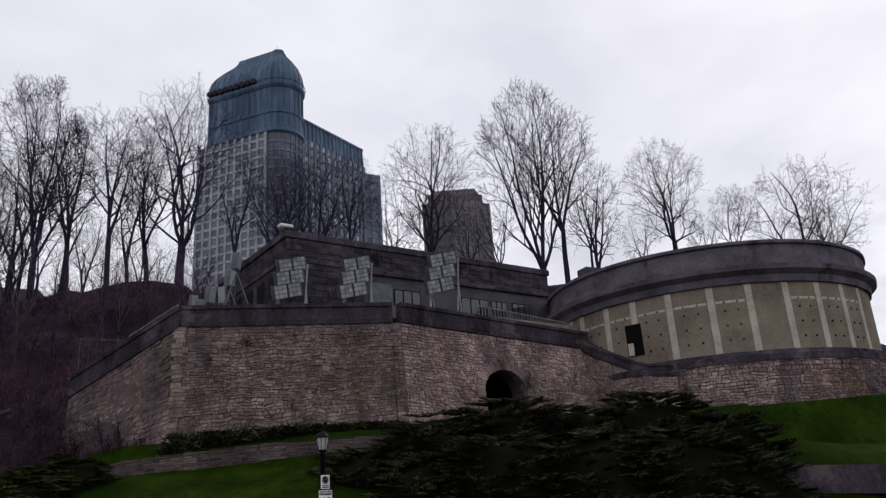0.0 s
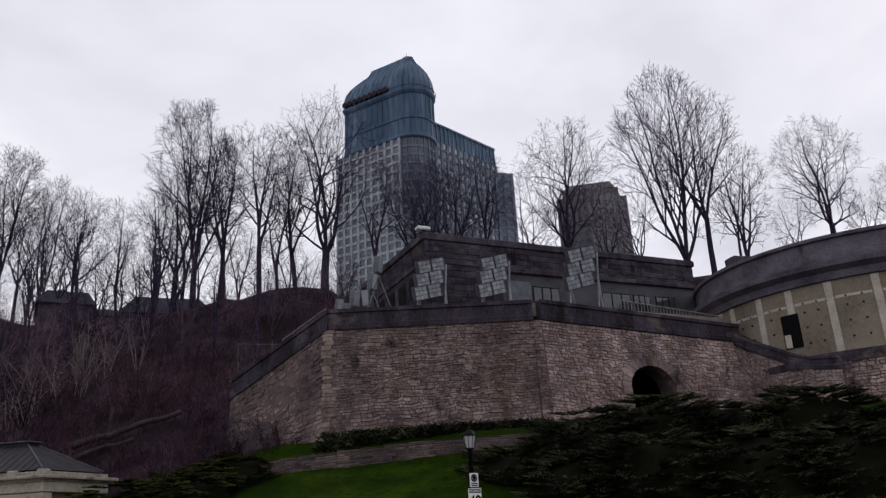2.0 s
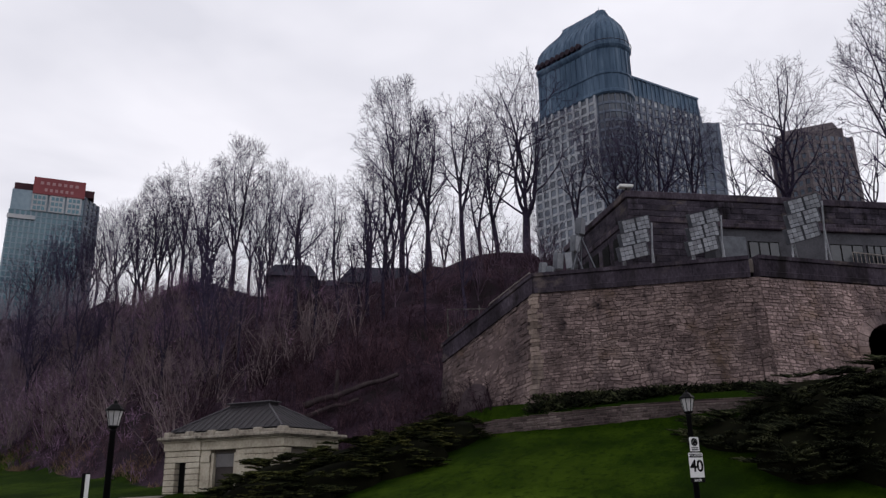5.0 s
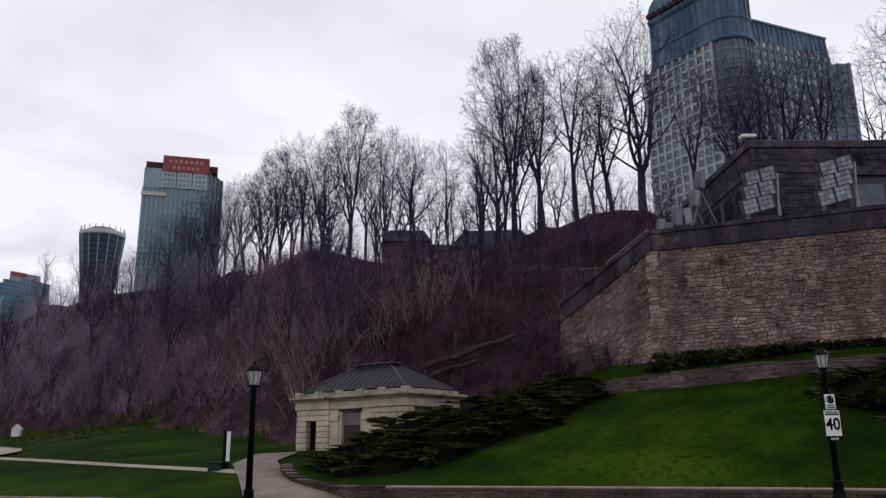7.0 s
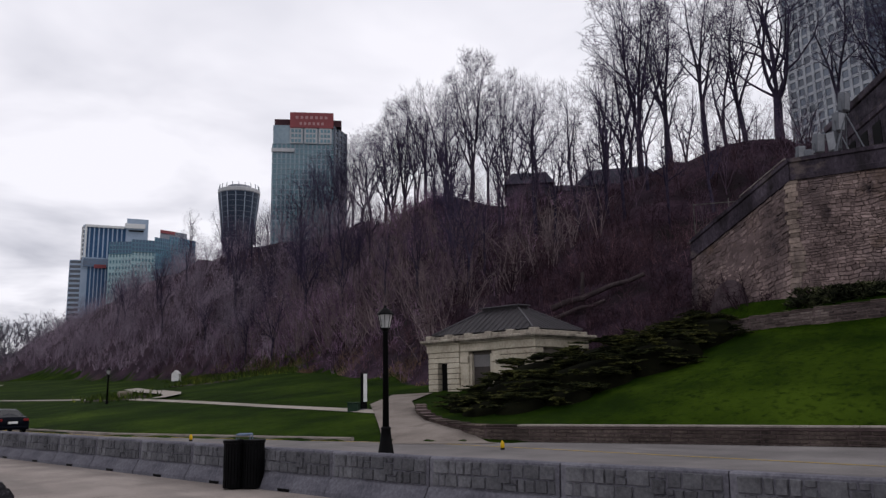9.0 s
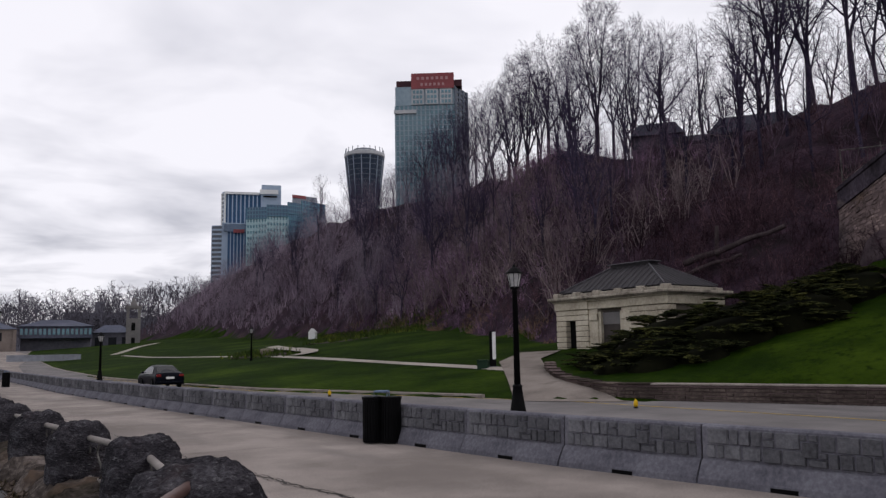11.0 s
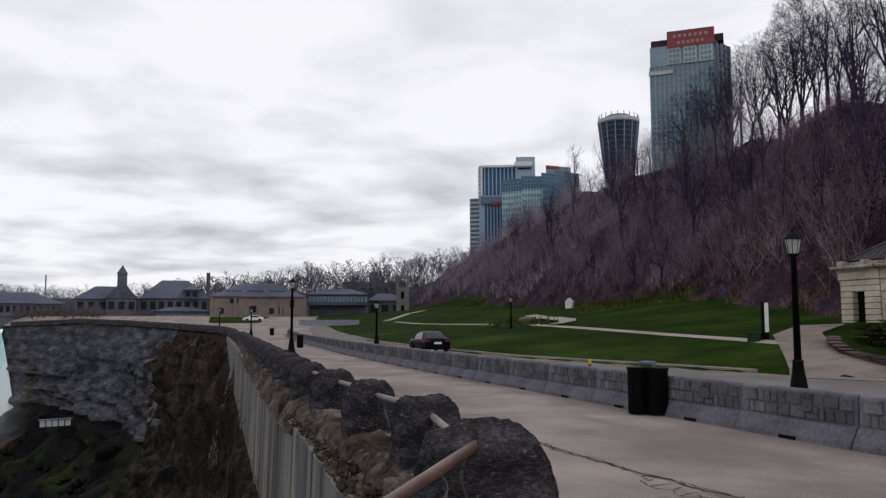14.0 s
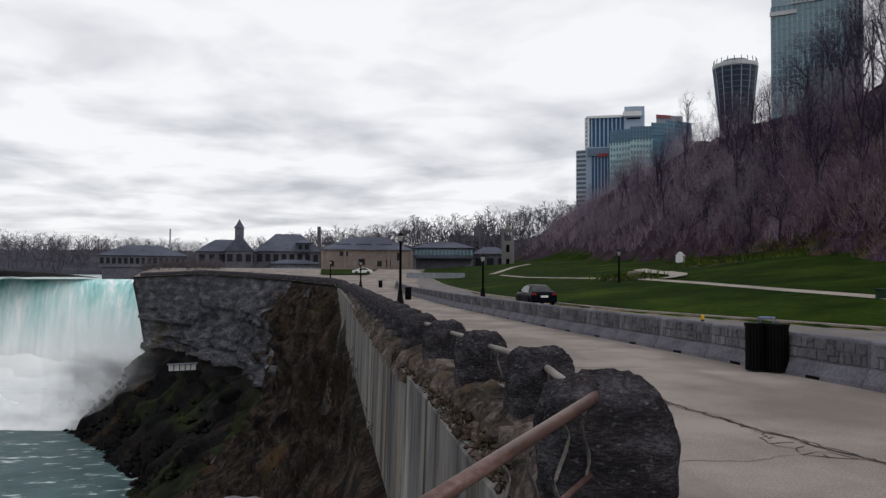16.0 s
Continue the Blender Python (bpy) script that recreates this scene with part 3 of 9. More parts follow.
# drifting spray beside the falls: thin veils that let the rock show through
mist = bpy.data.materials.new("thin_spray")
mist.use_nodes = True
mn, ml = mist.node_tree.nodes, mist.node_tree.links
mb = mn["Principled BSDF"]
mb.inputs["Base Color"].default_value, mb.inputs["Roughness"].default_value = (0.95, 0.96, 0.97, 1), 1.0
mb.inputs["Specular IOR Level"].default_value = 0.0
m_at, m_no, m_mul = mn.new("ShaderNodeTexCoord"), mn.new("ShaderNodeTexNoise"), mn.new("ShaderNodeMath")
m_sep, m_edge = mn.new("ShaderNodeSeparateXYZ"), mn.new("ShaderNodeMapRange")
ml.new(m_at.outputs["UV"], m_sep.inputs[0])
ml.new(m_sep.outputs[0], m_edge.inputs["Value"])
m_no.inputs["Scale"].default_value, m_no.inputs["Detail"].default_value = 0.06, 3
ml.new(m_at.outputs["Object"], m_no.inputs["Vector"])
m_mul.operation = "MULTIPLY"
ml.new(m_no.outputs["Fac"], m_mul.inputs[0])
ml.new(m_edge.outputs[0], m_mul.inputs[1])
ml.new(m_mul.outputs[0], mb.inputs["Alpha"])
m_edge.inputs["To Max"].default_value = 1.5
for layer in range(3):
    rows, nu, nv = [], 24, 20
    for j in range(nv + 1):
        v = j / nv
        rows.append([(-80 + 46 * (i / nu) * (1 - 0.5 * v) - 3 * layer, 268 - 5 * layer - 12 * (i / nu) + 2.5 * noise.noise((i * 0.3, j * 0.3, layer)), RIVER_Z + 3 + 44 * v) for i in range(nu + 1)])
    veil = part("mist_veil", Mesh().grid(rows), mist, waterfall, "thin drifting spray beside the falls", smooth=True)
    uv = veil.data.uv_layers.new(name="fade")
    cols_ = nu + 1
    for lp_ in veil.data.loops:
        i, j = lp_.vertex_index % cols_, lp_.vertex_index // cols_
        a, b = i / nu, j / nv
        uv.data[lp_.index].uv = (max(0.0, (1 - a) ** 1.3) * min(1, 4 * a + 0.25) * max(0.0, (1 - b) ** 0.8) * min(1, 5 * b + 0.5) * 0.6, 0.0)

# spray rising over the foot of the falls
for layer in range(4):
    rows, nu, nv = [], 40, 16
    for j in range(nv + 1):
        v = j / nv
        rows.append([(-52 - 175 * (i / nu), 262 - 4 * layer + 13 * v + 10 * math.sin(3.14 * i / nu) + 3 * noise.noise((i * 0.35, j * 0.3, layer + 9)), RIVER_Z - 0.5 + (26 - 2.5 * layer) * v) for i in range(nu + 1)])
    veil = part("mist_veil", Mesh().grid(rows), mist, waterfall, "white spray rising at the foot of the falls", smooth=True)
    uv = veil.data.uv_layers.new(name="fade")
    for lp_ in veil.data.loops:
        i, j = lp_.vertex_index % (nu + 1), lp_.vertex_index // (nu + 1)
        a, b = i / nu, j / nv
        uv.data[lp_.index].uv = (min(1, 9 * a) * (1 - b) ** 1.3 * (0.75 + 0.5 * noise.noise((i * 0.3, j * 0.25, layer))), 0.0)
# grass verge in front of the stone hall
m = Mesh().grid([[(lerp(-1, kerb_x(y) - 13, i / 6), y, land(lerp(-1, kerb_x(y) - 13, i / 6), y) + 0.3) for i in range(7)] for y in spaced((176, 222, 3))])
tagged(part("lawn_verge", m, M["grass"], smooth=True), "small lawn in front of the stone hall", "lawn", kind="structure")

# ---------------------------------------------------------------- parapet of rough stone pillars
def boulder(seed, sx, sy, sz, n=14, rings=10):
    """A squared, rounded, rough block standing on z = 0."""
    m = Mesh()
    rows = []
    for j in range(rings + 1):
        v = -math.pi / 2 + math.pi * j / rings
        row = []
        for i in range(n):
            a = 2 * math.pi * i / n
            c = [math.cos(v) * math.cos(a), math.cos(v) * math.sin(a), math.sin(v)]
            p = [math.copysign(abs(q) ** 0.66, q) for q in c]
            q = Vector((p[0] * 1.7 + seed * 9.1, p[1] * 1.7, p[2] * 1.7))
            ledge = math.floor(q.z * 2.6 + 0.8 * noise.noise(q * 0.9))
            k = 1.02 + (0.012 * (noise.cell((ledge * 2.7, a * 0.9 + seed, 2.0)) - 0.5) if n > 40 else 0) + 0.08 * noise.noise(q) + 0.05 * noise.noise(q * 2.1) - 0.05 * max(0.0, 0.16 - abs(noise.noise(q * 1.7 + Vector((3, 1, seed))))) / 0.16 + 0.02 * noise.noise((q.x * 3, q.y * 3, q.z * 5)) + (0.009 * noise.noise((q.x * 6, q.y * 6, q.z * 14)) + 0.004 * noise.noise(q * 17) if n > 40 else 0)
            row.append((p[0] * k * sx, p[1] * k * sy, (p[2] * k * 0.5 + 0.5) * sz))
        rows.append(row)
    m.grid(rows, True)
    return m


PILLARS = [(2.01, 5.45, 1.39, 0.53)] + [(lerp(2.52, 2.1, min(i / 3, 1)) + 0.001 * i * i, 9.0 + 2.75 * i, 1.25, 0.44) for i in range(26)]
for i, (x, y, h, w) in enumerate(PILLARS):
    m = boulder(i % 7 if i > 1 else i + 20, w * 0.92, w * (0.8 if i else 0.78), h - 0.2, 84 if i < 4 else 26, 64 if i < 4 else 18)
    ob = part("stone_pillar", m, M["rock"], smooth=True)
    ob.matrix_world = pose(x, y, 0.2, 0, 0, (11 * i) % 17 - 8)
    tagged(ob, "rough dark stone pillar with a rounded top on the parapet", "stone pillar", "pillars of the gorge parapet")
# sky light on this pillar's top is given by a paler material
m = boulder(41, 0.46, 0.42, 1.215, 48, 36)
ob = part("stone_pillar", m, M["concrete"], smooth=True)
ob.matrix_world = pose(-0.3, 2.3, 0.2, 0, 0, 30)
tagged(ob, "rough stone pillar beside the lookout, paled throughout for its sky-lit top", "stone pillar", "pillars of the gorge parapet")

# rough stone curb the pillars stand on
curb_path = [(-8.2, -12.0, 0), (-5.9, -8.0, 0), (-2.0, -1.0, 0), (-0.3, 2.1, 0), (0.85, 3.7, 0), (1.95, 5.45, 0), (2.25, 7, 0)] + [(x, y, 0) for x, y, _, _ in PILLARS[1:]]
dense = []
for p, q in zip(curb_path, curb_path[1:]):
    n = max(1, int(math.dist(p, q) / (0.12 if q[1] < 32 else 0.5)))
    dense += [Vector(p).lerp(Vector(q), i / n) for i in range(n)]
rows = []
for i, p in enumerate(dense):
    q, o = dense[min(i + 1, len(dense) - 1)], dense[max(i - 1, 0)]
    d = (q - o).normalized()
    right = Vector((d.y, -d.x, 0))
    row = []
    for k, (off, h) in enumerate(((-0.66, 0.02), (-0.6, 0.16), (-0.52, 0.28), (-0.44, 0.42), (-0.34, 0.52), (-0.2, 0.56), (0.0, 0.57), (0.2, 0.54), (0.33, 0.46), (0.4, 0.32), (0.43, 0.12), (0.43, -0.1))):
        gap = 0.5 + 0.5 * math.cos((p.y - 9.0) / 2.75 * 2 * math.pi)
        v = p + right * off
        w = 0.075 * noise.noise((v.x * 2.3, v.y * 2.3, h * 3)) + 0.05 * noise.noise((v.x * 6, v.y * 6, h * 7)) + 0.022 * noise.noise((v.x * 15, v.y * 15, h * 15))
        v = v + right * (w * (1 if off > 0 else -1) * (0.6 if k > 7 else 1.5)) + Vector((0, 0, h + (w * 1.2 if 1 < k < 9 else 0) - (0.06 * (1 - gap) if k > 1 else 0)))
        row.append(v)
    rows.append(row)
tagged(part("parapet_curb", Mesh().grid(rows), surf("mossy_curb_stone", ((0.012, 0.01, 0.009), (0.056, 0.046, 0.041), (0.155, 0.13, 0.118)), 1.6, 11, 0.95, 0.9, spec=0.03, contrast=(0.38, 0.62), dist=0.05,
       stains=(((0.02, 0.018, 0.01), 0.8, (1, 1, 1), 0.5, 0.64), ((0.085, 0.06, 0.045), 1.3, (1, 1, 1), 0.56, 0.68))), smooth=True),
       "worn brownish stone curb under the pillars, with weeds", "curb", kind="structure")
rail_mat = surf("rusty_rail", ((0.05, 0.026, 0.022), (0.1, 0.055, 0.047), (0.18, 0.115, 0.1)), 3, 40, 0.45, 0.15, metal=0.2, spec=0.35, stretch=(0.4, 0.4, 1))
pale_rail = surf("weathered_pale_rail", ((0.16, 0.14, 0.13), (0.3, 0.27, 0.25)), 2, 20, 0.7, 0.1, metal=0.2)
iron = surf("old_iron", ((0.03, 0.028, 0.026), (0.085, 0.08, 0.074), (0.17, 0.16, 0.15)), 3, 30, 0.7, 0.1, metal=0.1)


def rail(a, b, material, label, bars=4):
    """A handrail from a to b with flat iron scrolls under it."""
    a, b = Vector(a), Vector(b)
    ob = thing("iron_railing", label, "railing", pose(*((a + b) / 2)), "railings between the pillars")
    o = (a + b) / 2
    part("handrail", Mesh().tube([a - o, b - o], 0.04, 14), material, ob, smooth=True)
    part("bottom_rail", Mesh().tube([a - o - Vector((0, 0, 0.5)), b - o - Vector((0, 0, 0.5))], 0.02, 8), material, ob, smooth=True)
    for k in range(bars):
        t = (k + 0.5) / bars
        p = a.lerp(b, t) - o
        d = (b - a).normalized()
        path = [p + d * ((0.07 + 0.05 * (k % 2)) * math.sin(s * math.pi * 2 / 12) * (1 if k % 2 else -1)) + Vector((0, 0, -0.03 - 0.47 * s / 12)) for s in range(13)]
        part("scroll_bar", Mesh().tube(path, 0.013, 6), iron, ob, smooth=True)
    return ob


rail((-0.08, 2.66, 1.07), (1.86, 5.2, 1.27), rail_mat, "rust-brown round handrail with iron scrolls to the stone pillar", 7)
for (x0, y0, _, _), (x1, y1, _, _) in list(zip(PILLARS, PILLARS[1:]))[:14]:
    rail((x0 + 0.05, y0, 1.08), (x1 + 0.05, y1, 1.04), pale_rail, "weathered pale handrail between two stone pillars", 5)

# ---------------------------------------------------------------- barrier of precast concrete
SEG = 2.76


def barrier_block():
    ob = thing("concrete_barrier", "grey precast concrete barrier block with a stone-pattern face", "barrier", group="barrier along the promenade")
    body = Mesh()
    h = SEG / 2 - 0.012
    sec = [(-0.36, 0.0), (-0.34, 0.09), (-0.19, 0.34), (-0.15, 0.36), (-0.13, 0.86), (-0.10, 0.89), (0.10, 0.89), (0.13, 0.86), (0.15, 0.36), (0.34, 0.09), (0.36, 0.0)]
    body.sweep(sec, [(0, -h, 0), (0, h, 0)])
    part("body", body, M["concrete"], ob)
    rng = random.Random(4)
    # random ashlar: courses, some blocks two courses high
    levels = (0.38, 0.5, 0.6, 0.73, 0.845)
    taken = [-h + 0.06] * 4
    while min(taken) < h - 0.1:
        r = min(range(4), key=lambda i: taken[i])
        y = taken[r]
        tall = 2 if r < 3 and abs(taken[r + 1] - y) < 0.16 and rng.random() < 0.7 else 1
        w = rng.uniform(0.12, 0.4)
        y1 = min(y + w, h - 0.06)
        for i in range(tall):
            taken[r + i] = y1 if y1 < h - 0.14 else h
            y = max(y, 0 - 9)
        if y1 - y < 0.05:
            continue
        z0, z1 = levels[r], levels[r + tall]
        k = 0.016 + rng.random() * 0.036
        f = lambda z: -0.15 + 0.04 * (z - 0.36)
        a, b, c, d = z0 + 0.007, z1 - 0.007, y + 0.007, y1 - 0.007
        p = Mesh()
        j = lambda: rng.uniform(0.0, 0.009)
        out_, mid_ = [], (c + d) / 2 + rng.uniform(-.03, .03)
        for y_, z_ in ((c, a), (mid_, a - 0.004), (d, a), (d, b), (mid_, b + 0.004), (c, b)):
            out_.append((y_ + (j() if y_ == c else -j() if y_ == d else 0), z_ + (j() * 0.6 if z_ <= a else -j() * 0.6)))
        n_ = len(out_)
        pts_ = [(f(z_) + .01, y_, z_) for y_, z_ in out_] + [(f(z_) - k * rng.uniform(0.75, 1.1), lerp(y_, (c + d) / 2, 0.02) + (.013 if y_ < mid_ else -.013), z_ + (.013 if z_ < (a + b) / 2 else -.013)) for y_, z_ in out_]
        p.add(pts_, [tuple(reversed(range(n_, 2 * n_)))] + [(i, n_ + i, n_ + (i + 1) % n_, (i + 1) % n_) for i in range(n_)])
        part("relief_stone", p, M["barrierstone"], ob)
    # black slab painted for the shade in the drain opening
    part("drain_slot", Mesh().box(-0.366, -0.3, -0.2, 0.2, 0.004, 0.065), M["black"], ob, "drain opening at the foot, its shade given as a black slab")
    return ob


block = barrier_block()
y, first = 9.44 - 2.76 * 7, True
while y < 118:
    x = bar_x(y)
    ang = math.degrees(math.atan2(bar_x(y + 1.5) - bar_x(y - 1.5), 3))
    mm = pose(x, y, land(x, y), 0, 0, -ang)
    if first:
        block.matrix_world, first = mm, False
    else:
        copy_thing(block, mm)
    y += SEG * math.cos(radians(ang))


# ---------------------------------------------------------------- litter bins, lamps
def litter_bin(x, y, turn=0):
    ob = thing("litter_bin", "black double litter bin with vertical slats standing by the barrier", "litter bin", pose(x, y, 0, 0, 0, turn) @ Matrix.Diagonal((0.82, 0.85, 1.04, 1)), "black litter bins")
    for s in (-1, 1):
        part("inner_can", Mesh().lathe([(0.24, 0.03), (0.275, 0.97), (0.25, 0.97)], 18, pose(s * 0.265, 0, 0)), M["black"], ob)
        for k in range(22):
            a = 360 * k / 22
            part("slat", Mesh().box(0.275, 0.292, -0.028, 0.028, 0.03, 0.99, pose(s * 0.265, 0, 0, 0, 0, a)), M["black"], ob)
        part("top_ring", Mesh().lathe([(0.25, 0.96), (0.315, 0.97), (0.32, 1.03), (0.25, 1.04)], 20, pose(s * 0.265, 0, 0)), M["black"], ob)
    part("link_panel", Mesh().box(-0.1, 0.1, -0.1, 0.1, 0.3, 0.9, None, 0.02), M["black"], ob)
    blue = surf("blue_grey_metal", ((0.08, 0.11, 0.17), (0.17, 0.22, 0.32)), 3, 20, 0.5, 0.0, metal=0.3)
    for q in (-0.13, 0.13):
        part("lid_hoop", Mesh().tube([(-0.19, q, 1.02), (-0.19, q, 1.15), (0.19, q, 1.15), (0.19, q, 1.02)], 0.02, 8), blue, ob, "blue-grey hoop over the lid")
    part("hoop_plate", Mesh().box(-0.2, 0.2, -0.14, 0.14, 1.12, 1.155, None, 0.01), blue, ob)
    return ob


litter_bin(9.7, 16.1, -44)
litter_bin(7.0, 66, 80)
litter_bin(7.6, 108, 80).matrix_world = pose(7.6, 108, land(7.6, 108), 0, 0, 80) @ Matrix.Diagonal((0.82, 0.85, 1.04, 1))

lamp_glass = surf("frosted_lamp_glass", ((0.28, 0.28, 0.28), (0.45, 0.45, 0.44)), 3, 20, 0.4, 0.0, spec=0.3)


def street_lamp(x, y, h, z=0.0, label="black cast-iron lamp post with a glazed lantern", twin=False):
    ob = thing("street_lamp", label, "street lamp", pose(x, y, z), "black park lamp posts")
    part("base", Mesh().lathe([(0.34, 0), (0.34, 0.1), (0.27, 0.2), (0.22, 0.42), (0.16, 0.8), (0.13, 1.05), (0.15, 1.08), (0.11, 1.13)], 16), M["black"], ob, smooth=True)
    part("post", Mesh().lathe([(0.095, 1.05), (0.075, h - 0.8), (0.1, h - 0.77), (0.06, h - 0.72)], 12), M["black"], ob, smooth=True)
    lantern = part("lantern", Mesh().lathe([(0.05, h - 0.74), (0.14, h - 0.68), (0.145, h - 0.64)], 8), M["black"], ob)
    part("lantern_glass", Mesh().lathe([(0.125, h - 0.64), (0.205, h - 0.27)], 8), lamp_glass, lantern, "pale frosted glass of the lantern")
    for k in range(8):
        a = radians(45 * k)
        part("glazing_bar", Mesh().tube([(0.13 * math.cos(a), 0.13 * math.sin(a), h - 0.64), (0.21 * math.cos(a), 0.21 * math.sin(a), h - 0.27)], 0.011, 4), M["black"], lantern)
    part("lantern_cap", Mesh().lathe([(0.25, h - 0.27), (0.24, h - 0.23), (0.12, h - 0.11), (0.05, h - 0.07), (0.035, h), (0.0, h + 0.02)], 8), M["black"], lantern)
    return ob


def by(az, d):
    p = polar(az, d)
    return p.x, p.y


street_lamp(*by(40.72, 22.6), 4.54)
lamp_b = street_lamp(*by(79.72, 26.0), 4.95)
street_lamp(*by(5.47, 52.5), 5.0)
street_lamp(*by(2.58, 105), 3.85, land(*by(2.58, 105)))
street_lamp(*by(11.52, 62), 3.85)
street_lamp(*by(21.29, 80), 4.2, 0.6)
street_lamp(*by(0.4, 140), 4.0, land(*by(0.4, 140)))

# weeds and broken stone between the pillars and the wall's edge
rng = random.Random(66)
WEEDS = []
for k in range(900):
    y = rng.uniform(5.5, 50) if rng.random() < 0.4 else rng.uniform(5.5, 18)
    x = rim_x(y) + abs(rng.gauss(0.1, 0.2)) + 0.08
    a = rng.uniform(0, 6.28)
    L = rng.uniform(0.05, 0.16)
    WEEDS.append((x, y, 0.2, x + L * math.cos(a), y + L * math.sin(a), 0.22 + rng.uniform(0.0, 0.1), 0.008, 0.003))
m = Mesh()
for k in range(520):
    y = rng.uniform(5.0, 45) if rng.random() < 0.5 else rng.uniform(5.0, 16)
    x = rim_x(y) + rng.uniform(0.04, 0.42)
    r = rng.uniform(0.025, 0.085)
    c = [r * rng.uniform(0.6, 1.3) for _ in range(3)]
    z = 0.2 + 0.3 * r + 0.12 * max(0, (x - rim_x(y) - 0.2))
    m.add([(x + c[0] * i, y + c[1] * j, z + c[2] * q) for i, j, q in ((1, .2, 0), (-1, .1, .1), (.1, 1, 0), (0, -1, .1), (.2, .1, .9), (0, 0, -.8))], [(0, 2, 4), (2, 1, 4), (1, 3, 4), (3, 0, 4), (2, 0, 5), (1, 2, 5), (3, 1, 5), (0, 3, 5)])
tagged(part("loose_rubble", m, surf("loose_brown_stone", ((0.018, 0.014, 0.012), (0.055, 0.042, 0.035), (0.13, 0.104, 0.088)), 3, 20, 0.95, 0.5, spec=0.03, island=0.5)), "loose brown rubble and dirt along the wall top", "rubble", kind="stuff")

# ---------------------------------------------------------------- stone terrace wall
P0, P1 = Vector((48.2, 25.2, 0)), Vector((46.2, 17.5, 0))
P2, P3 = Vector((49.4, 4.3, 0)), Vector((60.0, -8.9, 0))
TERR = 14.9


def rubble(q, material, name, parent, seed, hole=None, row_h=(0.13, 0.27), stone_w=(0.2, 0.62), as_parts=0):
    """Rubble stones over a wall face; q: bottom-left, bottom-right, top-right, top-left seen from the front."""
    a, b, c, d = [Vector(p) for p in q]
    n = (b - a).cross(d - a).normalized()
    rng = random.Random(seed)
    height, width = (d - a).length, (b - a).length
    rest, made, v = Mesh(), 0, 0.0

    def at(U, V):
        s, t = U / width, V / height
        e = max(0.0, min(1, 4 * s, 4 * (1 - s))) * max(0.0, min(1, 6 * t, 6 * (1 - t)))
        V += e * (0.26 * noise.noise((U * 0.45, V * 0.5, seed)) + 0.14 * noise.noise((U * 1.3, V * 1.1, seed + 5)) + 0.06 * noise.noise((U * 3.1, V * 3, seed + 7)))
        U += e * (0.2 * noise.noise((U * 0.7, V * 1.3, seed + 9)) + 0.12 * noise.noise((U * 2.1, V * 2.6, seed + 3)))
        return a.lerp(b, U / width).lerp(d.lerp(c, U / width), V / height)

    while v < height - 0.05:
        rh = min(rng.uniform(*row_h), height - v)
        u = -rng.random() * 0.3
        while u < width:
            w = rng.uniform(*stone_w) * rng.choice((0.55, 0.8, 1.0, 1.25))
            u0, u1 = max(u, 0), min(u + w, width)
            u += w
            if u1 - u0 < 0.08:
                continue
            # now and then two thin stones share the course
            layers = ((0.0, 0.5), (0.5, 1.0)) if rh > 0.2 and rng.random() < 0.25 else ((0.0, 1.0),)
            for lo, hi in layers:
                if hole and hole(at((u0 + u1) / 2, v + rh * (lo + hi) / 2)):
                    continue
                z0, z1 = v + rh * lo, v + rh * hi
                g, h, L = 0.012, z1 - z0, u1 - u0
                j = lambda k: rng.uniform(0.03, 0.3) * k
                cs = [(u0 + g + j(h), z0 + g), (u1 - g - j(h), z0 + g), (u1 - g, z0 + g + j(h)), (u1 - g, z1 - g - j(h)),
                      (u1 - g - j(h), z1 - g), (u0 + g + L * 0.5, z1 - g + rng.uniform(-0.02, 0.03)), (u0 + g + j(h), z1 - g), (u0 + g, z1 - g - j(h)), (u0 + g, z0 + g + j(h))]
                back = [at(s, t) for s, t in cs]
                k = len(back)
                ctr = sum(back, Vector()) / k
                out_k = rng.uniform(0.02, 0.07) + (0.05 if rng.random() < 0.08 else 0)
                tilt = Vector((rng.uniform(-.05, .05), rng.uniform(-.05, .05), rng.uniform(-.06, .06)))
                front = [p.lerp(ctr, 0.12) + n * (out_k + (p - ctr).dot(tilt) * 2) for p in back]
                faces = [tuple(range(k, 2 * k))] + [(i, (i + 1) % k, k + (i + 1) % k, k + i) for i in range(k)]
                if made < as_parts:
                    part("stone", Mesh().add(back + front, faces), material, parent)
                else:
                    rest.add(back + front, faces)
                made += 1
        v += rh
    if rest.v:
        tagged(part(name, rest, material, parent), "rest of the rubble stones in the wall", kind="stuff")


terrace = thing("wall_terrace", "tall battered rubble-stone terrace wall with a dark coping", "wall", kind="structure")


def facing(p, q, zt0, zt1, zb0, zb1, batter=0.65):
    """Face corners of a battered wall from p to q (left to right from the front)."""
    d = (q - p).normalized()
    out = Vector((d.y, -d.x, 0)) * -1
    if out.dot(p) > 0:
        out = -out
    return [p + out * batter + Vector((0, 0, zb0)), q + out * batter + Vector((0, 0, zb1)), q + Vector((0, 0, zt1)), p + Vector((0, 0, zt0))], out


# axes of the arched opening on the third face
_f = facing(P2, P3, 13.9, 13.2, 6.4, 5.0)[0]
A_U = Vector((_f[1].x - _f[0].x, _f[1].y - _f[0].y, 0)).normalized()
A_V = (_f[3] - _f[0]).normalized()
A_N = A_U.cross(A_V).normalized()


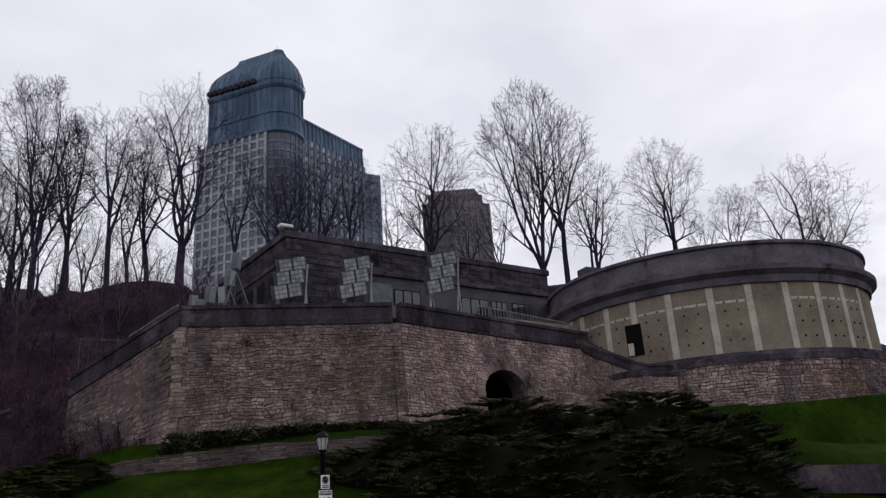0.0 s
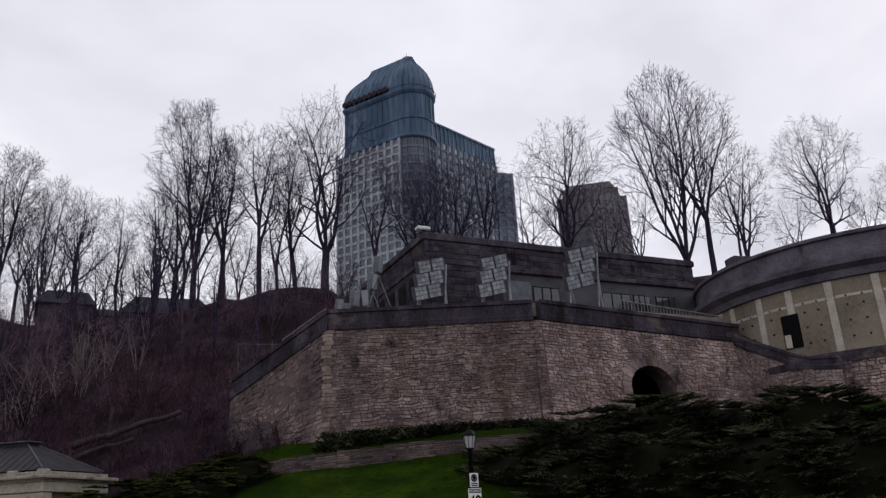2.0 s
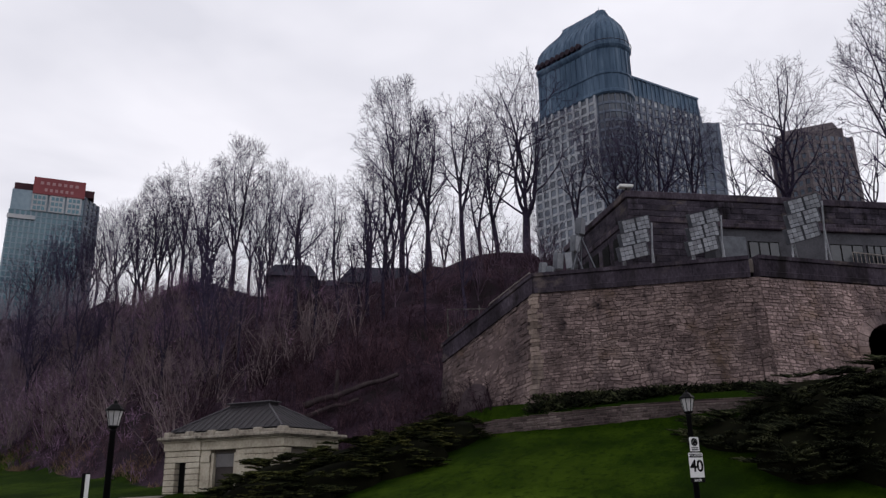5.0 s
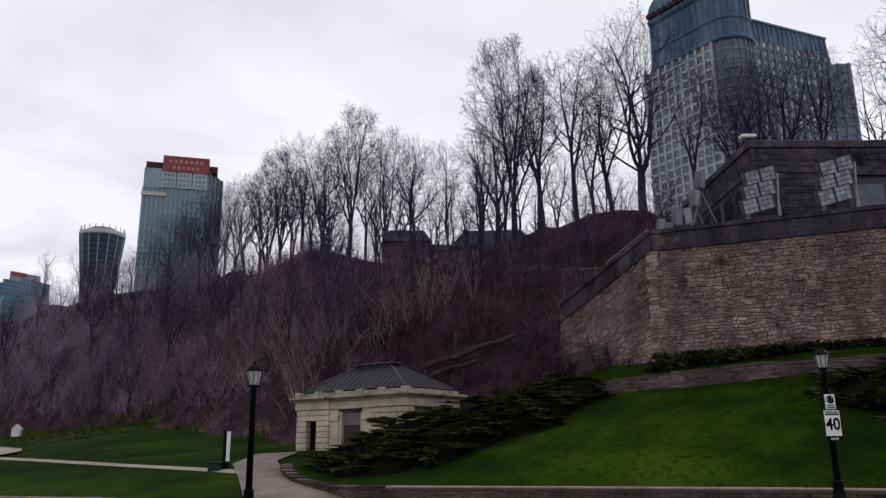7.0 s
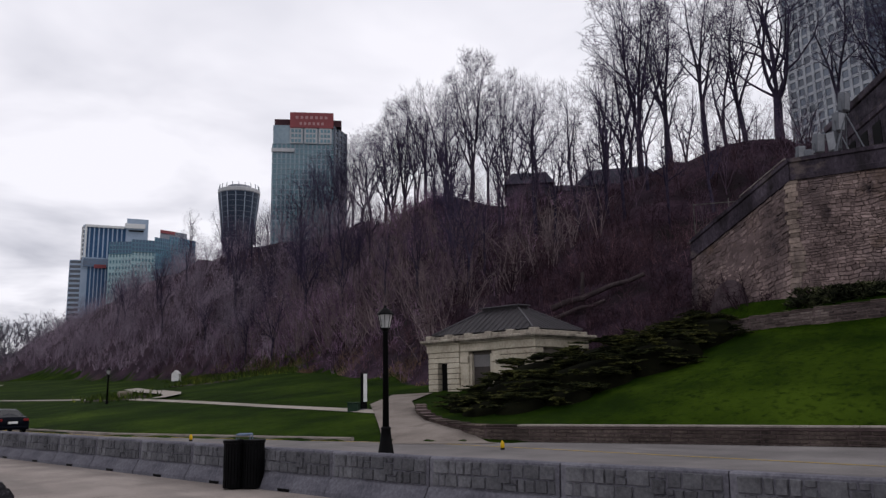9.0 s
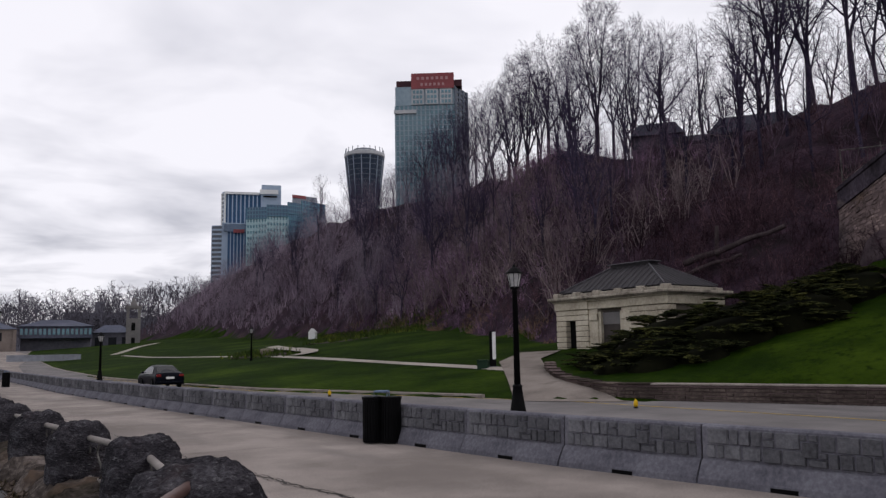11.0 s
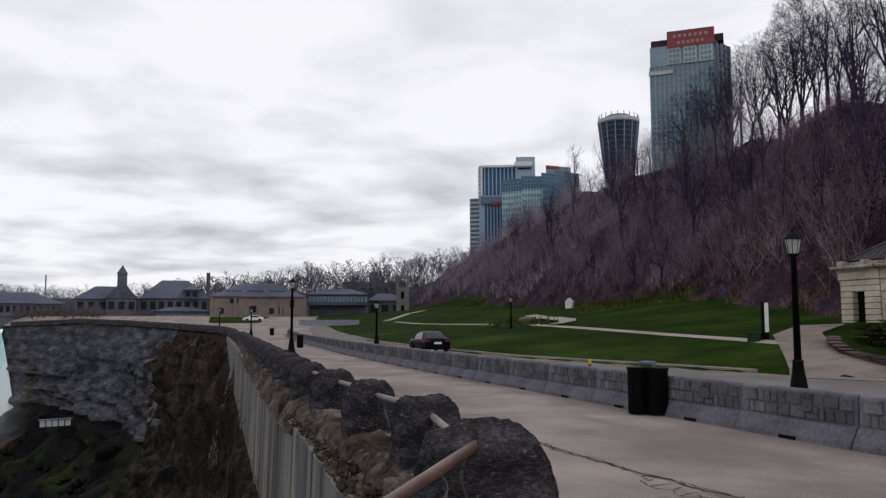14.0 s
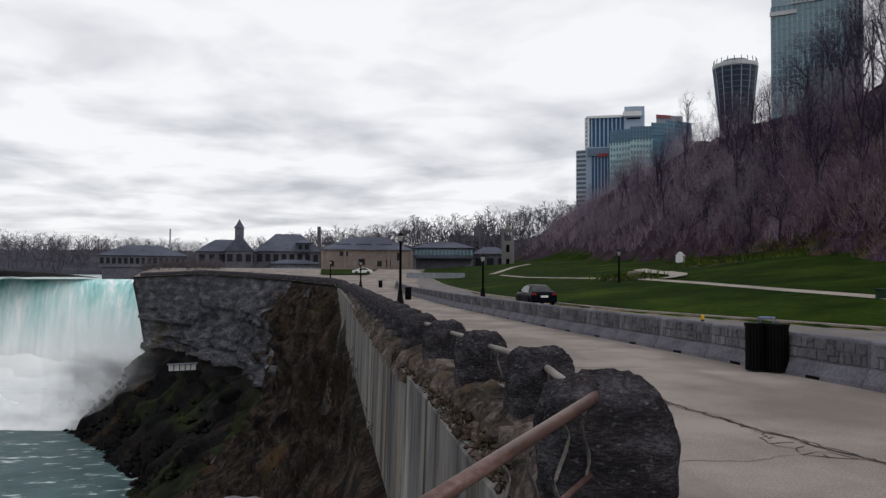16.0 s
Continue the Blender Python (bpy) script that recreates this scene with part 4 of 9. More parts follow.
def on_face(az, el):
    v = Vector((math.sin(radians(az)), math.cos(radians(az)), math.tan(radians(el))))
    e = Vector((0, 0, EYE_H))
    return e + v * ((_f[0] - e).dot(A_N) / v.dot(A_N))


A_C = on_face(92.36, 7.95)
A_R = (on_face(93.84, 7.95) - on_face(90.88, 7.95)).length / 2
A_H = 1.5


def arch_hole(p, grow=1.0):
    q = p - A_C
    a, b = q.dot(A_U) / A_R / grow, q.dot(A_V) / A_H / grow
    return abs(a) < 1 and b > -4 and (b < 0 or a * a + b * b < 1)


FACES = []
for i, (p, q, t0, t1, b0, b1) in enumerate(((P0, P1, 10.4, 13.9, 5.0, 6.2), (P1, P2, 13.9, 13.9, 6.2, 6.9), (P2, P3, 13.9, 13.2, 6.4, 5.0))):
    f, out = facing(p, q, t0, t1, b0, b1)
    # neighbouring faces share their battered corner
    for end, corner in ((0, p), (1, q)):
        for a, b in ((P0, P1), (P1, P2), (P2, P3)):
            if (a, b) != (p, q) and (a == corner or b == corner):
                o2 = facing(a, b, 0, 0, 0, 0)[1]
                f[end] = Vector((*(corner + (out + o2) * (0.65 / (1 + out.dot(o2))))[:2], f[end].z))
    FACES.append((f, out))
    core = Mesh()
    back = [v - out * 1.6 for v in f]
    back[0].z, back[1].z = f[0].z, f[1].z
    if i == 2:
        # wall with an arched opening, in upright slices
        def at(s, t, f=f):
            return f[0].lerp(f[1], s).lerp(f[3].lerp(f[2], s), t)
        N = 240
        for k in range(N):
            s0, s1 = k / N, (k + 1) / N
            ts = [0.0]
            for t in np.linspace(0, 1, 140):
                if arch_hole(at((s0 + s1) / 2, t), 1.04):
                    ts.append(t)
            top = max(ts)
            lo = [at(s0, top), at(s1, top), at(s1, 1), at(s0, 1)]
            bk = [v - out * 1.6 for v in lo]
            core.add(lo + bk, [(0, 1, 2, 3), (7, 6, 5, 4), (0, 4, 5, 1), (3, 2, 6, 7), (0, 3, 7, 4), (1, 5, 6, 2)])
        c0, c1 = at(0.05, 0.0) - out * 1.5, at(0.95, 0.0) - out * 1.5
        up7 = Vector((0, 0, 7))
        tun = [c0, c1, c1 + up7, c0 + up7]
        tun += [v - out * 7 for v in tun]
        # tunnel faces near-black: the shade inside the arch is their colour
        part("tunnel", Mesh().add(tun, [(4, 5, 6, 7), (0, 4, 7, 3), (1, 2, 6, 5), (3, 7, 6, 2), (0, 1, 5, 4)]), surf("tunnel_shade", ((0.003, 0.003, 0.003), (0.008, 0.007, 0.007)), 1, 6, 0.95, 0.2, spec=0.02), terrace, "tunnel behind the arch, painted near-black for its shade")
    else:
        core.add(f + back, [(0, 1, 2, 3), (7, 6, 5, 4), (3, 2, 6, 7), (0, 4, 5, 1), (0, 3, 7, 4), (1, 5, 6, 2)])
    part("core", core, M["mortar"], terrace)
# coping: band, projecting ledge and parapet on top
for p, q, t0, t1 in ((P0, P1, 10.4, 13.9), (P1, P2 + (P1 - P2).normalized() * 0.5, 13.9, 13.9), (P2, P3, 13.9, 13.2)):
    d = (q - p).normalized()
    out = Vector((d.y, -d.x, 0)) * -1
    if out.dot(p) > 0:
        out = -out
    sgn = 1 if Vector((d.y, -d.x, 0)).dot(out) > 0 else -1
    sec = [(sgn * 0.16, 0.0), (sgn * 0.2, 0.3), (sgn * 0.1, 0.36), (sgn * 0.1, 1.05), (sgn * 0.2, 1.1), (sgn * 0.2, 1.33), (sgn * -0.75, 1.36), (sgn * -0.75, 0.0)]
    cp = Mesh().sweep(sec if sgn < 0 else sec[::-1], [tuple(p.lerp(q, k / 8) + Vector((0, 0, lerp(t0, t1, k / 8)))) for k in range(9)])
    part("coping", cp, M["capstone"], terrace, "dark weathered stone coping")
# pier at the bend
d = (P1 - P2).normalized()
pier, _ = facing(P2 + d * 0.55, P2, 13.88, 13.88, 6.6, 6.6, 0.95)
bk = [v + Vector((1.5, 0.6, 0)) for v in pier]
part("pier_core", Mesh().add(pier + bk, [(0, 1, 2, 3), (3, 2, 6, 7), (0, 3, 7, 4), (1, 5, 6, 2)]), M["mortar"], terrace)

# terrace floor behind the wall
m = Mesh()
flo = [P1 + Vector((0.3, 0, 0)), P2 + Vector((0.4, 0.2, 0)), P3 + Vector((0.4, 0.4, 0)), Vector((84, -4, 0)), Vector((80, 30, 0)), Vector((60, 30, 0))]
m.prism([(v.x, v.y) for v in flo], TERR - 0.6, TERR + 0.25)
tagged(part("terrace_floor", m, M["walkway"]), "flat terrace behind the stone wall", "terrace", kind="structure")

# ---------------------------------------------------------------- round building
ROT_C, ROT_R = polar(106.6, 70), 12.75
rot = thing("round_building", "round boarded-up stone building with a heavy dark cornice", "building", pose(ROT_C.x, ROT_C.y, 0))
zl = 11.2
facade = surf("tan_boarding", ((0.12, 0.098, 0.076), (0.2, 0.165, 0.127), (0.265, 0.226, 0.174)), 0.35, 6, 0.9, 0.1, spec=0.04, stains=(((0.19, 0.155, 0.125), 0.3, (1, 1, 0.3), 0.54, 0.7),))
pilaster = surf("pale_render", ((0.28, 0.25, 0.21), (0.42, 0.38, 0.32), (0.52, 0.475, 0.405)), 0.7, 8, 0.85, 0.15)
base_m = Mesh().lathe([(ROT_R + 1.05, 2.5), (ROT_R + 0.6, zl - 0.75)], 96)
part("stone_base", base_m, M["mortar"], rot)
part("ledge", Mesh().lathe([(ROT_R + 0.5, zl - 0.85), (ROT_R + 0.75, zl - 0.8), (ROT_R + 0.75, zl - 0.35), (ROT_R + 0.55, zl - 0.28), (ROT_R + 0.5, zl - 0.05), (ROT_R - 0.3, zl)], 96), M["capstone"], rot, "dark projecting stone ledge")
part("wall", Mesh().lathe([(ROT_R, zl - 0.1), (ROT_R, zl + 5.6)], 120), facade, rot)
part("cornice", Mesh().lathe([(ROT_R - 0.1, zl + 4.75), (ROT_R + 0.22, zl + 4.8), (ROT_R + 0.3, zl + 5.3), (ROT_R + 0.75, zl + 5.6), (ROT_R + 0.8, zl + 5.95),
                              (ROT_R + 0.2, zl + 6.05), (ROT_R + 0.15, zl + 7.55), (ROT_R + 0.35, zl + 7.62), (ROT_R + 0.35, zl + 7.85), (ROT_R - 0.6, zl + 7.9), (ROT_R - 0.7, zl + 7.2), (0.01, zl + 7.2)], 120),
     surf("purplish_grey_cornice", ((0.05, 0.044, 0.056), (0.105, 0.093, 0.1142), (0.165, 0.148, 0.177)), 0.5, 8, 0.95, 0.3, spec=0.03, stretch=(1, 1, 1.5), stains=(((0.04, 0.035, 0.04), 0.4, (1, 1, 0.5), 0.54, 0.68),)), rot, "heavy grey moulded cornice and parapet")
to_eye = math.degrees(math.atan2(-ROT_C.y, -ROT_C.x))


def on_round(az):
    """Angle on the round wall where a bearing from the lookout first meets it."""
    v = polar(az, 1)
    b = v.x * ROT_C.x + v.y * ROT_C.y
    h = v * (b - math.sqrt(max(b * b - (ROT_C.x ** 2 + ROT_C.y ** 2 - ROT_R ** 2), 0))) - Vector((ROT_C.x, ROT_C.y, 0))
    return math.degrees(math.atan2(h.y, h.x))


PIL = [on_round(az) for az in (97.5, 98.3, 100.1, 102.05, 104.55, 107.4, 109.95, 112.3, 114.2, 115.6, 116.5)]
for k, a in enumerate(PIL):
    part("pilaster", Mesh().box(ROT_R - 0.03, ROT_R + 0.05, -0.24, 0.24, zl + (3.05 if k == 3 else 0.02), zl + 4.75, pose(0, 0, 0, 0, 0, a)), pilaster, rot, "pale rendered strip")
    if k + 1 < len(PIL):
        a2 = PIL[k + 1]
        part("upper_band", Mesh().lathe([(ROT_R, zl + 3.5), (ROT_R + 0.025, zl + 3.52), (ROT_R + 0.025, zl + 3.68), (ROT_R, zl + 3.7)], 4, None, min(a, a2) + 1.4, max(a, a2) - 1.4), pilaster, rot)
        for z in (0.9, 1.95, 3.0, 3.6):
            for o in (0.33, 0.67):
                aa = radians(lerp(a, a2, o))
                part("anchor_bolt", Mesh().lathe([(0.075, 0.0), (0.06, 0.07)], 6, Matrix.Translation((ROT_R * math.cos(aa), ROT_R * math.sin(aa), zl + z)) @ Matrix.Rotation(aa, 4, "Z") @ Matrix.Rotation(radians(90), 4, "Y")), M["black"], rot)
da = on_round(101.85)
# no real opening: a black block holds the shade of the doorway
part("doorway", Mesh().box(ROT_R - 0.2, ROT_R + 0.07, -0.62, 0.62, zl + 0.75, zl + 3.05, pose(0, 0, 0, 0, 0, da)), M["black"], rot, "doorway, its inner shade given as a black block")
part("door_leaf", Mesh().box(ROT_R + 0.06, ROT_R + 0.1, -0.55, -0.1, zl + 0.8, zl + 1.7, pose(0, 0, 0, 0, 0, da)), pilaster, rot)
part("roof_vent", Mesh().box(-0.9, 0.9, -0.6, 0.6, zl + 7.2, zl + 8.9, pose(0, 0, 0, 0, 0, to_eye - 45) @ pose(ROT_R - 1.6, 0, 0), 0.1), M["capstone"], rot)
# curved link wall from the terrace to the round building
link = [P3 + Vector((0, 0, 12.95)), polar(99.2, 60.0, 12.3), polar(100.3, 59.2, 11.6), polar(101.7, 58.5, 10.75), polar(103.0, 57.7, 10.2), polar(104.6, 56.9, 9.95)]
link_wall = thing("wall_link", "rubble-stone wall with a dark coping sweeping down to the round building", "wall", kind="structure")
part("core", Mesh().sweep([(-0.5, -8), (0.55, -8), (0.5, 0.02), (-0.5, 0.02)], [tuple(p) for p in link]), M["mortar"], link_wall)
part("coping", Mesh().sweep([(-0.55, 0.0), (0.66, 0.0), (0.7, 0.26), (0.6, 0.32), (0.6, 0.66), (0.68, 0.7), (0.68, 0.86), (-0.55, 0.88)], [tuple(p) for p in link]), M["capstone"], link_wall, "dark weathered stone coping")

# ---------------------------------------------------------------- long low building on the terrace
B0, B1 = polar(76.55, 56.0), polar(96.0, 70.8)
d = (B1 - B0).normalized()
turn = math.degrees(math.atan2(d.y, d.x))
LEN = (B1 - B0).length
lampcase = surf("grey_lamp_case", ((0.09, 0.096, 0.11), (0.16, 0.17, 0.19)), 2, 15, 0.6, 0.0, metal=0.1)
lampdark = surf("dark_lamp_housing", ((0.045, 0.048, 0.058), (0.09, 0.095, 0.11)), 2, 15, 0.6, 0.0)
lampface = surf("floodlight_lens", ((0.2, 0.21, 0.235), (0.34, 0.355, 0.385)), 1.5, 9, 0.35, 0.0, spec=0.4, per_object=0.3)
lodge = thing("terrace_building", "long low dark stone building with a flat roof on the terrace", "building", pose(B0.x, B0.y, TERR - 0.8, 0, 0, turn))
dark_stone = surf("sooty_stone", ((0.0198, 0.01748, 0.02415), (0.0495, 0.04232, 0.0552), (0.099, 0.08556, 0.1035)), 0.6, 7, 0.95, 0.5, spec=0.03, stretch=(1, 1, 2.5), per_object=0.35, stains=(((0.1, 0.084, 0.075), 0.5, (1, 1, 2.5), 0.56, 0.7), ((0.012, 0.011, 0.012), 0.8, (1, 1, 0.4), 0.52, 0.66)))
greyboard = surf("grey_panel", ((0.045, 0.045, 0.052), (0.072, 0.072, 0.082), (0.1, 0.1, 0.112)), 0.5, 9, 0.75, 0.05)
part("wall", Mesh().box(0, LEN, 0.0, 14, 0, 6.9), dark_stone, lodge)
part("upper_band", Mesh().box(-0.12, LEN + 0.1, -0.16, 14.1, 6.3, 6.75, None, 0.05), M["capstone"], lodge)
part("parapet", Mesh().box(-0.05, LEN + 0.05, -0.05, 14.05, 6.75, 8.15, None, 0.05), dark_stone, lodge)
part("coping", Mesh().box(-0.2, LEN + 0.2, -0.22, 14.2, 8.15, 8.7, None, 0.06), M["capstone"], lodge)
part("front_annex", Mesh().box(5.6, LEN - 0.5, -1.6, 0.05, 0, 5.5, None, 0.04), greyboard, lodge, "grey panelled low annex")
part("annex_roof", Mesh().box(5.3, LEN - 0.2, -1.9, 0.1, 5.5, 5.85, None, 0.05), M["capstone"], lodge)
win = glass("dim_window", (0.03, 0.034, 0.04))
for x0, x1 in ((8.2, 10.6), (14.6, 17.4), (17.7, 19.4), (20.0, 22.0)):
    w = part("window", Mesh().box(x0, x1, -1.66, -1.58, 2.7, 4.6), M["black"], lodge)
    for k in range(3):
        a, b = lerp(x0, x1, k / 3), lerp(x0, x1, (k + 1) / 3)
        part("pane", Mesh().box(a + 0.06, b - 0.06, -1.675, -1.65, 2.78, 4.52), win, w)
rng = random.Random(12)
for k in range(12):
    x, z0 = 0.02, 0.2 + 0.515 * k
    while x < LEN - 0.3:
        w = min(rng.uniform(0.5, 1.5), LEN - 0.02 - x)
        part("wall_block", Mesh().box(x + 0.01, x + w - 0.01, -rng.uniform(0.03, 0.09), 0.02, z0 + 0.012, z0 + 0.5, None, 0.02), dark_stone, lodge)
        x += w
for k in range(3):
    x, z0 = -0.03, 6.78 + 0.45 * k
    while x < LEN:
        w = min(rng.uniform(0.7, 1.8), LEN + 0.04 - x)
        part("parapet_block", Mesh().box(x + 0.01, x + w - 0.01, -rng.uniform(0.07, 0.12), 0.0, z0 + 0.01, z0 + 0.44, None, 0.02), dark_stone, lodge)
        x += w
part("grey_door", Mesh().box(6.0, 8.0, -1.7, -1.58, 0.3, 4.9, None, 0.03), lampcase, lodge, "pale grey double door")
for k in range(5):
    part("side_window", Mesh().box(-0.04, 0.05, 1.8 + 2.3 * k, 3.2 + 2.3 * k, 4.2, 5.8), M["black"], lodge)
part("roof_floodlight", Mesh().box(-0.6, 0.45, -0.3, 0.3, 8.9, 9.15, None, 0.06), M["white"], lodge, "white floodlight housing on the roof edge")
part("floodlight_stand", Mesh().box(-0.1, 0.05, -0.08, 0.08, 8.65, 8.95), M["black"], lodge)


# ---------------------------------------------------------------- floodlight arrays



def flood_array(az, d, turn):
    p = polar(az, d)
    ob = thing("floodlight_array", "tilted rack of three rows of grey floodlight panels on an A-frame", "floodlight rack", pose(p.x, p.y, TERR + 0.25, 0, 0, turn), "floodlight racks on the terrace")
    for r in range(3):
        row = Matrix.Translation((0.2 * r - 0.2, 0.1 * r, 1.65 + 1.0 * r)) @ Matrix.Rotation(radians(-14), 4, "Y") @ Matrix.Rotation(radians(14), 4, "X")
        for c in range(2):
            m = row @ Matrix.Translation((-1.02 + 1.03 * c, 0, 0))
            bank = part("lamp_bank", Mesh().box(0, 1.0, -0.1, 0.46, 0, 0.99, m, 0.03), lampdark, ob)
            for i in range(3):
                for j in range(3):
                    part("lens", Mesh().box(0.06 + 0.3 * i, 0.06 + 0.3 * i + 0.27, -0.13, -0.09, 0.04 + 0.31 * j, 0.04 + 0.31 * j + 0.275, m, 0.02), lampface, bank)
            part("lip", Mesh().box(0.0, 1.0, -0.16, -0.1, 0.95, 0.99, m), lampdark, bank)
        part("side_plate", Mesh().box(1.015, 1.05, -0.08, 0.44, 0.02, 0.97, row, 0.01), lampcase, ob)
        part("cross_bar", Mesh().tube([row @ Vector((-1.0, 0.5, 0.5)), row @ Vector((1.25, 0.5, 0.5))], 0.05, 6), lampcase, ob)
    for sx in (-0.85, 1.2):
        part("leg", Mesh().tube([(sx - 0.1, 0.55, 0), (sx + 0.3, 0.75, 4.5)], 0.06, 6), lampface, ob)
        part("brace", Mesh().tube([(sx + 0.6, 1.5, 0), (sx + 0.12, 0.65, 2.6)], 0.06, 6), lampface, ob)
        part("tie", Mesh().tube([(sx - 0.05, 0.55, 1.0), (sx + 0.4, 1.2, 0.9)], 0.035, 6), lampcase, ob)


flood_array(76.95, 53.2, -76.5 + 20)
flood_array(81.8, 53.4, -81.1 + 20)
flood_array(88.4, 53.4, -87.8 + 20)
for az, d, h, t, k in ((70.0, 54.6, 1.75, 20, 0.8), (70.5, 54.4, 1.45, 70, 0.7), (71.15, 54.7, 2.3, 40, 1.0), (72.05, 54.7, 2.3, -30, 1.0), (72.5, 54.6, 3.5, 50, 1.0), (72.95, 54.7, 4.8, 60, 1.0)):
    p = polar(az, d)
    ob = thing("spot_lamp", "tall grey box floodlight on a tripod at the terrace corner", "floodlight", pose(p.x, p.y, TERR + 0.25, 0, 0, -az + t), "box floodlights at the corner")
    m = pose(0, 0, h, 8, 0, 0)
    part("housing", Mesh().box(-0.3 * k, 0.3 * k, -0.22, 0.24, -0.62 * k, 0.6 * k, m, 0.05), lampcase, ob)
    part("lens", Mesh().box(-0.25 * k, 0.25 * k, -0.245, -0.2, -0.55 * k, 0.53 * k, m, 0.02), lampface, ob)
    part("yoke", Mesh().tube([(-0.34, 0, h + 0.05), (-0.34, 0, h - 0.8 * k), (0.34, 0, h - 0.8 * k), (0.34, 0, h + 0.05)], 0.03, 6), lampcase, ob)
    for q in range(3):
        a = radians(120 * q + 40)
        part("tripod_leg", Mesh().tube([(0.3 * h * math.cos(a), 0.3 * h * math.sin(a), 0), (0, 0, h - 0.78 * k)], 0.05, 6), lampcase, ob)
# light railing on the coping by the annex
p, q = P2.lerp(P3, 0.42), P2.lerp(P3, 0.98)
ob = thing("terrace_railing", "low pale metal railing above the coping", "railing", pose(0, 0, 0))
part("top_rail", Mesh().tube([p + Vector((0.6, 0.4, 15.9)), q + Vector((0.6, 0.4, 15.3))], 0.035, 6), pale_rail, ob)
for k in range(34):
    v = p.lerp(q, k / 33) + Vector((0.6, 0.4, 15.9 - 0.6 * k / 33))
    part("baluster", Mesh().tube([v, v - Vector((0, 0, 0.9))], 0.022, 4), pale_rail, ob)

# low walls on the bank
m = Mesh()
lw = [polar(az, d, z) for az, d, z in ((63.2, 48.3, 4.6), (66, 46.5, 4.9), (70, 45.2, 5.1), (75, 44.2, 5.3), (80, 43.6, 5.35), (86, 43.6, 5.3), (92, 44.2, 5.0))]
m.sweep([(-0.25, -0.6), (0.25, -0.6), (0.25, 0.75), (0.3, 0.77), (0.3, 0.86), (-0.3, 0.86), (-0.3, 0.77), (-0.25, 0.75)], [tuple(p) for p in lw])
upper_low = tagged(part("wall_upper_bank", m, M["mortar"]), "low stone garden wall across the grass bank", "wall", kind="structure")
m = Mesh()
lw2 = [polar(az, d, z) for az, d, z in ((107.5, 40, 2.7), (110.8, 40, 2.55), (114, 40.5, 2.4), (118, 41, 2.2), (123, 42, 2.0))]
m.sweep([(-0.25, -0.6), (0.25, -0.6), (0.25, 0.6), (-0.25, 0.6)], [tuple(p) for p in lw2])
low_right = tagged(part("wall_far_bank", m, M["capstone"]), "low dark stone wall on the lawn", "wall", kind="structure")
KW_Y = spaced((-40, 21.5, 1.5))
kw = [(kerb_x(y) + 0.25, y, 0.0) for y in KW_Y] + [(24.9, 22.6, 0.0), (25.1, 24.2, 0.05), (25.7, 26.2, 0.15), (26.7, 28.2, 0.35), (28.2, 30.4, 0.6), (30.0, 32.4, 0.8)]
m = Mesh()
m.sweep([(-0.22, -0.2), (0.22, -0.2), (0.22, 0.5), (0.27, 0.52), (0.27, 0.6), (-0.27, 0.6), (-0.27, 0.52), (-0.22, 0.5)], kw)
kerb_wall = tagged(part("wall_roadside", m, M["mortar"]), "low coursed stone retaining wall along the road", "wall", kind="structure")

# old rounded chute at the foot of the sloping wall
p = polar(64.85, 51.9)
m = Mesh().lathe([(1.4, 4.2), (1.4, 6.6), (1.28, 7.3), (1.0, 7.95), (0.6, 8.4), (0.2, 8.58), (0.02, 8.6)], 22, pose(p.x, p.y, 0))
chute = thing("wall_buttress", "dark rounded half-dome buttress against the wall foot", "buttress", kind="structure")
part("half_dome", m, surf("dark_plum_render", ((0.025, 0.018, 0.021), (0.055, 0.041, 0.046), (0.09, 0.07, 0.075)), 0.8, 9, 0.95, 0.4, spec=0.03, stains=(((0.14, 0.12, 0.12), 1.6, (1, 1, 1), 0.66, 0.72),)), chute, smooth=True)
# pale handrail on the sloping coping
ob = thing("coping_handrail", "short pale tube handrail on the sloping coping", "railing", pose(0, 0, 0))
rr_ = [P0.lerp(P1, t_) + Vector((0.55, 0.15, lerp(10.4, 13.9, t_) + 1.35)) for t_ in (0.52, 0.63, 0.74, 0.85, 0.96)]
for o_ in (0.15, 0.42):
    part("tube", Mesh().tube([v + Vector((0, 0, o_)) for v in rr_], 0.035, 6), pale_rail, ob)
for v in rr_:
    part("stanchion", Mesh().tube([v - Vector((0, 0, 0.1)), v + Vector((0, 0, 0.42))], 0.03, 6), pale_rail, ob)

# ---------------------------------------------------------------- towers on the plateau
UP = Vector((0, 0, 1))


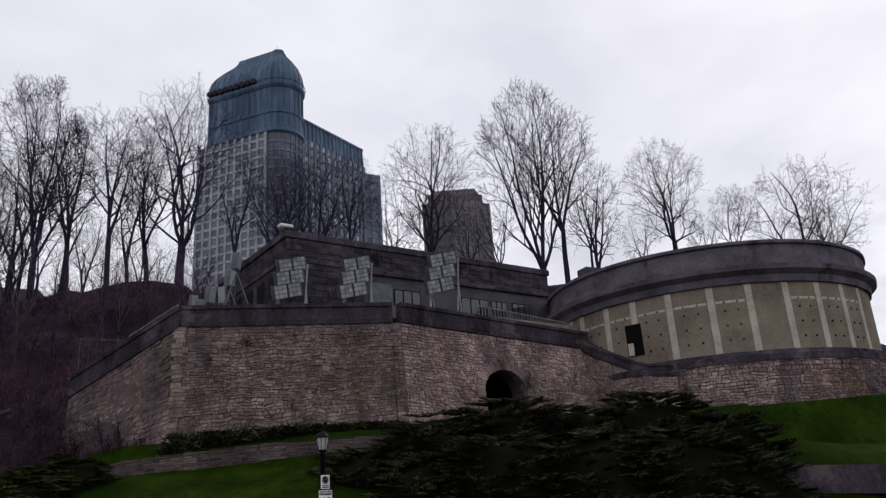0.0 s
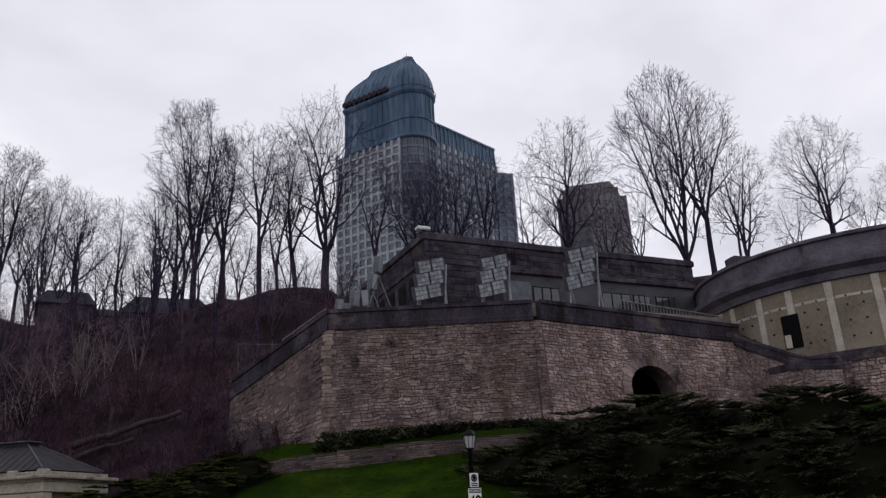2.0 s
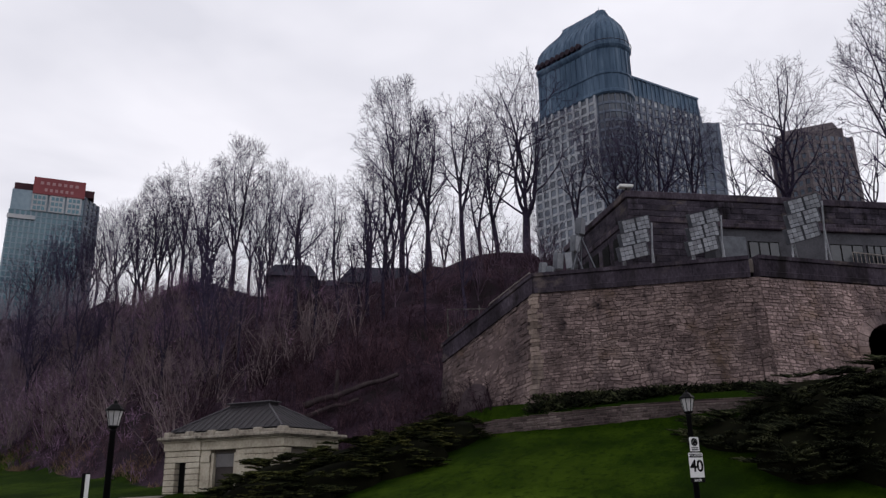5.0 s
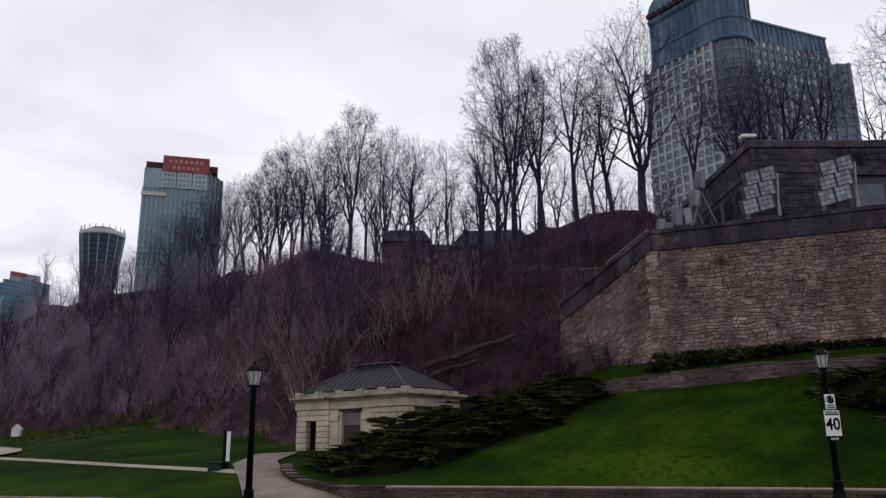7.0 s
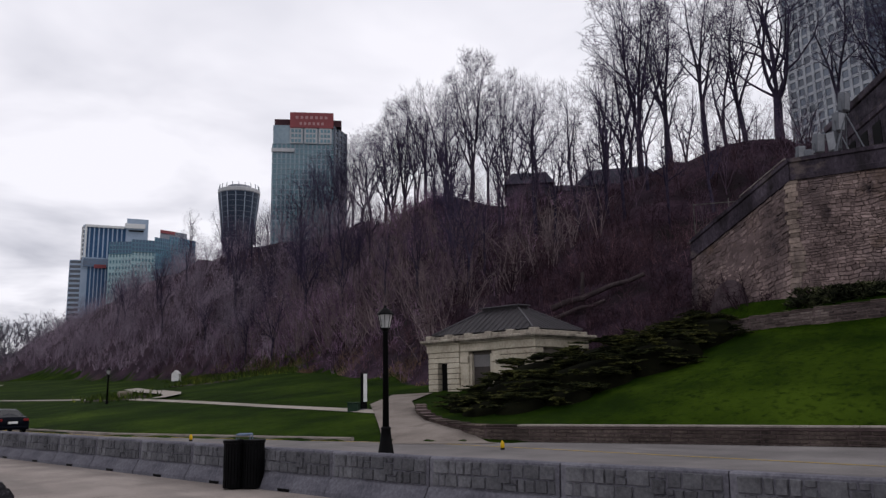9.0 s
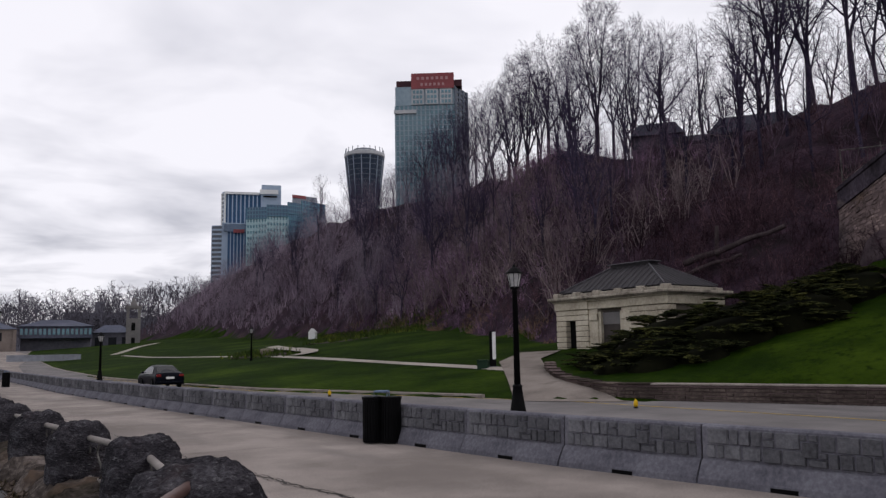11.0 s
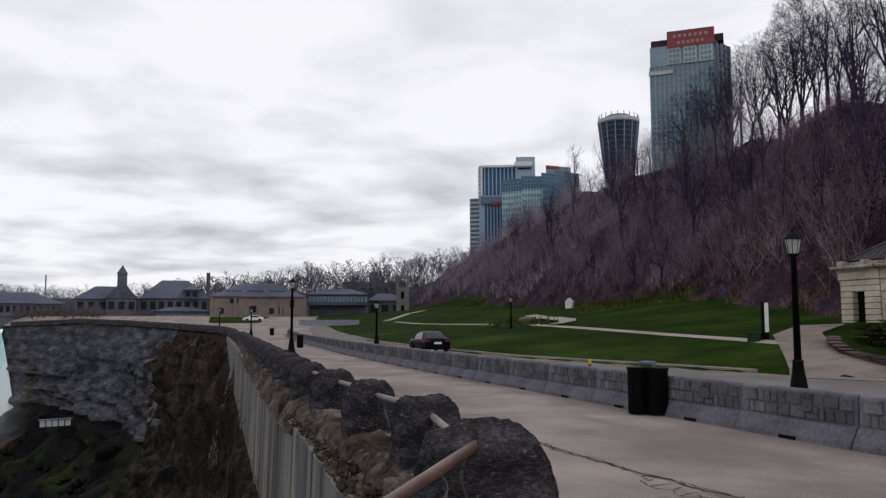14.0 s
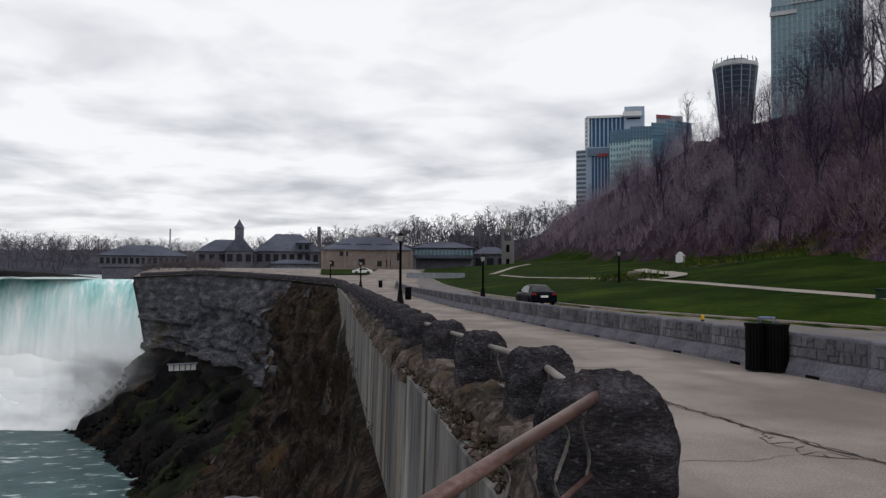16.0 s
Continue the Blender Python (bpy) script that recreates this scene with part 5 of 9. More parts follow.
def facade(owner, p, q, z0, z1, cols, rows, wall, pane, pier=0.28, band=0.3, depth=0.45, label=""):
    """A face from p to q (left to right from the front): a wall sheet, separate panes, upright piers and spandrel bands."""
    p, q = Vector((p[0], p[1], 0)), Vector((q[0], q[1], 0))
    L = (q - p).length
    d = (q - p).normalized()
    out = Vector((d.y, -d.x, 0))
    frame_m = Matrix(((d.x, -out.x, 0, p.x), (d.y, -out.y, 0, p.y), (0, 0, 1, z0), (0, 0, 0, 1)))
    face = part("wall", Mesh().box(0, L, 0, 1.0, 0, z1 - z0), wall, owner, label, m=frame_m)
    cw, rh = L / cols, (z1 - z0) / rows
    pane_me = Mesh().box(cw * pier / 2, cw * (1 - pier / 2), -0.06, 0.02, rh * band, rh * 0.99).data("pane", pane)
    for r in range(rows):
        for c in range(cols):
            ob = new("pane", pane_me)
            ob.parent = face
            ob.matrix_local = Matrix.Translation((c * cw, 0, r * rh))
    pier_me = Mesh().box(-cw * pier / 2, cw * pier / 2, -depth, 0.01, 0, z1 - z0).data("pier", wall)
    for c in range(cols + 1):
        ob = new("pier", pier_me)
        ob.parent = face
        ob.matrix_local = Matrix.Translation((c * cw, 0, 0))
    band_me = Mesh().box(0, L, -depth * 0.7, 0.01, 0, rh * band).data("spandrel", wall)
    for r in range(rows):
        ob = new("spandrel", band_me)
        ob.parent = face
        ob.matrix_local = Matrix.Translation((0, 0, r * rh))
    return face


def plan(az, d):
    v = polar(az, d)
    return v.x, v.y


beige = surf("pale_precast", ((0.3, 0.305, 0.32), (0.41, 0.415, 0.43), (0.5, 0.505, 0.51)), 0.05, 0.8, 0.8, 0.1)
# bluish because distance haze is mixed into this precast colour
taupe = surf("grey_brown_precast", ((0.14, 0.15, 0.175), (0.22, 0.232, 0.265), (0.3, 0.315, 0.35)), 0.05, 0.8, 0.8, 0.1)
dkglass = glass("dark_blue_glass", (0.02, 0.03, 0.048), 0.2)
blueglass = glass("blue_glass", (0.035, 0.075, 0.14), 0.2)
tealglass = glass("teal_glass", (0.065, 0.16, 0.2), 0.12)

# tower tones paler and bluer, the distance haze put into them
towerblue = surf("blue_grey_cladding", ((0.08, 0.1, 0.14), (0.135, 0.16, 0.21), (0.19, 0.22, 0.27)), 0.06, 0.8, 0.6, 0.05)
# window bays paled: their sky reflection is in the base colour
palebay = surf("sky_reflecting_bays", ((0.22, 0.228, 0.25), (0.35, 0.36, 0.38), (0.48, 0.49, 0.5)), 0.3, 2.0, 0.4, 0.0, spec=0.4, per_object=0.45)
hazeglass = surf("hazy_blue_glass", ((0.065, 0.08, 0.11), (0.1, 0.12, 0.155), (0.145, 0.17, 0.21)), 0.2, 1.5, 0.25, 0.0, spec=0.5, per_object=0.4)
hotelpale = surf("pale_hotel_precast", ((0.24, 0.255, 0.285), (0.34, 0.355, 0.385), (0.42, 0.435, 0.46)), 0.05, 0.8, 0.8, 0.1)
hotel = thing("dome_tower", "tall hotel tower with green copper mansard and domed round corner", "tower")
# a slab with a round end towards the lookout
H_A, H_B = polar(70.1, 245), polar(74.5, 231)
H_D = (H_A - H_B).normalized()
H_N = Vector((-H_D.y, H_D.x, 0))
if H_N.dot(H_B) > 0:
    H_N = -H_N
R, H_L = 7.6, (H_A - H_B).length
H_C = H_B - H_N * R


def slab_outline(r, length, n=20):
    """Plan of the slab: far left corner, round end, far right corner."""
    out = [H_C + H_D * length + H_N * r]
    out += [H_C + H_D * (length * k / 8) + H_N * r for k in range(7, 0, -1)]
    out += [H_C + H_N * (r * math.cos(math.pi * k / n)) - H_D * (r * math.sin(math.pi * k / n)) for k in range(n + 1)]
    return out + [H_C + H_D * length - H_N * r]


def slab(profile, hip=0.0):
    """Carries a (radius, height) profile round the slab."""
    rows = [[v + UP * z for v in slab_outline(r, H_L - hip * max(0.0, R - r))] for r, z in profile]
    m = Mesh().grid(rows, True)
    m.add(rows[-1], [tuple(range(len(rows[-1])))])
    return m


facade(hotel, plan(69.5, 247), (H_B.x, H_B.y), 58, 121, 9, 21, hotelpale, hazeglass, 0.3, 0.3)
facade(hotel, plan(77.4, 239), plan(82.1, 263), 58, 123.5, 11, 21, towerblue, palebay, 0.42, 0.3)
facade(hotel, plan(82.1, 262), plan(83.3, 264.5), 58, 120.5, 2, 20, towerblue, hazeglass, 0.36, 0.36)
part("core", Mesh().prism([plan(69.7, 248.5), plan(83.2, 266), plan(80, 290), plan(69.7, 272)][::-1], 40, 117), towerblue, hotel)
part("corner_shaft", Mesh().lathe([(R - 0.3, 55), (R - 0.3, 121)], 32, pose(H_C.x, H_C.y, 0)), hazeglass, hotel, "blue glazed round corner shaft")
for k in range(24):
    part("shaft_rib", Mesh().box(R - 0.35, R + 0.1, -0.16, 0.16, 55, 121, pose(H_C.x, H_C.y, 0, 0, 0, 15 * k)), towerblue, hotel)
for k in range(21):
    part("shaft_ring", Mesh().lathe([(R - 0.32, 57 + 3.0 * k), (R - 0.1, 57.05 + 3.0 * k), (R - 0.1, 57.9 + 3.0 * k), (R - 0.32, 58 + 3.0 * k)], 32, pose(H_C.x, H_C.y, 0)), towerblue, hotel)
drum = part("copper_drum", slab([(R + 0.1, 120.5), (R + 0.6, 121), (R + 0.5, 121.9), (R + 0.2, 122.2), (R + 0.1, 127.4), (R + 0.4, 127.7), (R + 0.4, 128.3), (R + 0.05, 128.6), (R, 136.8), (R + 0.5, 137.3), (R + 0.9, 138), (R + 0.9, 138.8), (R + 0.3, 139.2)]), M["copper"], hotel, "green copper storeys round the end of the slab")
prof = [(R + 0.3, 139.1), (R + 0.25, 142), (R - 0.3, 144.6), (R - 1.3, 147), (R - 2.8, 149.3), (R - 4.4, 151.3), (R - 5.4, 152.6), (R - 6.0, 154.0), (R - 6.1, 154.9)]
dome = part("dome", slab(prof, 1.2), M["copper"], hotel, "ribbed green copper vault ending in a half dome", True)
for k in range(13):
    a = radians(15 * k)
    o = H_N * math.cos(a) - H_D * math.sin(a)
    part("dome_rib", Mesh().tube([H_C + o * (r + 0.06) + UP * z for r, z in prof[:-1]], 0.15, 4), M["copper"], dome)
    part("drum_rib", Mesh().tube([H_C + o * (R + 0.2) + UP * 121.8, H_C + o * (R + 0.12) + UP * 137], 0.16, 4), M["copper"], drum)
for k in range(1, 11):
    q = H_C + H_D * (H_L * k / 10.5)
    part("drum_rib", Mesh().tube([q + H_N * (R + 0.2) + UP * 121.8, q + H_N * (R + 0.12) + UP * 137], 0.15, 4), M["copper"], drum)
    part("vault_rib", Mesh().tube([H_C + H_D * ((H_L - 1.2 * max(0, R - r)) * k / 10.5) + H_N * (r + 0.06) + UP * z for r, z in prof[:-1]], 0.13, 4), M["copper"], dome)
    if k > 1:
        ring = Matrix.Translation(q + H_N * (R + 0.75) + UP * 140.2) @ Matrix.Rotation(math.atan2(H_D.y, H_D.x), 4, "Z") @ Matrix.Rotation(radians(90), 4, "X")
        part("dormer_arch", Mesh().lathe([(0.95, -0.7), (1.05, 0.7), (0.62, 0.75), (0.55, -0.7)], 14, ring), M["greymetal"], hotel, "small round dark dormer")
part("eave_rail", Mesh().tube([v + UP * 139.6 for v in slab_outline(R + 1.0, H_L)], 0.12, 4), M["greymetal"], hotel)
part("finial", Mesh().lathe([(1.2, 154.7), (1.35, 155.4), (0.5, 155.6), (0.1, 155.9), (0.05, 157.6)], 8, pose(H_C.x + 0.4, H_C.y + 1.0, 0)), M["copper"], hotel)
r0, r1 = Vector((*plan(77.3, 238.6), 0)), Vector((*plan(82.1, 263), 0))
rd = (r1 - r0).normalized()
rn = Vector((rd.y, -rd.x, 0))
part("right_mansard", Mesh().add([r0 + rn * .4 + UP * 123.3, r1 + rn * .4 + UP * 123.3, r1 - rn * 18 + UP * 123.3, r0 - rn * 18 + UP * 123.3, r0 + UP * 130, r1 + UP * 130, r1 - rn * 18 + UP * 130, r0 - rn * 18 + UP * 130],
     [(0, 1, 5, 4), (1, 2, 6, 5), (2, 3, 7, 6), (3, 0, 4, 7), (4, 5, 6, 7)]), M["copper"], hotel, "green copper attic storey")
part("mansard_cornice", Mesh().box(0, (r1 - r0).length, -0.5, 0.2, 129.6, 130.3, Matrix.Translation(r0) @ Matrix.Rotation(math.atan2(rd.y, rd.x), 4, "Z")), M["copper"], hotel)
for k in range(16):
    part("mansard_seam", Mesh().box(-0.12, 0.12, -0.3, 0.1, 123.4, 129.8, Matrix.Translation(r0.lerp(r1, (k + .5) / 16) + rn * 0.3) @ Matrix.Rotation(math.atan2(rd.y, rd.x), 4, "Z")), M["copper"], hotel)

# brown lifted and blued, with the haze in the colour
brown = surf("brown_precast", ((0.09, 0.078, 0.084), (0.15, 0.13, 0.138), (0.2, 0.176, 0.184)), 0.05, 0.8, 0.85, 0.1)
t2 = thing("brown_tower", "dark brown hotel block with a stepped top behind the bare trees", "tower")
facade(t2, plan(86.75, 272), plan(89.0, 266), 60, 111, 5, 17, brown, hazeglass, 0.4, 0.4)
facade(t2, plan(89.0, 266), plan(91.8, 276), 60, 111, 6, 17, brown, hazeglass, 0.4, 0.4)
part("core", Mesh().prism([plan(86.8, 273), plan(91.7, 277), plan(91.5, 295), plan(87, 295)][::-1], 40, 111), brown, t2)
part("top", Mesh().prism([plan(87.1, 272), plan(91.4, 276), plan(91.2, 292), plan(87.3, 292)][::-1], 111, 115), brown, t2)

# red-crowned hotel tower
red = surf("red_fascia", ((0.2, 0.055, 0.062), (0.26, 0.075, 0.08)), 0.08, 1, 0.6, 0.0)
# cladding pale and blue: haze over the distance is part of the colour
e_wall = surf("green_grey_cladding", ((0.15, 0.205, 0.25), (0.22, 0.29, 0.34), (0.3, 0.38, 0.43)), 0.03, 0.5, 0.6, 0.05)
e_grey = surf("grey_cladding", ((0.07, 0.085, 0.11), (0.12, 0.14, 0.17)), 0.03, 0.5, 0.7, 0.05)
emb = thing("red_crowned_tower", "tall hotel tower with blue-green glass and a red sign crown", "tower")
EA, EB = plan(31.55, 452), plan(36.1, 450)
facade(emb, EA, EB, 60, 147, 14, 28, e_wall, tealglass, 0.34, 0.16, 0.5)
facade(emb, EB, plan(36.95, 462), 60, 158, 3, 30, e_grey, dkglass, 0.4, 0.35, 0.5)
part("core", Mesh().prism([plan(31.6, 454), plan(36.0, 453), plan(36.8, 464), plan(35, 490), plan(32, 490)][::-1], 40, 158), e_grey, emb)
ea, eb = Vector((*EA, 0)), Vector((*EB, 0))
ed = (eb - ea).normalized()
EM = Matrix.Translation(ea) @ Matrix.Rotation(math.atan2(ed.y, ed.x), 4, "Z")
EL = (eb - ea).length
part("upper_wall", Mesh().box(0, EL, -0.4, 3, 147, 158.5, EM), e_wall, emb)
part("dark_crown", Mesh().box(0.6, EL + 4, 0.5, 14, 158.5, 162.5, EM), surf("dark_red_crown", ((0.04, 0.02, 0.025), (0.07, 0.03, 0.035)), 0.1, 1, 0.7, 0), emb)
sx0, sx1 = EL * 0.27, EL * 0.98
faded = surf("faded_sign_letters", ((0.34, 0.2, 0.2), (0.42, 0.27, 0.27)), 1, 5, 0.7, 0.0)
sign = part("crown_sign", Mesh().box(sx0, sx1, -1.6, 2, 156.8, 166.3, EM), red, emb, "red sign board with pale lettering shapes")
for row, (n, zz) in enumerate(((7, 162.0), (6, 158.2))):
    span = (sx1 - sx0) * (0.78 if row == 0 else 0.6)
    x0 = (sx0 + sx1) / 2 - span / 2
    for k in range(n):
        part("letter_bar", Mesh().box(x0 + k * span / n + 0.5, x0 + (k + 0.6) * span / n + 0.4, -1.7, -1.58, zz + 0.3, zz + 2.0, EM), faded, sign)
for g in range(3):
    x0 = sx0 - 0.5 + g * (sx1 - sx0) / 3
    bay = part("white_bay", Mesh().box(x0 + 0.5, x0 + (sx1 - sx0) / 3 - 0.5, -1.2, 0, 147.2, 156.8, EM), beige, emb, "pale bay of windows below the sign")
    for i in range(3):
        for j in range(3):
            w = (sx1 - sx0) / 3 - 2.4
            part("pane", Mesh().box(x0 + 1.2 + i * w / 3 + 0.25, x0 + 1.2 + (i + 1) * w / 3 - 0.25, -1.3, -1.15, 147.9 + j * 3, 149.9 + j * 3, EM), tealglass, bay)
part("white_string", Mesh().box(-0.8, EL * 0.35, -1.2, 0, 142, 144.2, EM), beige, emb)

# tapering round tower
rt = thing("drum_tower", "dark glazed tower drum, wider at the top, with pale ribs", "tower")
rc = polar(29.2, 600)
RC = pose(rc.x, rc.y, -6.5)
part("glazing", Mesh().lathe([(7, 20), (8, 100), (11.3, 122), (12.2, 130), (15.2, 159)], 28, RC), surf("dark_drum_glass", ((0.018, 0.028, 0.048), (0.035, 0.05, 0.078)), 0.05, 0.6, 0.5, 0.0, spec=0.12), rt)
for k in range(14):
    a = radians(360 / 14 * k)
    part("rib", Mesh().tube([RC @ Vector((r * math.cos(a), r * math.sin(a), z)) for r, z in ((11.4, 122), (12.3, 130), (15.3, 159))], 0.4, 4), surf("pale_blue_rib", ((0.2, 0.24, 0.3), (0.28, 0.32, 0.38)), 0.1, 1, 0.6, 0.0) if k == 0 else bpy.data.materials["pale_blue_rib"], rt)
for k in range(9):
    r = 11.4 + 3.7 * k / 9
    part("floor_ring", Mesh().lathe([(r, 123 + 4 * k), (r + 0.25, 123.2 + 4 * k), (r + 0.25, 123.6 + 4 * k), (r, 123.8 + 4 * k)], 28, RC), e_grey, rt)
part("rim", Mesh().lathe([(15.2, 158.5), (15.8, 159), (15.8, 161.5), (14.8, 162)], 28, RC), beige, rt, "pale rim")
part("plant_room", Mesh().lathe([(9, 158), (9, 165)], 16, RC), taupe, rt)
for k in range(20):
    a = radians(18 * k + 5)
    part("crown_spike", Mesh().tube([RC @ Vector((15.2 * math.cos(a), 15.2 * math.sin(a), 161)), RC @ Vector((14.6 * math.cos(a), 14.6 * math.sin(a), 165.5))], 0.28, 4), e_grey, rt)

# striped and curved hotels far off
offwhite = surf("pale_blue_white_cladding", ((0.26, 0.33, 0.42), (0.36, 0.43, 0.53)), 0.03, 0.4, 0.7, 0.0)
stripe = surf("blue_window_strip", ((0.02, 0.06, 0.13), (0.035, 0.09, 0.18)), 0.05, 0.5, 0.4, 0.0)
D = 700
m1 = thing("striped_tower", "tall white hotel slab with blue vertical window stripes", "tower")
facade(m1, plan(19.1, D), plan(21.7, D), 60, 143, 9, 1, offwhite, stripe, 0.3, 0.02, 0.3)
facade(m1, plan(18.95, D + 6), plan(19.15, D - 1), 60, 143, 1, 22, M["white"], dkglass, 0.3, 0.3)
part("core", Mesh().prism([plan(18.97, D + 5), plan(19.15, D + 1), plan(21.7, D + 1), plan(21.7, D + 18), plan(19, D + 18)][::-1], 40, 144), offwhite, m1)
part("end_block", Mesh().prism([plan(21.7, D - 2), plan(23.1, D - 1), plan(23.1, D + 18), plan(21.7, D + 18)][::-1], 40, 150.5), offwhite, m1)
part("roof_sign", Mesh().box(-2, 14, -0.3, 0.1, 142, 146, Matrix.Translation(polar(21.75, D - 3)) @ Matrix.Rotation(radians(-22), 4, "Z")), M["white"], m1)
part("sign_bar", Mesh().box(1, 13, -0.6, -0.2, 139, 140.4, Matrix.Translation(polar(21.75, D - 3)) @ Matrix.Rotation(radians(-22), 4, "Z")), M["black"], m1)
part("pale_ledge", Mesh().box(0, 30, -1.2, 0.2, 141.5, 143.5, Matrix.Translation(polar(19.1, D - 0.5)) @ Matrix.Rotation(radians(-20.4), 4, "Z")), M["white"], m1)
m2 = thing("low_striped_block", "lower white block with blue window stripes and a dark band", "building")
facade(m2, plan(19.35, D - 20), plan(20.75, D - 20), 50, 106, 6, 1, offwhite, stripe, 0.3, 0.02, 0.3)
part("core", Mesh().prism([plan(19.0, D - 19), plan(20.75, D - 19), plan(20.7, D - 2), plan(19.0, D - 2)][::-1], 40, 113), offwhite, m2)
part("dark_band", Mesh().box(0, 20, -1, 0.3, 105, 111.5, Matrix.Translation(polar(19.1, D - 20.5)) @ Matrix.Rotation(radians(-20), 4, "Z")), blueglass, m2)
part("red_sign", Mesh().box(8, 17, -1.3, -0.9, 104, 107, Matrix.Translation(polar(19.1, D - 20.5)) @ Matrix.Rotation(radians(-20), 4, "Z")), red, m2)
m3 = thing("banded_tower", "slim tower with dark and white horizontal floor bands", "tower")
facade(m3, plan(18.3, D - 10), plan(19.0, D - 12), 45, 111, 1, 17, offwhite, dkglass, 0.05, 0.42, 0.7)
part("core", Mesh().prism([plan(18.3, D - 8), plan(19.0, D - 10), plan(19.0, D + 6), plan(18.35, D + 6)][::-1], 40, 112), offwhite, m3)
m4 = thing("curved_hotel", "wide curved teal glass hotel with rows of pale windows", "building")
seagreen = surf("sea_green_cladding", ((0.22, 0.34, 0.37), (0.3, 0.44, 0.47), (0.4, 0.54, 0.56)), 0.03, 0.4, 0.5, 0.0)
teal = surf("deep_teal_cladding", ((0.06, 0.15, 0.21), (0.1, 0.21, 0.28)), 0.03, 0.4, 0.4, 0.0)
azs = [(20.7, 668, 124), (22.1, 662, 126), (23.6, 664, 129), (24.6, 672, 132), (26.25, 690, 134)]
for k, ((a0, d0, z0), (a1, d1, z1)) in enumerate(zip(azs, azs[1:])):
    wall, pane = ((seagreen, tealglass) if k < 2 else (teal, blueglass))
    facade(m4, plan(a0, d0), plan(a1, d1), 45, z0 - 10, 7, 14, wall, pane, 0.42, 0.5, 0.4)
    facade(m4, plan(a0, d0 - 0.6), plan(a1, d1 - 0.6), z0 - 10, z0, 7, 3, teal, blueglass, 0.3, 0.3, 0.3)
    part("body", Mesh().prism([plan(a0, d0 + 1), plan(a1, d1 + 1), plan(a1, d1 + 16), plan(a0, d0 + 16)][::-1], 40, z0 - 0.2), teal, m4)
part("roof_room", Mesh().prism([plan(23.9, 680), plan(25.7, 692), plan(25.7, 700), plan(23.9, 695)][::-1], 120, 138.5), taupe, m4)
part("roof_fascia", Mesh().prism([plan(23.9, 679), plan(24.9, 686), plan(24.9, 687), plan(23.9, 680)][::-1], 136, 138.6), red, m4)

# long dark house on the ridge
rh = thing("ridge_house", "long low dark house on the wooded ridge", "house")
# roof and siding tinted blue-purple to carry the haze
roofm = surf("dark_roof", ((0.03, 0.031, 0.044), (0.052, 0.053, 0.072)), 0.3, 4, 0.9, 0.2, spec=0.03)
siding = surf("hazy_blue_siding", ((0.045, 0.043, 0.058), (0.07, 0.067, 0.088)), 0.3, 4, 0.8, 0.2, stretch=(1, 1, 4))
for a0, a1, dn, zw, h in ((49.0, 52.8, 120, 34.0, 3.5), (52.0, 55.2, 126, 34.0, 2.6), (54.2, 60.6, 122, 33.6, 4.2)):
    part("wall", Mesh().prism([plan(a0 + 0.2, dn + 1), plan(a1 - 0.2, dn + 1), plan(a1 - 0.2, dn + 12), plan(a0 + 0.2, dn + 12)][::-1], 27, zw), siding, rh)
    q = [Vector((*plan(a0, dn), zw)), Vector((*plan(a1, dn), zw)), Vector((*plan(a1, dn + 13), zw)), Vector((*plan(a0, dn + 13), zw))]
    r = [q[0].lerp(q[3], 0.5).lerp(q[1].lerp(q[2], .5), .16) + UP * h, q[1].lerp(q[2], 0.5).lerp(q[0].lerp(q[3], .5), .16) + UP * h]
    part("roof", Mesh().add(q + r, [(0, 1, 5, 4), (1, 2, 5), (2, 3, 4, 5), (3, 0, 4), (3, 2, 1, 0)]), roofm, rh)

# ---------------------------------------------------------------- visitor buildings by the brink
# slate kept light and bluish, distance haze being in its colour
slate = surf("slate_roof", ((0.045, 0.05, 0.072), (0.07, 0.077, 0.107), (0.1, 0.108, 0.142)), 0.1, 1.2, 0.8, 0.1)
greyst = surf("grey_stone", ((0.06, 0.06, 0.076), (0.1, 0.099, 0.12), (0.145, 0.143, 0.165)), 0.1, 1.2, 0.85, 0.2)
tan = surf("tan_stone", ((0.12, 0.097, 0.09), (0.18, 0.148, 0.134), (0.23, 0.192, 0.172)), 0.1, 1.2, 0.85, 0.2)


darkpane = surf("unlit_window", ((0.01, 0.011, 0.014), (0.022, 0.024, 0.03)), 0.3, 3, 0.5, 0.0, spec=0.1)


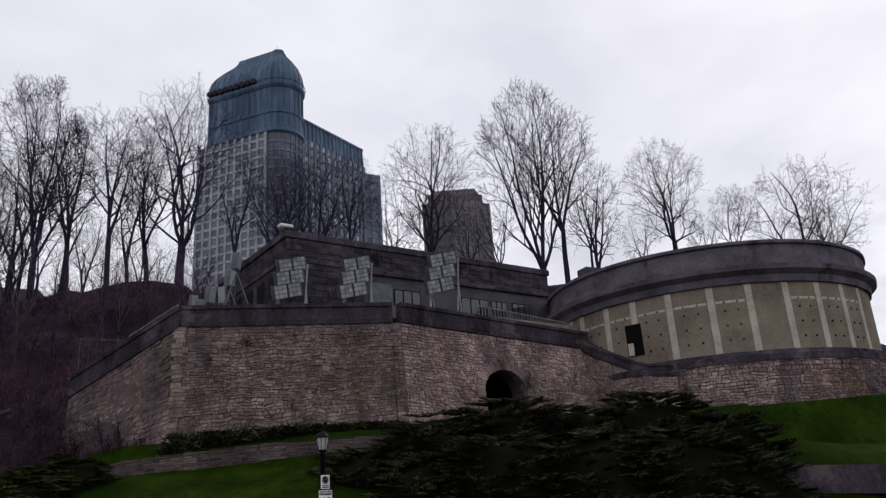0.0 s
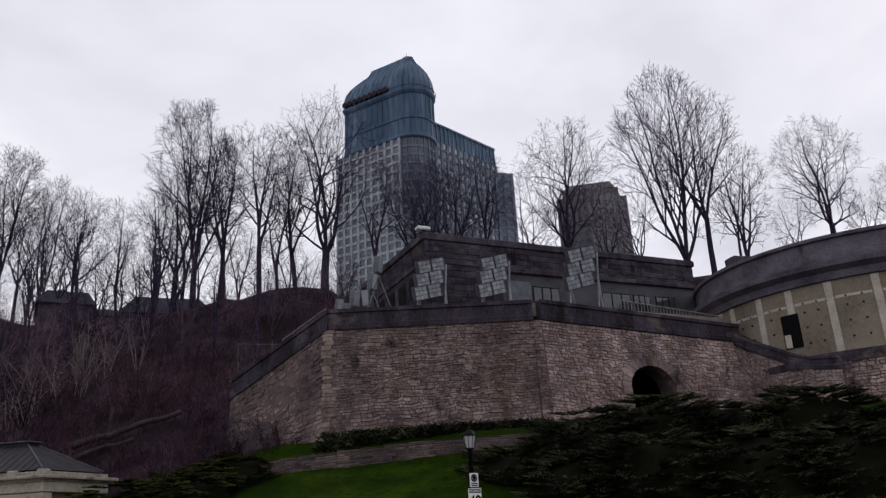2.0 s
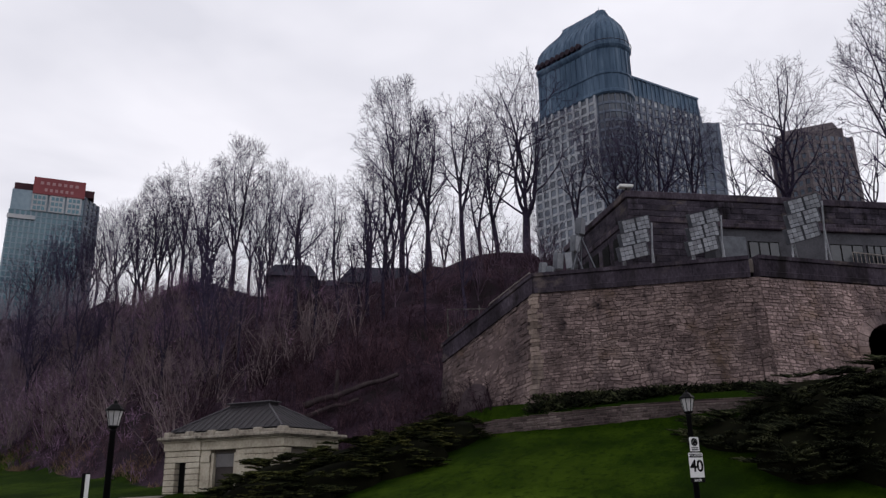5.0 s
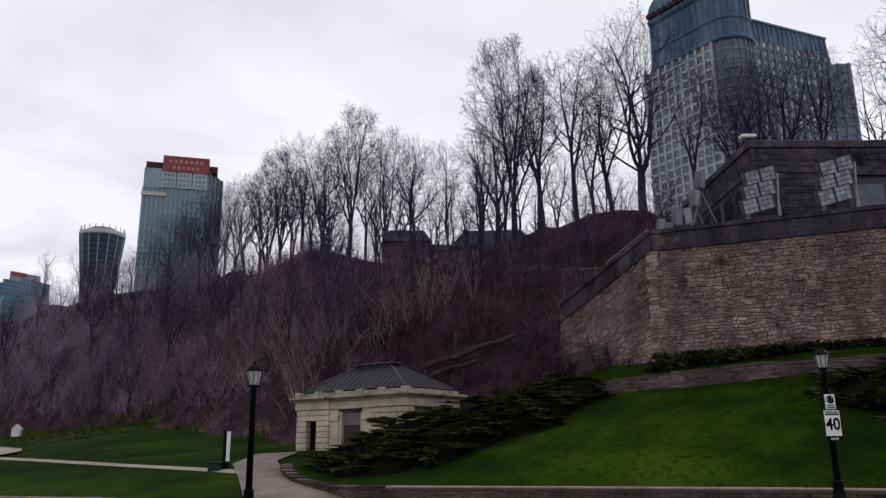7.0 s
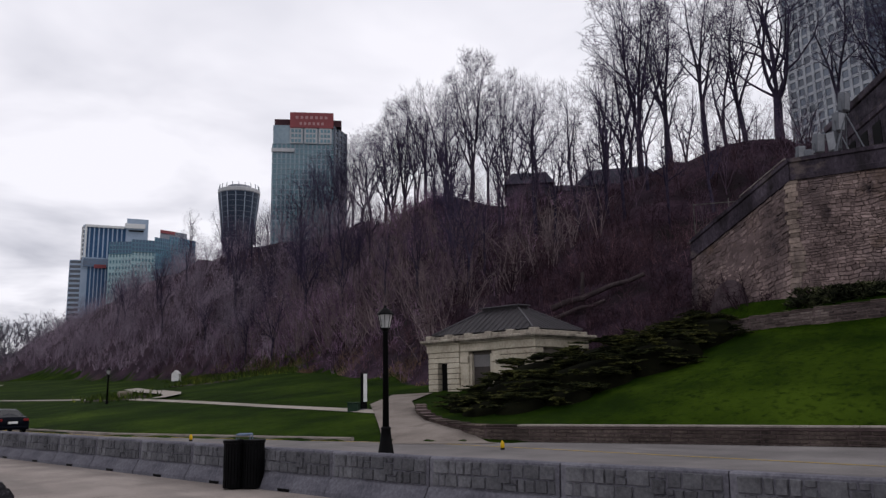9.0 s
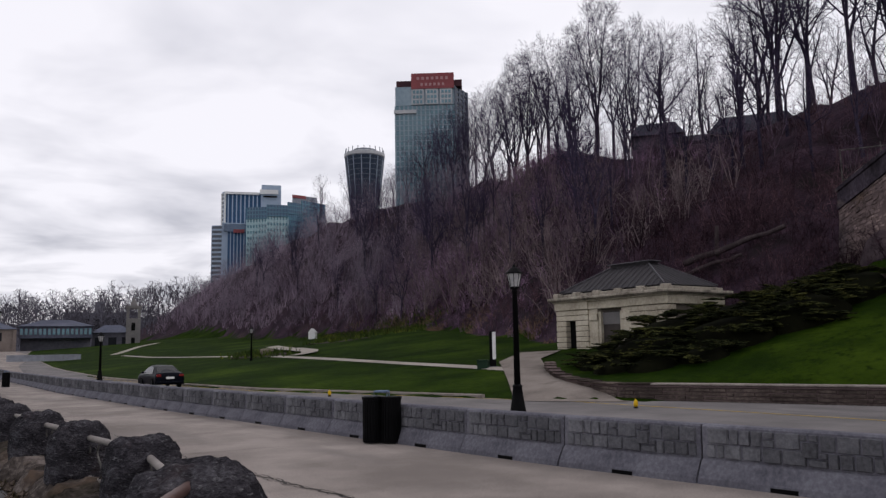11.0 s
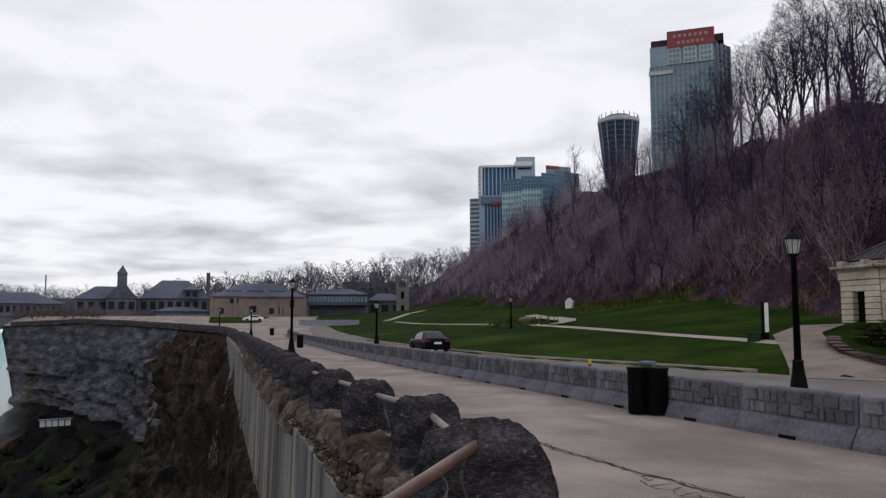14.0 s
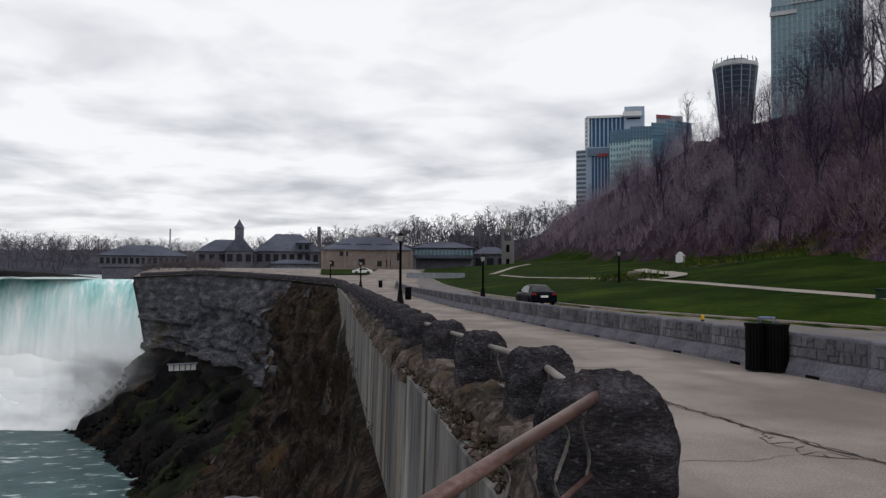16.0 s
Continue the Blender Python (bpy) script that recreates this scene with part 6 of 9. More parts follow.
def block(owner, az0, az1, d, z0, z1, wall, ridge=0.0, deep=16, roof=None, cols=0, rows=1, pane=None):
    """A block facing the lookout with an optional hipped roof and windows."""
    a, b = Vector((*plan(az0, d), 0)), Vector((*plan(az1, d), 0))
    dv = (b - a).normalized()
    mm = Matrix.Translation(a) @ Matrix.Rotation(math.atan2(dv.y, dv.x), 4, "Z")
    L = (b - a).length
    w = part("wall", Mesh().box(0, L, 0, deep, z0, z1, mm), wall, owner)
    if ridge:
        e = 0.6
        q = [(-e, -e, z1), (L + e, -e, z1), (L + e, deep + e, z1), (-e, deep + e, z1), (min(deep / 2, L * .3), deep / 2, z1 + ridge), (L - min(deep / 2, L * .3), deep / 2, z1 + ridge)]
        part("roof", Mesh().add([mm @ Vector(v) for v in q], [(0, 1, 5, 4), (1, 2, 5), (2, 3, 4, 5), (3, 0, 4), (3, 2, 1, 0)]), roof or slate, owner)
    for i in range(cols):
        for j in range(rows):
            hh = (z1 - z0) / rows
            x0, x1 = (i + 0.2) * L / cols, (i + 0.8) * L / cols
            part("window", Mesh().box(x0, x1, -0.12, 0.05, z0 + hh * (j + 0.3), z0 + hh * (j + 0.8), mm), pane or darkpane, w)
    return mm, L


tr = thing("visitor_centre", "long grey stone visitor building with slate roofs and a cupola", "building")
block(tr, -8.9, -4.9, 262, 0, 9.4, greyst, 4.2, 18, None, 6, 2)
mm, L = block(tr, -7.0, -5.1, 259, 0, 9.5, greyst, 0, 12, None, 3, 2)
part("gable", Mesh().add([mm @ Vector(v) for v in ((-0.4, -0.3, 9.5), (L + .4, -0.3, 9.5), (L / 2, -0.3, 15), (-0.4, 10, 9.5), (L + .4, 10, 9.5), (L / 2, 10, 15))], [(0, 1, 2), (5, 4, 3), (0, 2, 5, 3), (1, 4, 5, 2), (0, 3, 4, 1)]), slate, tr)
cx = mm @ Vector((L / 2, 4, 0))
cup = part("cupola", Mesh().box(-1.3, 1.3, -1.3, 1.3, 12.5, 17.2, pose(cx.x, cx.y, 0)), greyst, tr, "square stone cupola with a pointed cap")
part("cupola_cap", Mesh().lathe([(2.2, 17.2), (1.3, 18.3), (0.05, 20.0)], 4, pose(cx.x, cx.y, 0, 0, 0, 45)), slate, cup)
part("arched_window", Mesh().lathe([(1.9, -0.1), (1.9, 0.1)], 16, mm @ pose(L / 2, -0.35, 9.4, 90, 0, 0), 0, 180), dkglass, tr)
block(tr, -4.9, -0.4, 266, 0, 9.8, greyst, 6.2, 18, None, 8, 2)
block(tr, -3.9, -0.5, 258, 0, 5.6, greyst, 1.4, 8, None, 9, 1, tealglass)
block(tr, -2.0, -1.1, 264, 9.6, 12.6, slate, 1.2, 8, None, 2, 1)
part("chimney", Mesh().box(-0.6, 0.6, -0.6, 0.6, 8, 18.6, pose(*polar(-0.45, 272))), greyst, tr)
block(tr, -15.2, -9.6, 300, 4.4, 8.6, greyst, 4.0, 18, None, 15, 1)
block(tr, -15.0, -9.8, 300.4, 0, 4.4, greyst, 0, 16)
tb = thing("stone_hall", "tan stone hall with a hipped slate roof", "building")
mm, L = block(tb, -0.25, 6.25, 232, 2.5, 9.5, tan, 4.2, 20)
for fx, fw, z0_, z1_ in ((0.2, 0.09, 7.6, 8.9), (0.41, 0.07, 5.0, 6.8), (0.62, 0.05, 4.6, 6.2), (0.72, 0.05, 4.4, 6.6), (0.84, 0.05, 6.4, 8.6), (0.1, 0.04, 4.6, 6.2)):
    part("window", Mesh().box(L * fx, L * (fx + fw), -0.12, 0.05, z0_, z1_, mm), darkpane, tb)
for fx in (0.0, 0.245, 0.49, 0.735, 0.99):
    part("stone_pier", Mesh().box(L * fx - 0.1, L * fx + 0.7, -0.35, 0.05, 2.5, 9.4, mm), tan, tb)
for k in range(3):
    p = polar(1.3 + 1.5 * k, 236)
    part("dormer", Mesh().box(-2.2, 2.2, -1, 3, 10.0, 11.4, pose(p.x, p.y, 0, 0, 0, -3)), slate, tb)
gb = thing("glazed_wing", "dark glazed wing with a slate roof beside the road", "building")
block(gb, 6.5, 10.8, 236, 7.2, 10.4, slate, 2.0, 16, None, 16, 1, tealglass)
block(gb, 6.6, 10.7, 239, 2, 7.3, greyst, 0, 10)
block(gb, 10.8, 13.3, 244, 2, 8.8, greyst, 2.4, 14, None, 3, 1)
bt = thing("bell_tower", "slim grey stone tower with an open stone top", "tower")
p = polar(13.33, 240)
greyst2 = surf("pale_grey_stone", ((0.12, 0.115, 0.115), (0.2, 0.19, 0.185)), 0.2, 2, 0.85, 0.2)
part("shaft", Mesh().box(-1.9, 1.9, -1.9, 1.9, 0, 12.6, pose(p.x, p.y, 0, 0, 0, -13), 0.1), greyst2, bt)
for sx in (-1.5, 1.5):
    for sy in (-1.5, 1.5):
        part("corner_post", Mesh().box(sx - 0.4, sx + 0.4, sy - 0.4, sy + 0.4, 12.6, 15.6, pose(p.x, p.y, 0, 0, 0, -13)), greyst2, bt)
part("cap", Mesh().box(-2.1, 2.1, -2.1, 2.1, 15.4, 16.2, pose(p.x, p.y, 0, 0, 0, -13)), greyst2, bt)
part("spirelet", Mesh().lathe([(1.5, 16.2), (0.9, 17.4), (0.1, 18.6)], 4, pose(p.x, p.y, 0, 0, 0, 32)), greyst2, bt)
for zz in (5.0, 9.2):
    part("slit_window", Mesh().box(-0.5, 0.5, -2.0, -1.85, zz, zz + 2.2, pose(p.x, p.y, 0, 0, 0, -13)), M["black"], bt)
hb = thing("hilltop_block", "flat-roofed pale building among the far trees", "building")
block(hb, 9.0, 13.6, 420, 8, 23.5, greyst, 0, 20, None, 8, 1)
part("stack", Mesh().box(-2, 2, -2, 2, 22, 29, pose(*polar(11.2, 425))), greyst, hb)
mst = tagged(part("mast", Mesh().tube([polar(-10.7, 640, -5), polar(-10.7, 640, 37)], 0.55, 6), taupe), "thin dark mast on the far shore", "mast")
part("mansard_cap", Mesh().lathe([(13, 115), (11, 118), (0.1, 119)], 4, pose(polar(89.2, 284).x, polar(89.2, 284).y, 0, 0, 0, 45 - 89)), brown, t2)
# parapet posts along the far rim
m, rng = Mesh(), random.Random(14)
y = 80.0
while y < 280:
    x = rim_x(y) + 0.8
    s_ = rng.uniform(0.38, 0.5)
    m.lathe([(s_, 0.0), (s_ * 1.1, 0.5), (s_ * 0.95, 1.05), (s_ * 0.5, 1.25), (0.02, 1.3)], 8, pose(x, y, land(x, y) - 0.15))
    y += 2.4 if y < 130 else 1.6
tagged(part("far_parapet", m, M["rock"], smooth=True), "row of dark stone pillars along the far rim", "parapet", kind="stuff")

# ---------------------------------------------------------------- trees and shrubs
def tubes_mesh(name, segs, sides, material):
    """A mesh of many tapered straight pieces: rows of x0 y0 z0 x1 y1 z1 r0 r1."""
    s = np.asarray(segs, dtype=float)
    a, b, r0, r1 = s[:, :3], s[:, 3:6], s[:, 6], s[:, 7]
    d = b - a
    d /= np.maximum(np.linalg.norm(d, axis=1), 1e-9)[:, None]
    ref = np.where(np.abs(d[:, 2:3]) < 0.9, np.array([[0.0, 0, 1]]), np.array([[1.0, 0, 0]]))
    u = np.cross(d, ref)
    u /= np.linalg.norm(u, axis=1)[:, None]
    w = np.cross(d, u)
    n = len(s)
    verts = np.empty((n, 2 * sides, 3))
    for k in range(sides):
        c = 2 * math.pi * k / sides
        o = u * math.cos(c) + w * math.sin(c)
        verts[:, k] = a + o * r0[:, None]
        verts[:, sides + k] = b + o * r1[:, None]
    base = (np.arange(n) * 2 * sides)[:, None, None]
    f = np.array([[k, (k + 1) % sides, sides + (k + 1) % sides, sides + k] for k in range(sides)])[None]
    faces = (base + f).reshape(-1, 4)
    me = bpy.data.meshes.new(name)
    me.vertices.add(n * 2 * sides)
    me.vertices.foreach_set("co", verts.ravel())
    me.loops.add(faces.size)
    me.loops.foreach_set("vertex_index", faces.ravel().astype(np.int32))
    me.polygons.add(len(faces))
    me.polygons.foreach_set("loop_start", np.arange(0, faces.size, 4, dtype=np.int32))
    me.materials.append(material)
    me.update(calc_edges=True)
    me.validate()
    return me


def grow(seed, clear=0.3, fork=0.3, leaders=1, fan=15.0, spread=4.5, limbs=9, bough=6, spray=4, tips=2, angle=42.0, up=0.06, wander=0.12, girth=0.3):
    """Segments of a bare tree 20 high filling a rounded crown: leaders, limbs, boughs, sprays and twig tips: (trunk and limbs, branches and twigs)."""
    rs = np.random.RandomState(seed)
    thick, thin = [], []
    pieces, count, first = (9, 6, 4, 2, 1), (limbs, bough, spray, tips, 0), (0.1, 0.18, 0.15, 0.1)
    mid, half = 10 * (1 + clear), 10 * (1 - clear)
    lumps = rs.uniform(0, 6.28, 3)

    def reach(p, d):
        """How far from p along d the crown goes."""
        for k in range(1, 40):
            q = p + d * 0.45 * k
            w = (q[2] - mid) / half
            a = math.atan2(q[1], q[0])
            edge = 1 + 0.1 * math.sin(2 * a + lumps[0] + 2 * w) + 0.1 * math.sin(3 * a + lumps[1] - 3 * w)
            if w > 0 and (q[0] ** 2 + q[1] ** 2) / (spread * edge) ** 2 + w * w > 1 or w <= 0 and math.hypot(q[0], q[1]) > spread * edge * (1 + 0.45 * w):
                return 0.45 * k
        return 18.0

    def shoot(p, d, length, r, order):
        n = pieces[order]
        line = [(p, d, r)]
        for k in range(n):
            d = d + rs.uniform(-1, 1, 3) * wander * (0.8 if order == 0 else 1.3) + (0, 0, up)
            d /= np.linalg.norm(d)
            q = p + d * length / n
            r1 = max(r * (1 - (0.82 if order < 3 else 0.6) * (k + 1) / n), 0.008)
            (thick if r1 > 0.05 else thin).append((*p, *q, line[-1][2], r1))
            p = q
            line.append((p, d, r1))
        turn = rs.uniform(0, 6.28)
        for c in range(count[order]):
            f = first[order] + (0.97 - first[order]) * (c + rs.uniform(0.2, 0.9)) / count[order]
            k = min(int(f * n), n - 1)
            a, da, ra = line[k]
            at = a + (line[k + 1][0] - a) * (f * n - k)
            turn += 2.4 + rs.uniform(-0.5, 0.5)
            side = np.cross(da, (math.cos(turn), math.sin(turn), 0.3 * math.sin(3 * turn)))
            side /= max(np.linalg.norm(side), 1e-6)
            t = math.radians(angle * rs.uniform(0.75, 1.2))
            e = da * math.cos(t) + side * math.sin(t)
            room = reach(at, e)
            if order == 0:
                size = min(room, spread * 1.5) * rs.uniform(0.8, 1.02)
            else:
                size = min(length * (0.72 - 0.3 * f) * rs.uniform(0.8, 1.2), max(room, 0.5))
            shoot(at, e, max(size, 0.7 if order < 3 else 0.35), min(ra * 0.68, 0.02 + 0.017 * size ** 1.5) if order < 2 else max(ra * 0.6, 0.009), order + 1)

    p, d = np.zeros(3), np.array((0.0, 0.0, 1.0))
    n = max(int(20 * fork / 0.9), 1)
    for k in range(n):
        d = d + rs.uniform(-1, 1, 3) * (0.06, 0.06, 0)
        d /= np.linalg.norm(d)
        q = p + d * 20 * fork / n
        thick.append((*p, *q, girth * (1.25 if k == 0 else 1 - 0.25 * k / n), girth * (1 - 0.25 * (k + 1) / n)))
        p = q
    spin = rs.uniform(0, 6.28)
    for k in range(leaders):
        a = spin + 2.4 * k + rs.uniform(-0.4, 0.4)
        t = math.radians(fan * (k + 0.5) / leaders * rs.uniform(0.9, 1.2)) if leaders > 1 else 0.0
        e = np.array((math.sin(t) * math.cos(a), math.sin(t) * math.sin(a), math.cos(t)))
        at = p - d * rs.uniform(0, 0.12) * 20 * fork * (leaders > 1)
        shoot(at, e, reach(at, e) * rs.uniform(0.86, 0.98), girth * (0.75 if leaders == 1 else 0.95 / leaders ** 0.5), 0)
    return thick, thin


# bark of the far slope trees, with the distance haze in its colour
M["palebark"] = surf("hazed_purplish_bark", ((0.1, 0.08, 0.106), (0.175, 0.145, 0.18), (0.26, 0.22, 0.26)), 0.4, 4, 0.97, 0.0, spec=0.02, per_object=0.4)
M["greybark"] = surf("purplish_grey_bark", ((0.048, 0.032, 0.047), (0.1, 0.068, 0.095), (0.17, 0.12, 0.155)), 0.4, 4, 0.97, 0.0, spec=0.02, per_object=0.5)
KINDS = []
FINE = dict(bough=7, spray=4, tips=2)
OPEN = dict(bough=5, spray=4, tips=2)
LIGHT = dict(bough=4, spray=3, tips=1)
for seed, form in ((3, dict(clear=0.3, fork=0.26, leaders=5, fan=24, spread=3.9, limbs=8, angle=40, girth=0.34, **FINE)),
                   (8, dict(clear=0.4, fork=0.38, leaders=3, fan=26, spread=3.8, limbs=6, angle=44, **OPEN)),
                   (15, dict(clear=0.24, fork=0.26, leaders=5, fan=62, spread=6.4, limbs=6, angle=48, up=0.04, wander=0.24, girth=0.44, **OPEN)),
                   (21, dict(clear=0.2, fork=0.18, leaders=5, fan=30, spread=4.9, limbs=7, angle=34, up=0.08, girth=0.36, **OPEN)),
                   (34, dict(clear=0.34, fork=0.36, leaders=4, fan=44, spread=5.0, limbs=6, angle=46, wander=0.18, **OPEN)),
                   (55, dict(clear=0.4, fork=0.4, leaders=2, fan=20, spread=3.4, limbs=8, angle=44, girth=0.26, **OPEN)),
                   (71, dict(clear=0.14, fork=0.12, leaders=4, fan=50, spread=5.6, limbs=4, bough=4, spray=2, tips=0, angle=44, wander=0.2, girth=0.17)),
                   (83, dict(clear=0.1, fork=0.08, leaders=4, fan=40, spread=5.0, limbs=4, bough=3, spray=2, tips=0, angle=42, wander=0.16, girth=0.12)),
                   (91, dict(clear=0.36, fork=0.36, leaders=3, fan=28, spread=4.0, limbs=6, angle=44, **LIGHT)),
                   (97, dict(clear=0.26, fork=0.28, leaders=4, fan=50, spread=5.6, limbs=6, angle=46, wander=0.22, **LIGHT)),
                   (103, dict(clear=0.36, fork=0.36, leaders=2, fan=24, spread=4.2, limbs=8, angle=46, **LIGHT))):
    a, b = grow(seed, **form)
    top = max(s[5] for s in b)
    fit_h = 20.0 / top
    lean = [sum(s[c] for s in b) / sum(s[2] for s in b) for c in (0, 1)]
    a, b = [[(s[0] - lean[0] * s[2], s[1] - lean[1] * s[2], s[2], s[3] - lean[0] * s[5], s[4] - lean[1] * s[5], *s[5:]) for s in rows_] for rows_ in (a, b)]
    sc = lambda rows, w: [(*[c * fit_h for c in s[:6]], max(s[6] * fit_h, w), max(s[7] * fit_h, w * 0.7)) for s in rows]
    small = form["girth"] < 0.2 if "girth" in form else False
    KINDS.append((tubes_mesh("trunk", sc(a, 0.03), 4 if small else 5, M["greybark"] if small else M["bark"]), tubes_mesh("crown", sc(b, 0.024 if small else 0.0125), 3, M["greybark"] if small else M["twig"])))

# hazed copies of the small trees for the far slope
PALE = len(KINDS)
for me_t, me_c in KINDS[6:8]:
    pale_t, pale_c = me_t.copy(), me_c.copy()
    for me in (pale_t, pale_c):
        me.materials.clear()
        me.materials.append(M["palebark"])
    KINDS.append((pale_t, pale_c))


def bare_tree(x, y, z, h, kind, turn=0.0, wide=1.0, group="bare trees on the ridge", label="tall bare deciduous tree with grey bark and fine twigs"):
    ob = thing("bare_tree", label, "tree", None, group)
    s = h / 20.0
    wide = lerp(1.0, wide, 0.35)
    ob.matrix_world = pose(x, y, z - 0.3, 0, 0, turn) @ Matrix.Diagonal((s * wide, s * wide, s, 1))
    for name, me in zip(("trunk", "crown"), KINDS[kind]):
        c = new(name, me)
        c.parent = ob
    return ob


# the ridge's skyline trees: bearing, distance, height of the top, kind
SKYLINE = ((59.3, 112, 66.5, 0), (61.4, 104, 47.7, 5), (63.9, 108, 60.2, 1), (66.5, 104, 57.0, 4), (68.7, 100, 60.0, 2), (57.8, 118, 58.4, 8), (60.9, 116, 62.0, 1),
           (87.4, 92, 51.1, 2), (95.6, 90, 55.0, 3), (100.0, 86, 40.5, 1), (105.5, 98, 46.8, 2), (109.8, 106, 42.0, 4), (113.8, 108, 44.5, 2), (97.5, 92, 51.5, 8), (114.9, 112, 39.3, 1),
           (74.9, 98, 50.1, 4), (78.9, 97, 50.9, 2), (81.3, 98, 49.7, 1), (76.8, 97, 48.6, 2),
           (46.5, 128, 61.5, 0), (49.3, 126, 56.3, 3), (51.7, 112, 49.1, 4), (43.1, 136, 58.5, 4), (41.6, 142, 58.8, 0), (56.7, 116, 52.2, 1), (54.2, 118, 50.4, 5), (65.3, 114, 56.0, 5),
           (39.1, 160, 59.5, 4), (36.8, 172, 59.6, 2), (40.6, 150, 58.1, 3), (58.2, 118, 56.1, 5), (44.4, 148, 62.0, 1), (38.0, 170, 60.1, 4), (35.4, 185, 60.7, 3), (33.9, 196, 59.1, 2))
for i, (az, dd_, top, kind) in enumerate(SKYLINE):
    p = polar(az, dd_)
    z = land(p.x, p.y)
    bare_tree(p.x, p.y, z, top - z, kind, 47 * i, 0.8 if top - z > 34 else 1.0)
# lower trees standing among them: bearing, distance, height, kind
AMONG = ((62.4, 116, 18, 5), (66, 112, 17, 5), (58, 119, 16, 4), (70.2, 108, 14, 1), (67.2, 118, 16, 5),
         (90.2, 104, 15, 4), (103.0, 104, 12, 1), (99.4, 95, 13, 1), (107.6, 108, 12, 4), (84.6, 98, 17, 1), (72.6, 98, 20, 4), (92.4, 98, 15, 5), (111.8, 110, 10, 4),
         (45.0, 135, 20, 5), (47.8, 125, 20, 1), (53.4, 121, 15, 1), (50.4, 122, 17, 5), (55.4, 118, 15, 4), (42.4, 140, 20, 5), (40.0, 152, 19, 5), (37.6, 165, 20, 1),
         (28.3, 236, 14, 3), (29.4, 228, 14, 4), (30.4, 222, 15, 2), (27.2, 244, 12, 4), (31.4, 214, 16, 2), (32.4, 206, 17, 4), (33.4, 196, 18, 1), (34.6, 186, 19, 5), (36.2, 176, 19, 4),
         (26.0, 250, 20, 5), (29.3, 150, 20, 2), (28.2, 232, 18, 4), (24.8, 270, 11, 4), (22.5, 300, 11, 1), (48.6, 128, 18, 4))
for i, (az, dd_, h, kind) in enumerate(AMONG):
    p = polar(az, dd_)
    bare_tree(p.x, p.y, land(p.x, p.y), h, 8 + (kind + i) % 3, 71 * i + 20)
# trees standing lower on the slope
SLOPE = ((51.3, 96, 21, 3, 0.9), (38.9, 118, 13, 2, 1.1), (31.9, 112, 11.5, 2, 1.2), (30.0, 128, 10, 4, 1.3), (34.5, 122, 14, 3, 1.0), (27.3, 150, 12, 1, 1.2), (24.4, 185, 13, 2, 1.2), (36.8, 106, 12, 0, 1.2),
         (42.4, 88, 12, 1, 1.2), (46.2, 80, 13, 2, 1.1), (54.6, 84, 14, 0, 1.0), (57.8, 82, 14, 1, 1.0), (61, 78, 12, 2, 1.0), (48.6, 98, 14, 5, 1.0), (21.5, 230, 14, 2, 1.2), (64, 80, 13, 4, 1.0))
for i, (az, dd_, h, kind, wide) in enumerate(SLOPE):
    p = polar(az, dd_)
    bare_tree(p.x, p.y, land(p.x, p.y), h, 8 + (kind + i) % 3, 71 * i, wide, "bare trees on the slope", "bare tree with many thin branches on the brushy slope")


# taller dark trees rising out of the brush
rng = random.Random(808)
for k in range(44):
    y = rng.uniform(44, 125) if k < 30 else rng.uniform(120, 230)
    f, r = table(y, FOOT_Y, FOOT_X), table(y, RIDGE_Y, RIDGE_X)
    x = lerp(f, r, rng.uniform(0.15, 0.95))
    bare_tree(x, y, land(x, y), rng.uniform(9, 17), rng.choice((8, 9, 10)), rng.uniform(0, 360), rng.uniform(0.9, 1.4), "bare trees on the slope", "bare tree with dark spreading limbs on the brushy slope")


# small bare trees all over the escarpment and along its crest
rng = random.Random(303)
made = 0
while made < 250:
    y = rng.uniform(30, 135) if rng.random() < 0.5 else rng.uniform(110, 300)
    f, r = table(y, FOOT_Y, FOOT_X), table(y, RIDGE_Y, RIDGE_X)
    u = rng.uniform(0.06, 1.02) if made < 150 else rng.uniform(0.9, 1.08)
    x = lerp(f, r, u)
    if (x < 60 and y < 43) or (x < 47 and y < 60):
        continue
    h = rng.uniform(5.5, 11) * (1.25 if y > 110 else 1.0) * (0.8 if u > 0.9 and y < 110 else 1.0)
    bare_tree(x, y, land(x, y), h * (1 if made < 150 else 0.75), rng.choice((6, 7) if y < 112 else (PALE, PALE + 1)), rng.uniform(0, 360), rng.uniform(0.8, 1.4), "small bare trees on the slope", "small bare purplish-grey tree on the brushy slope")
    made += 1


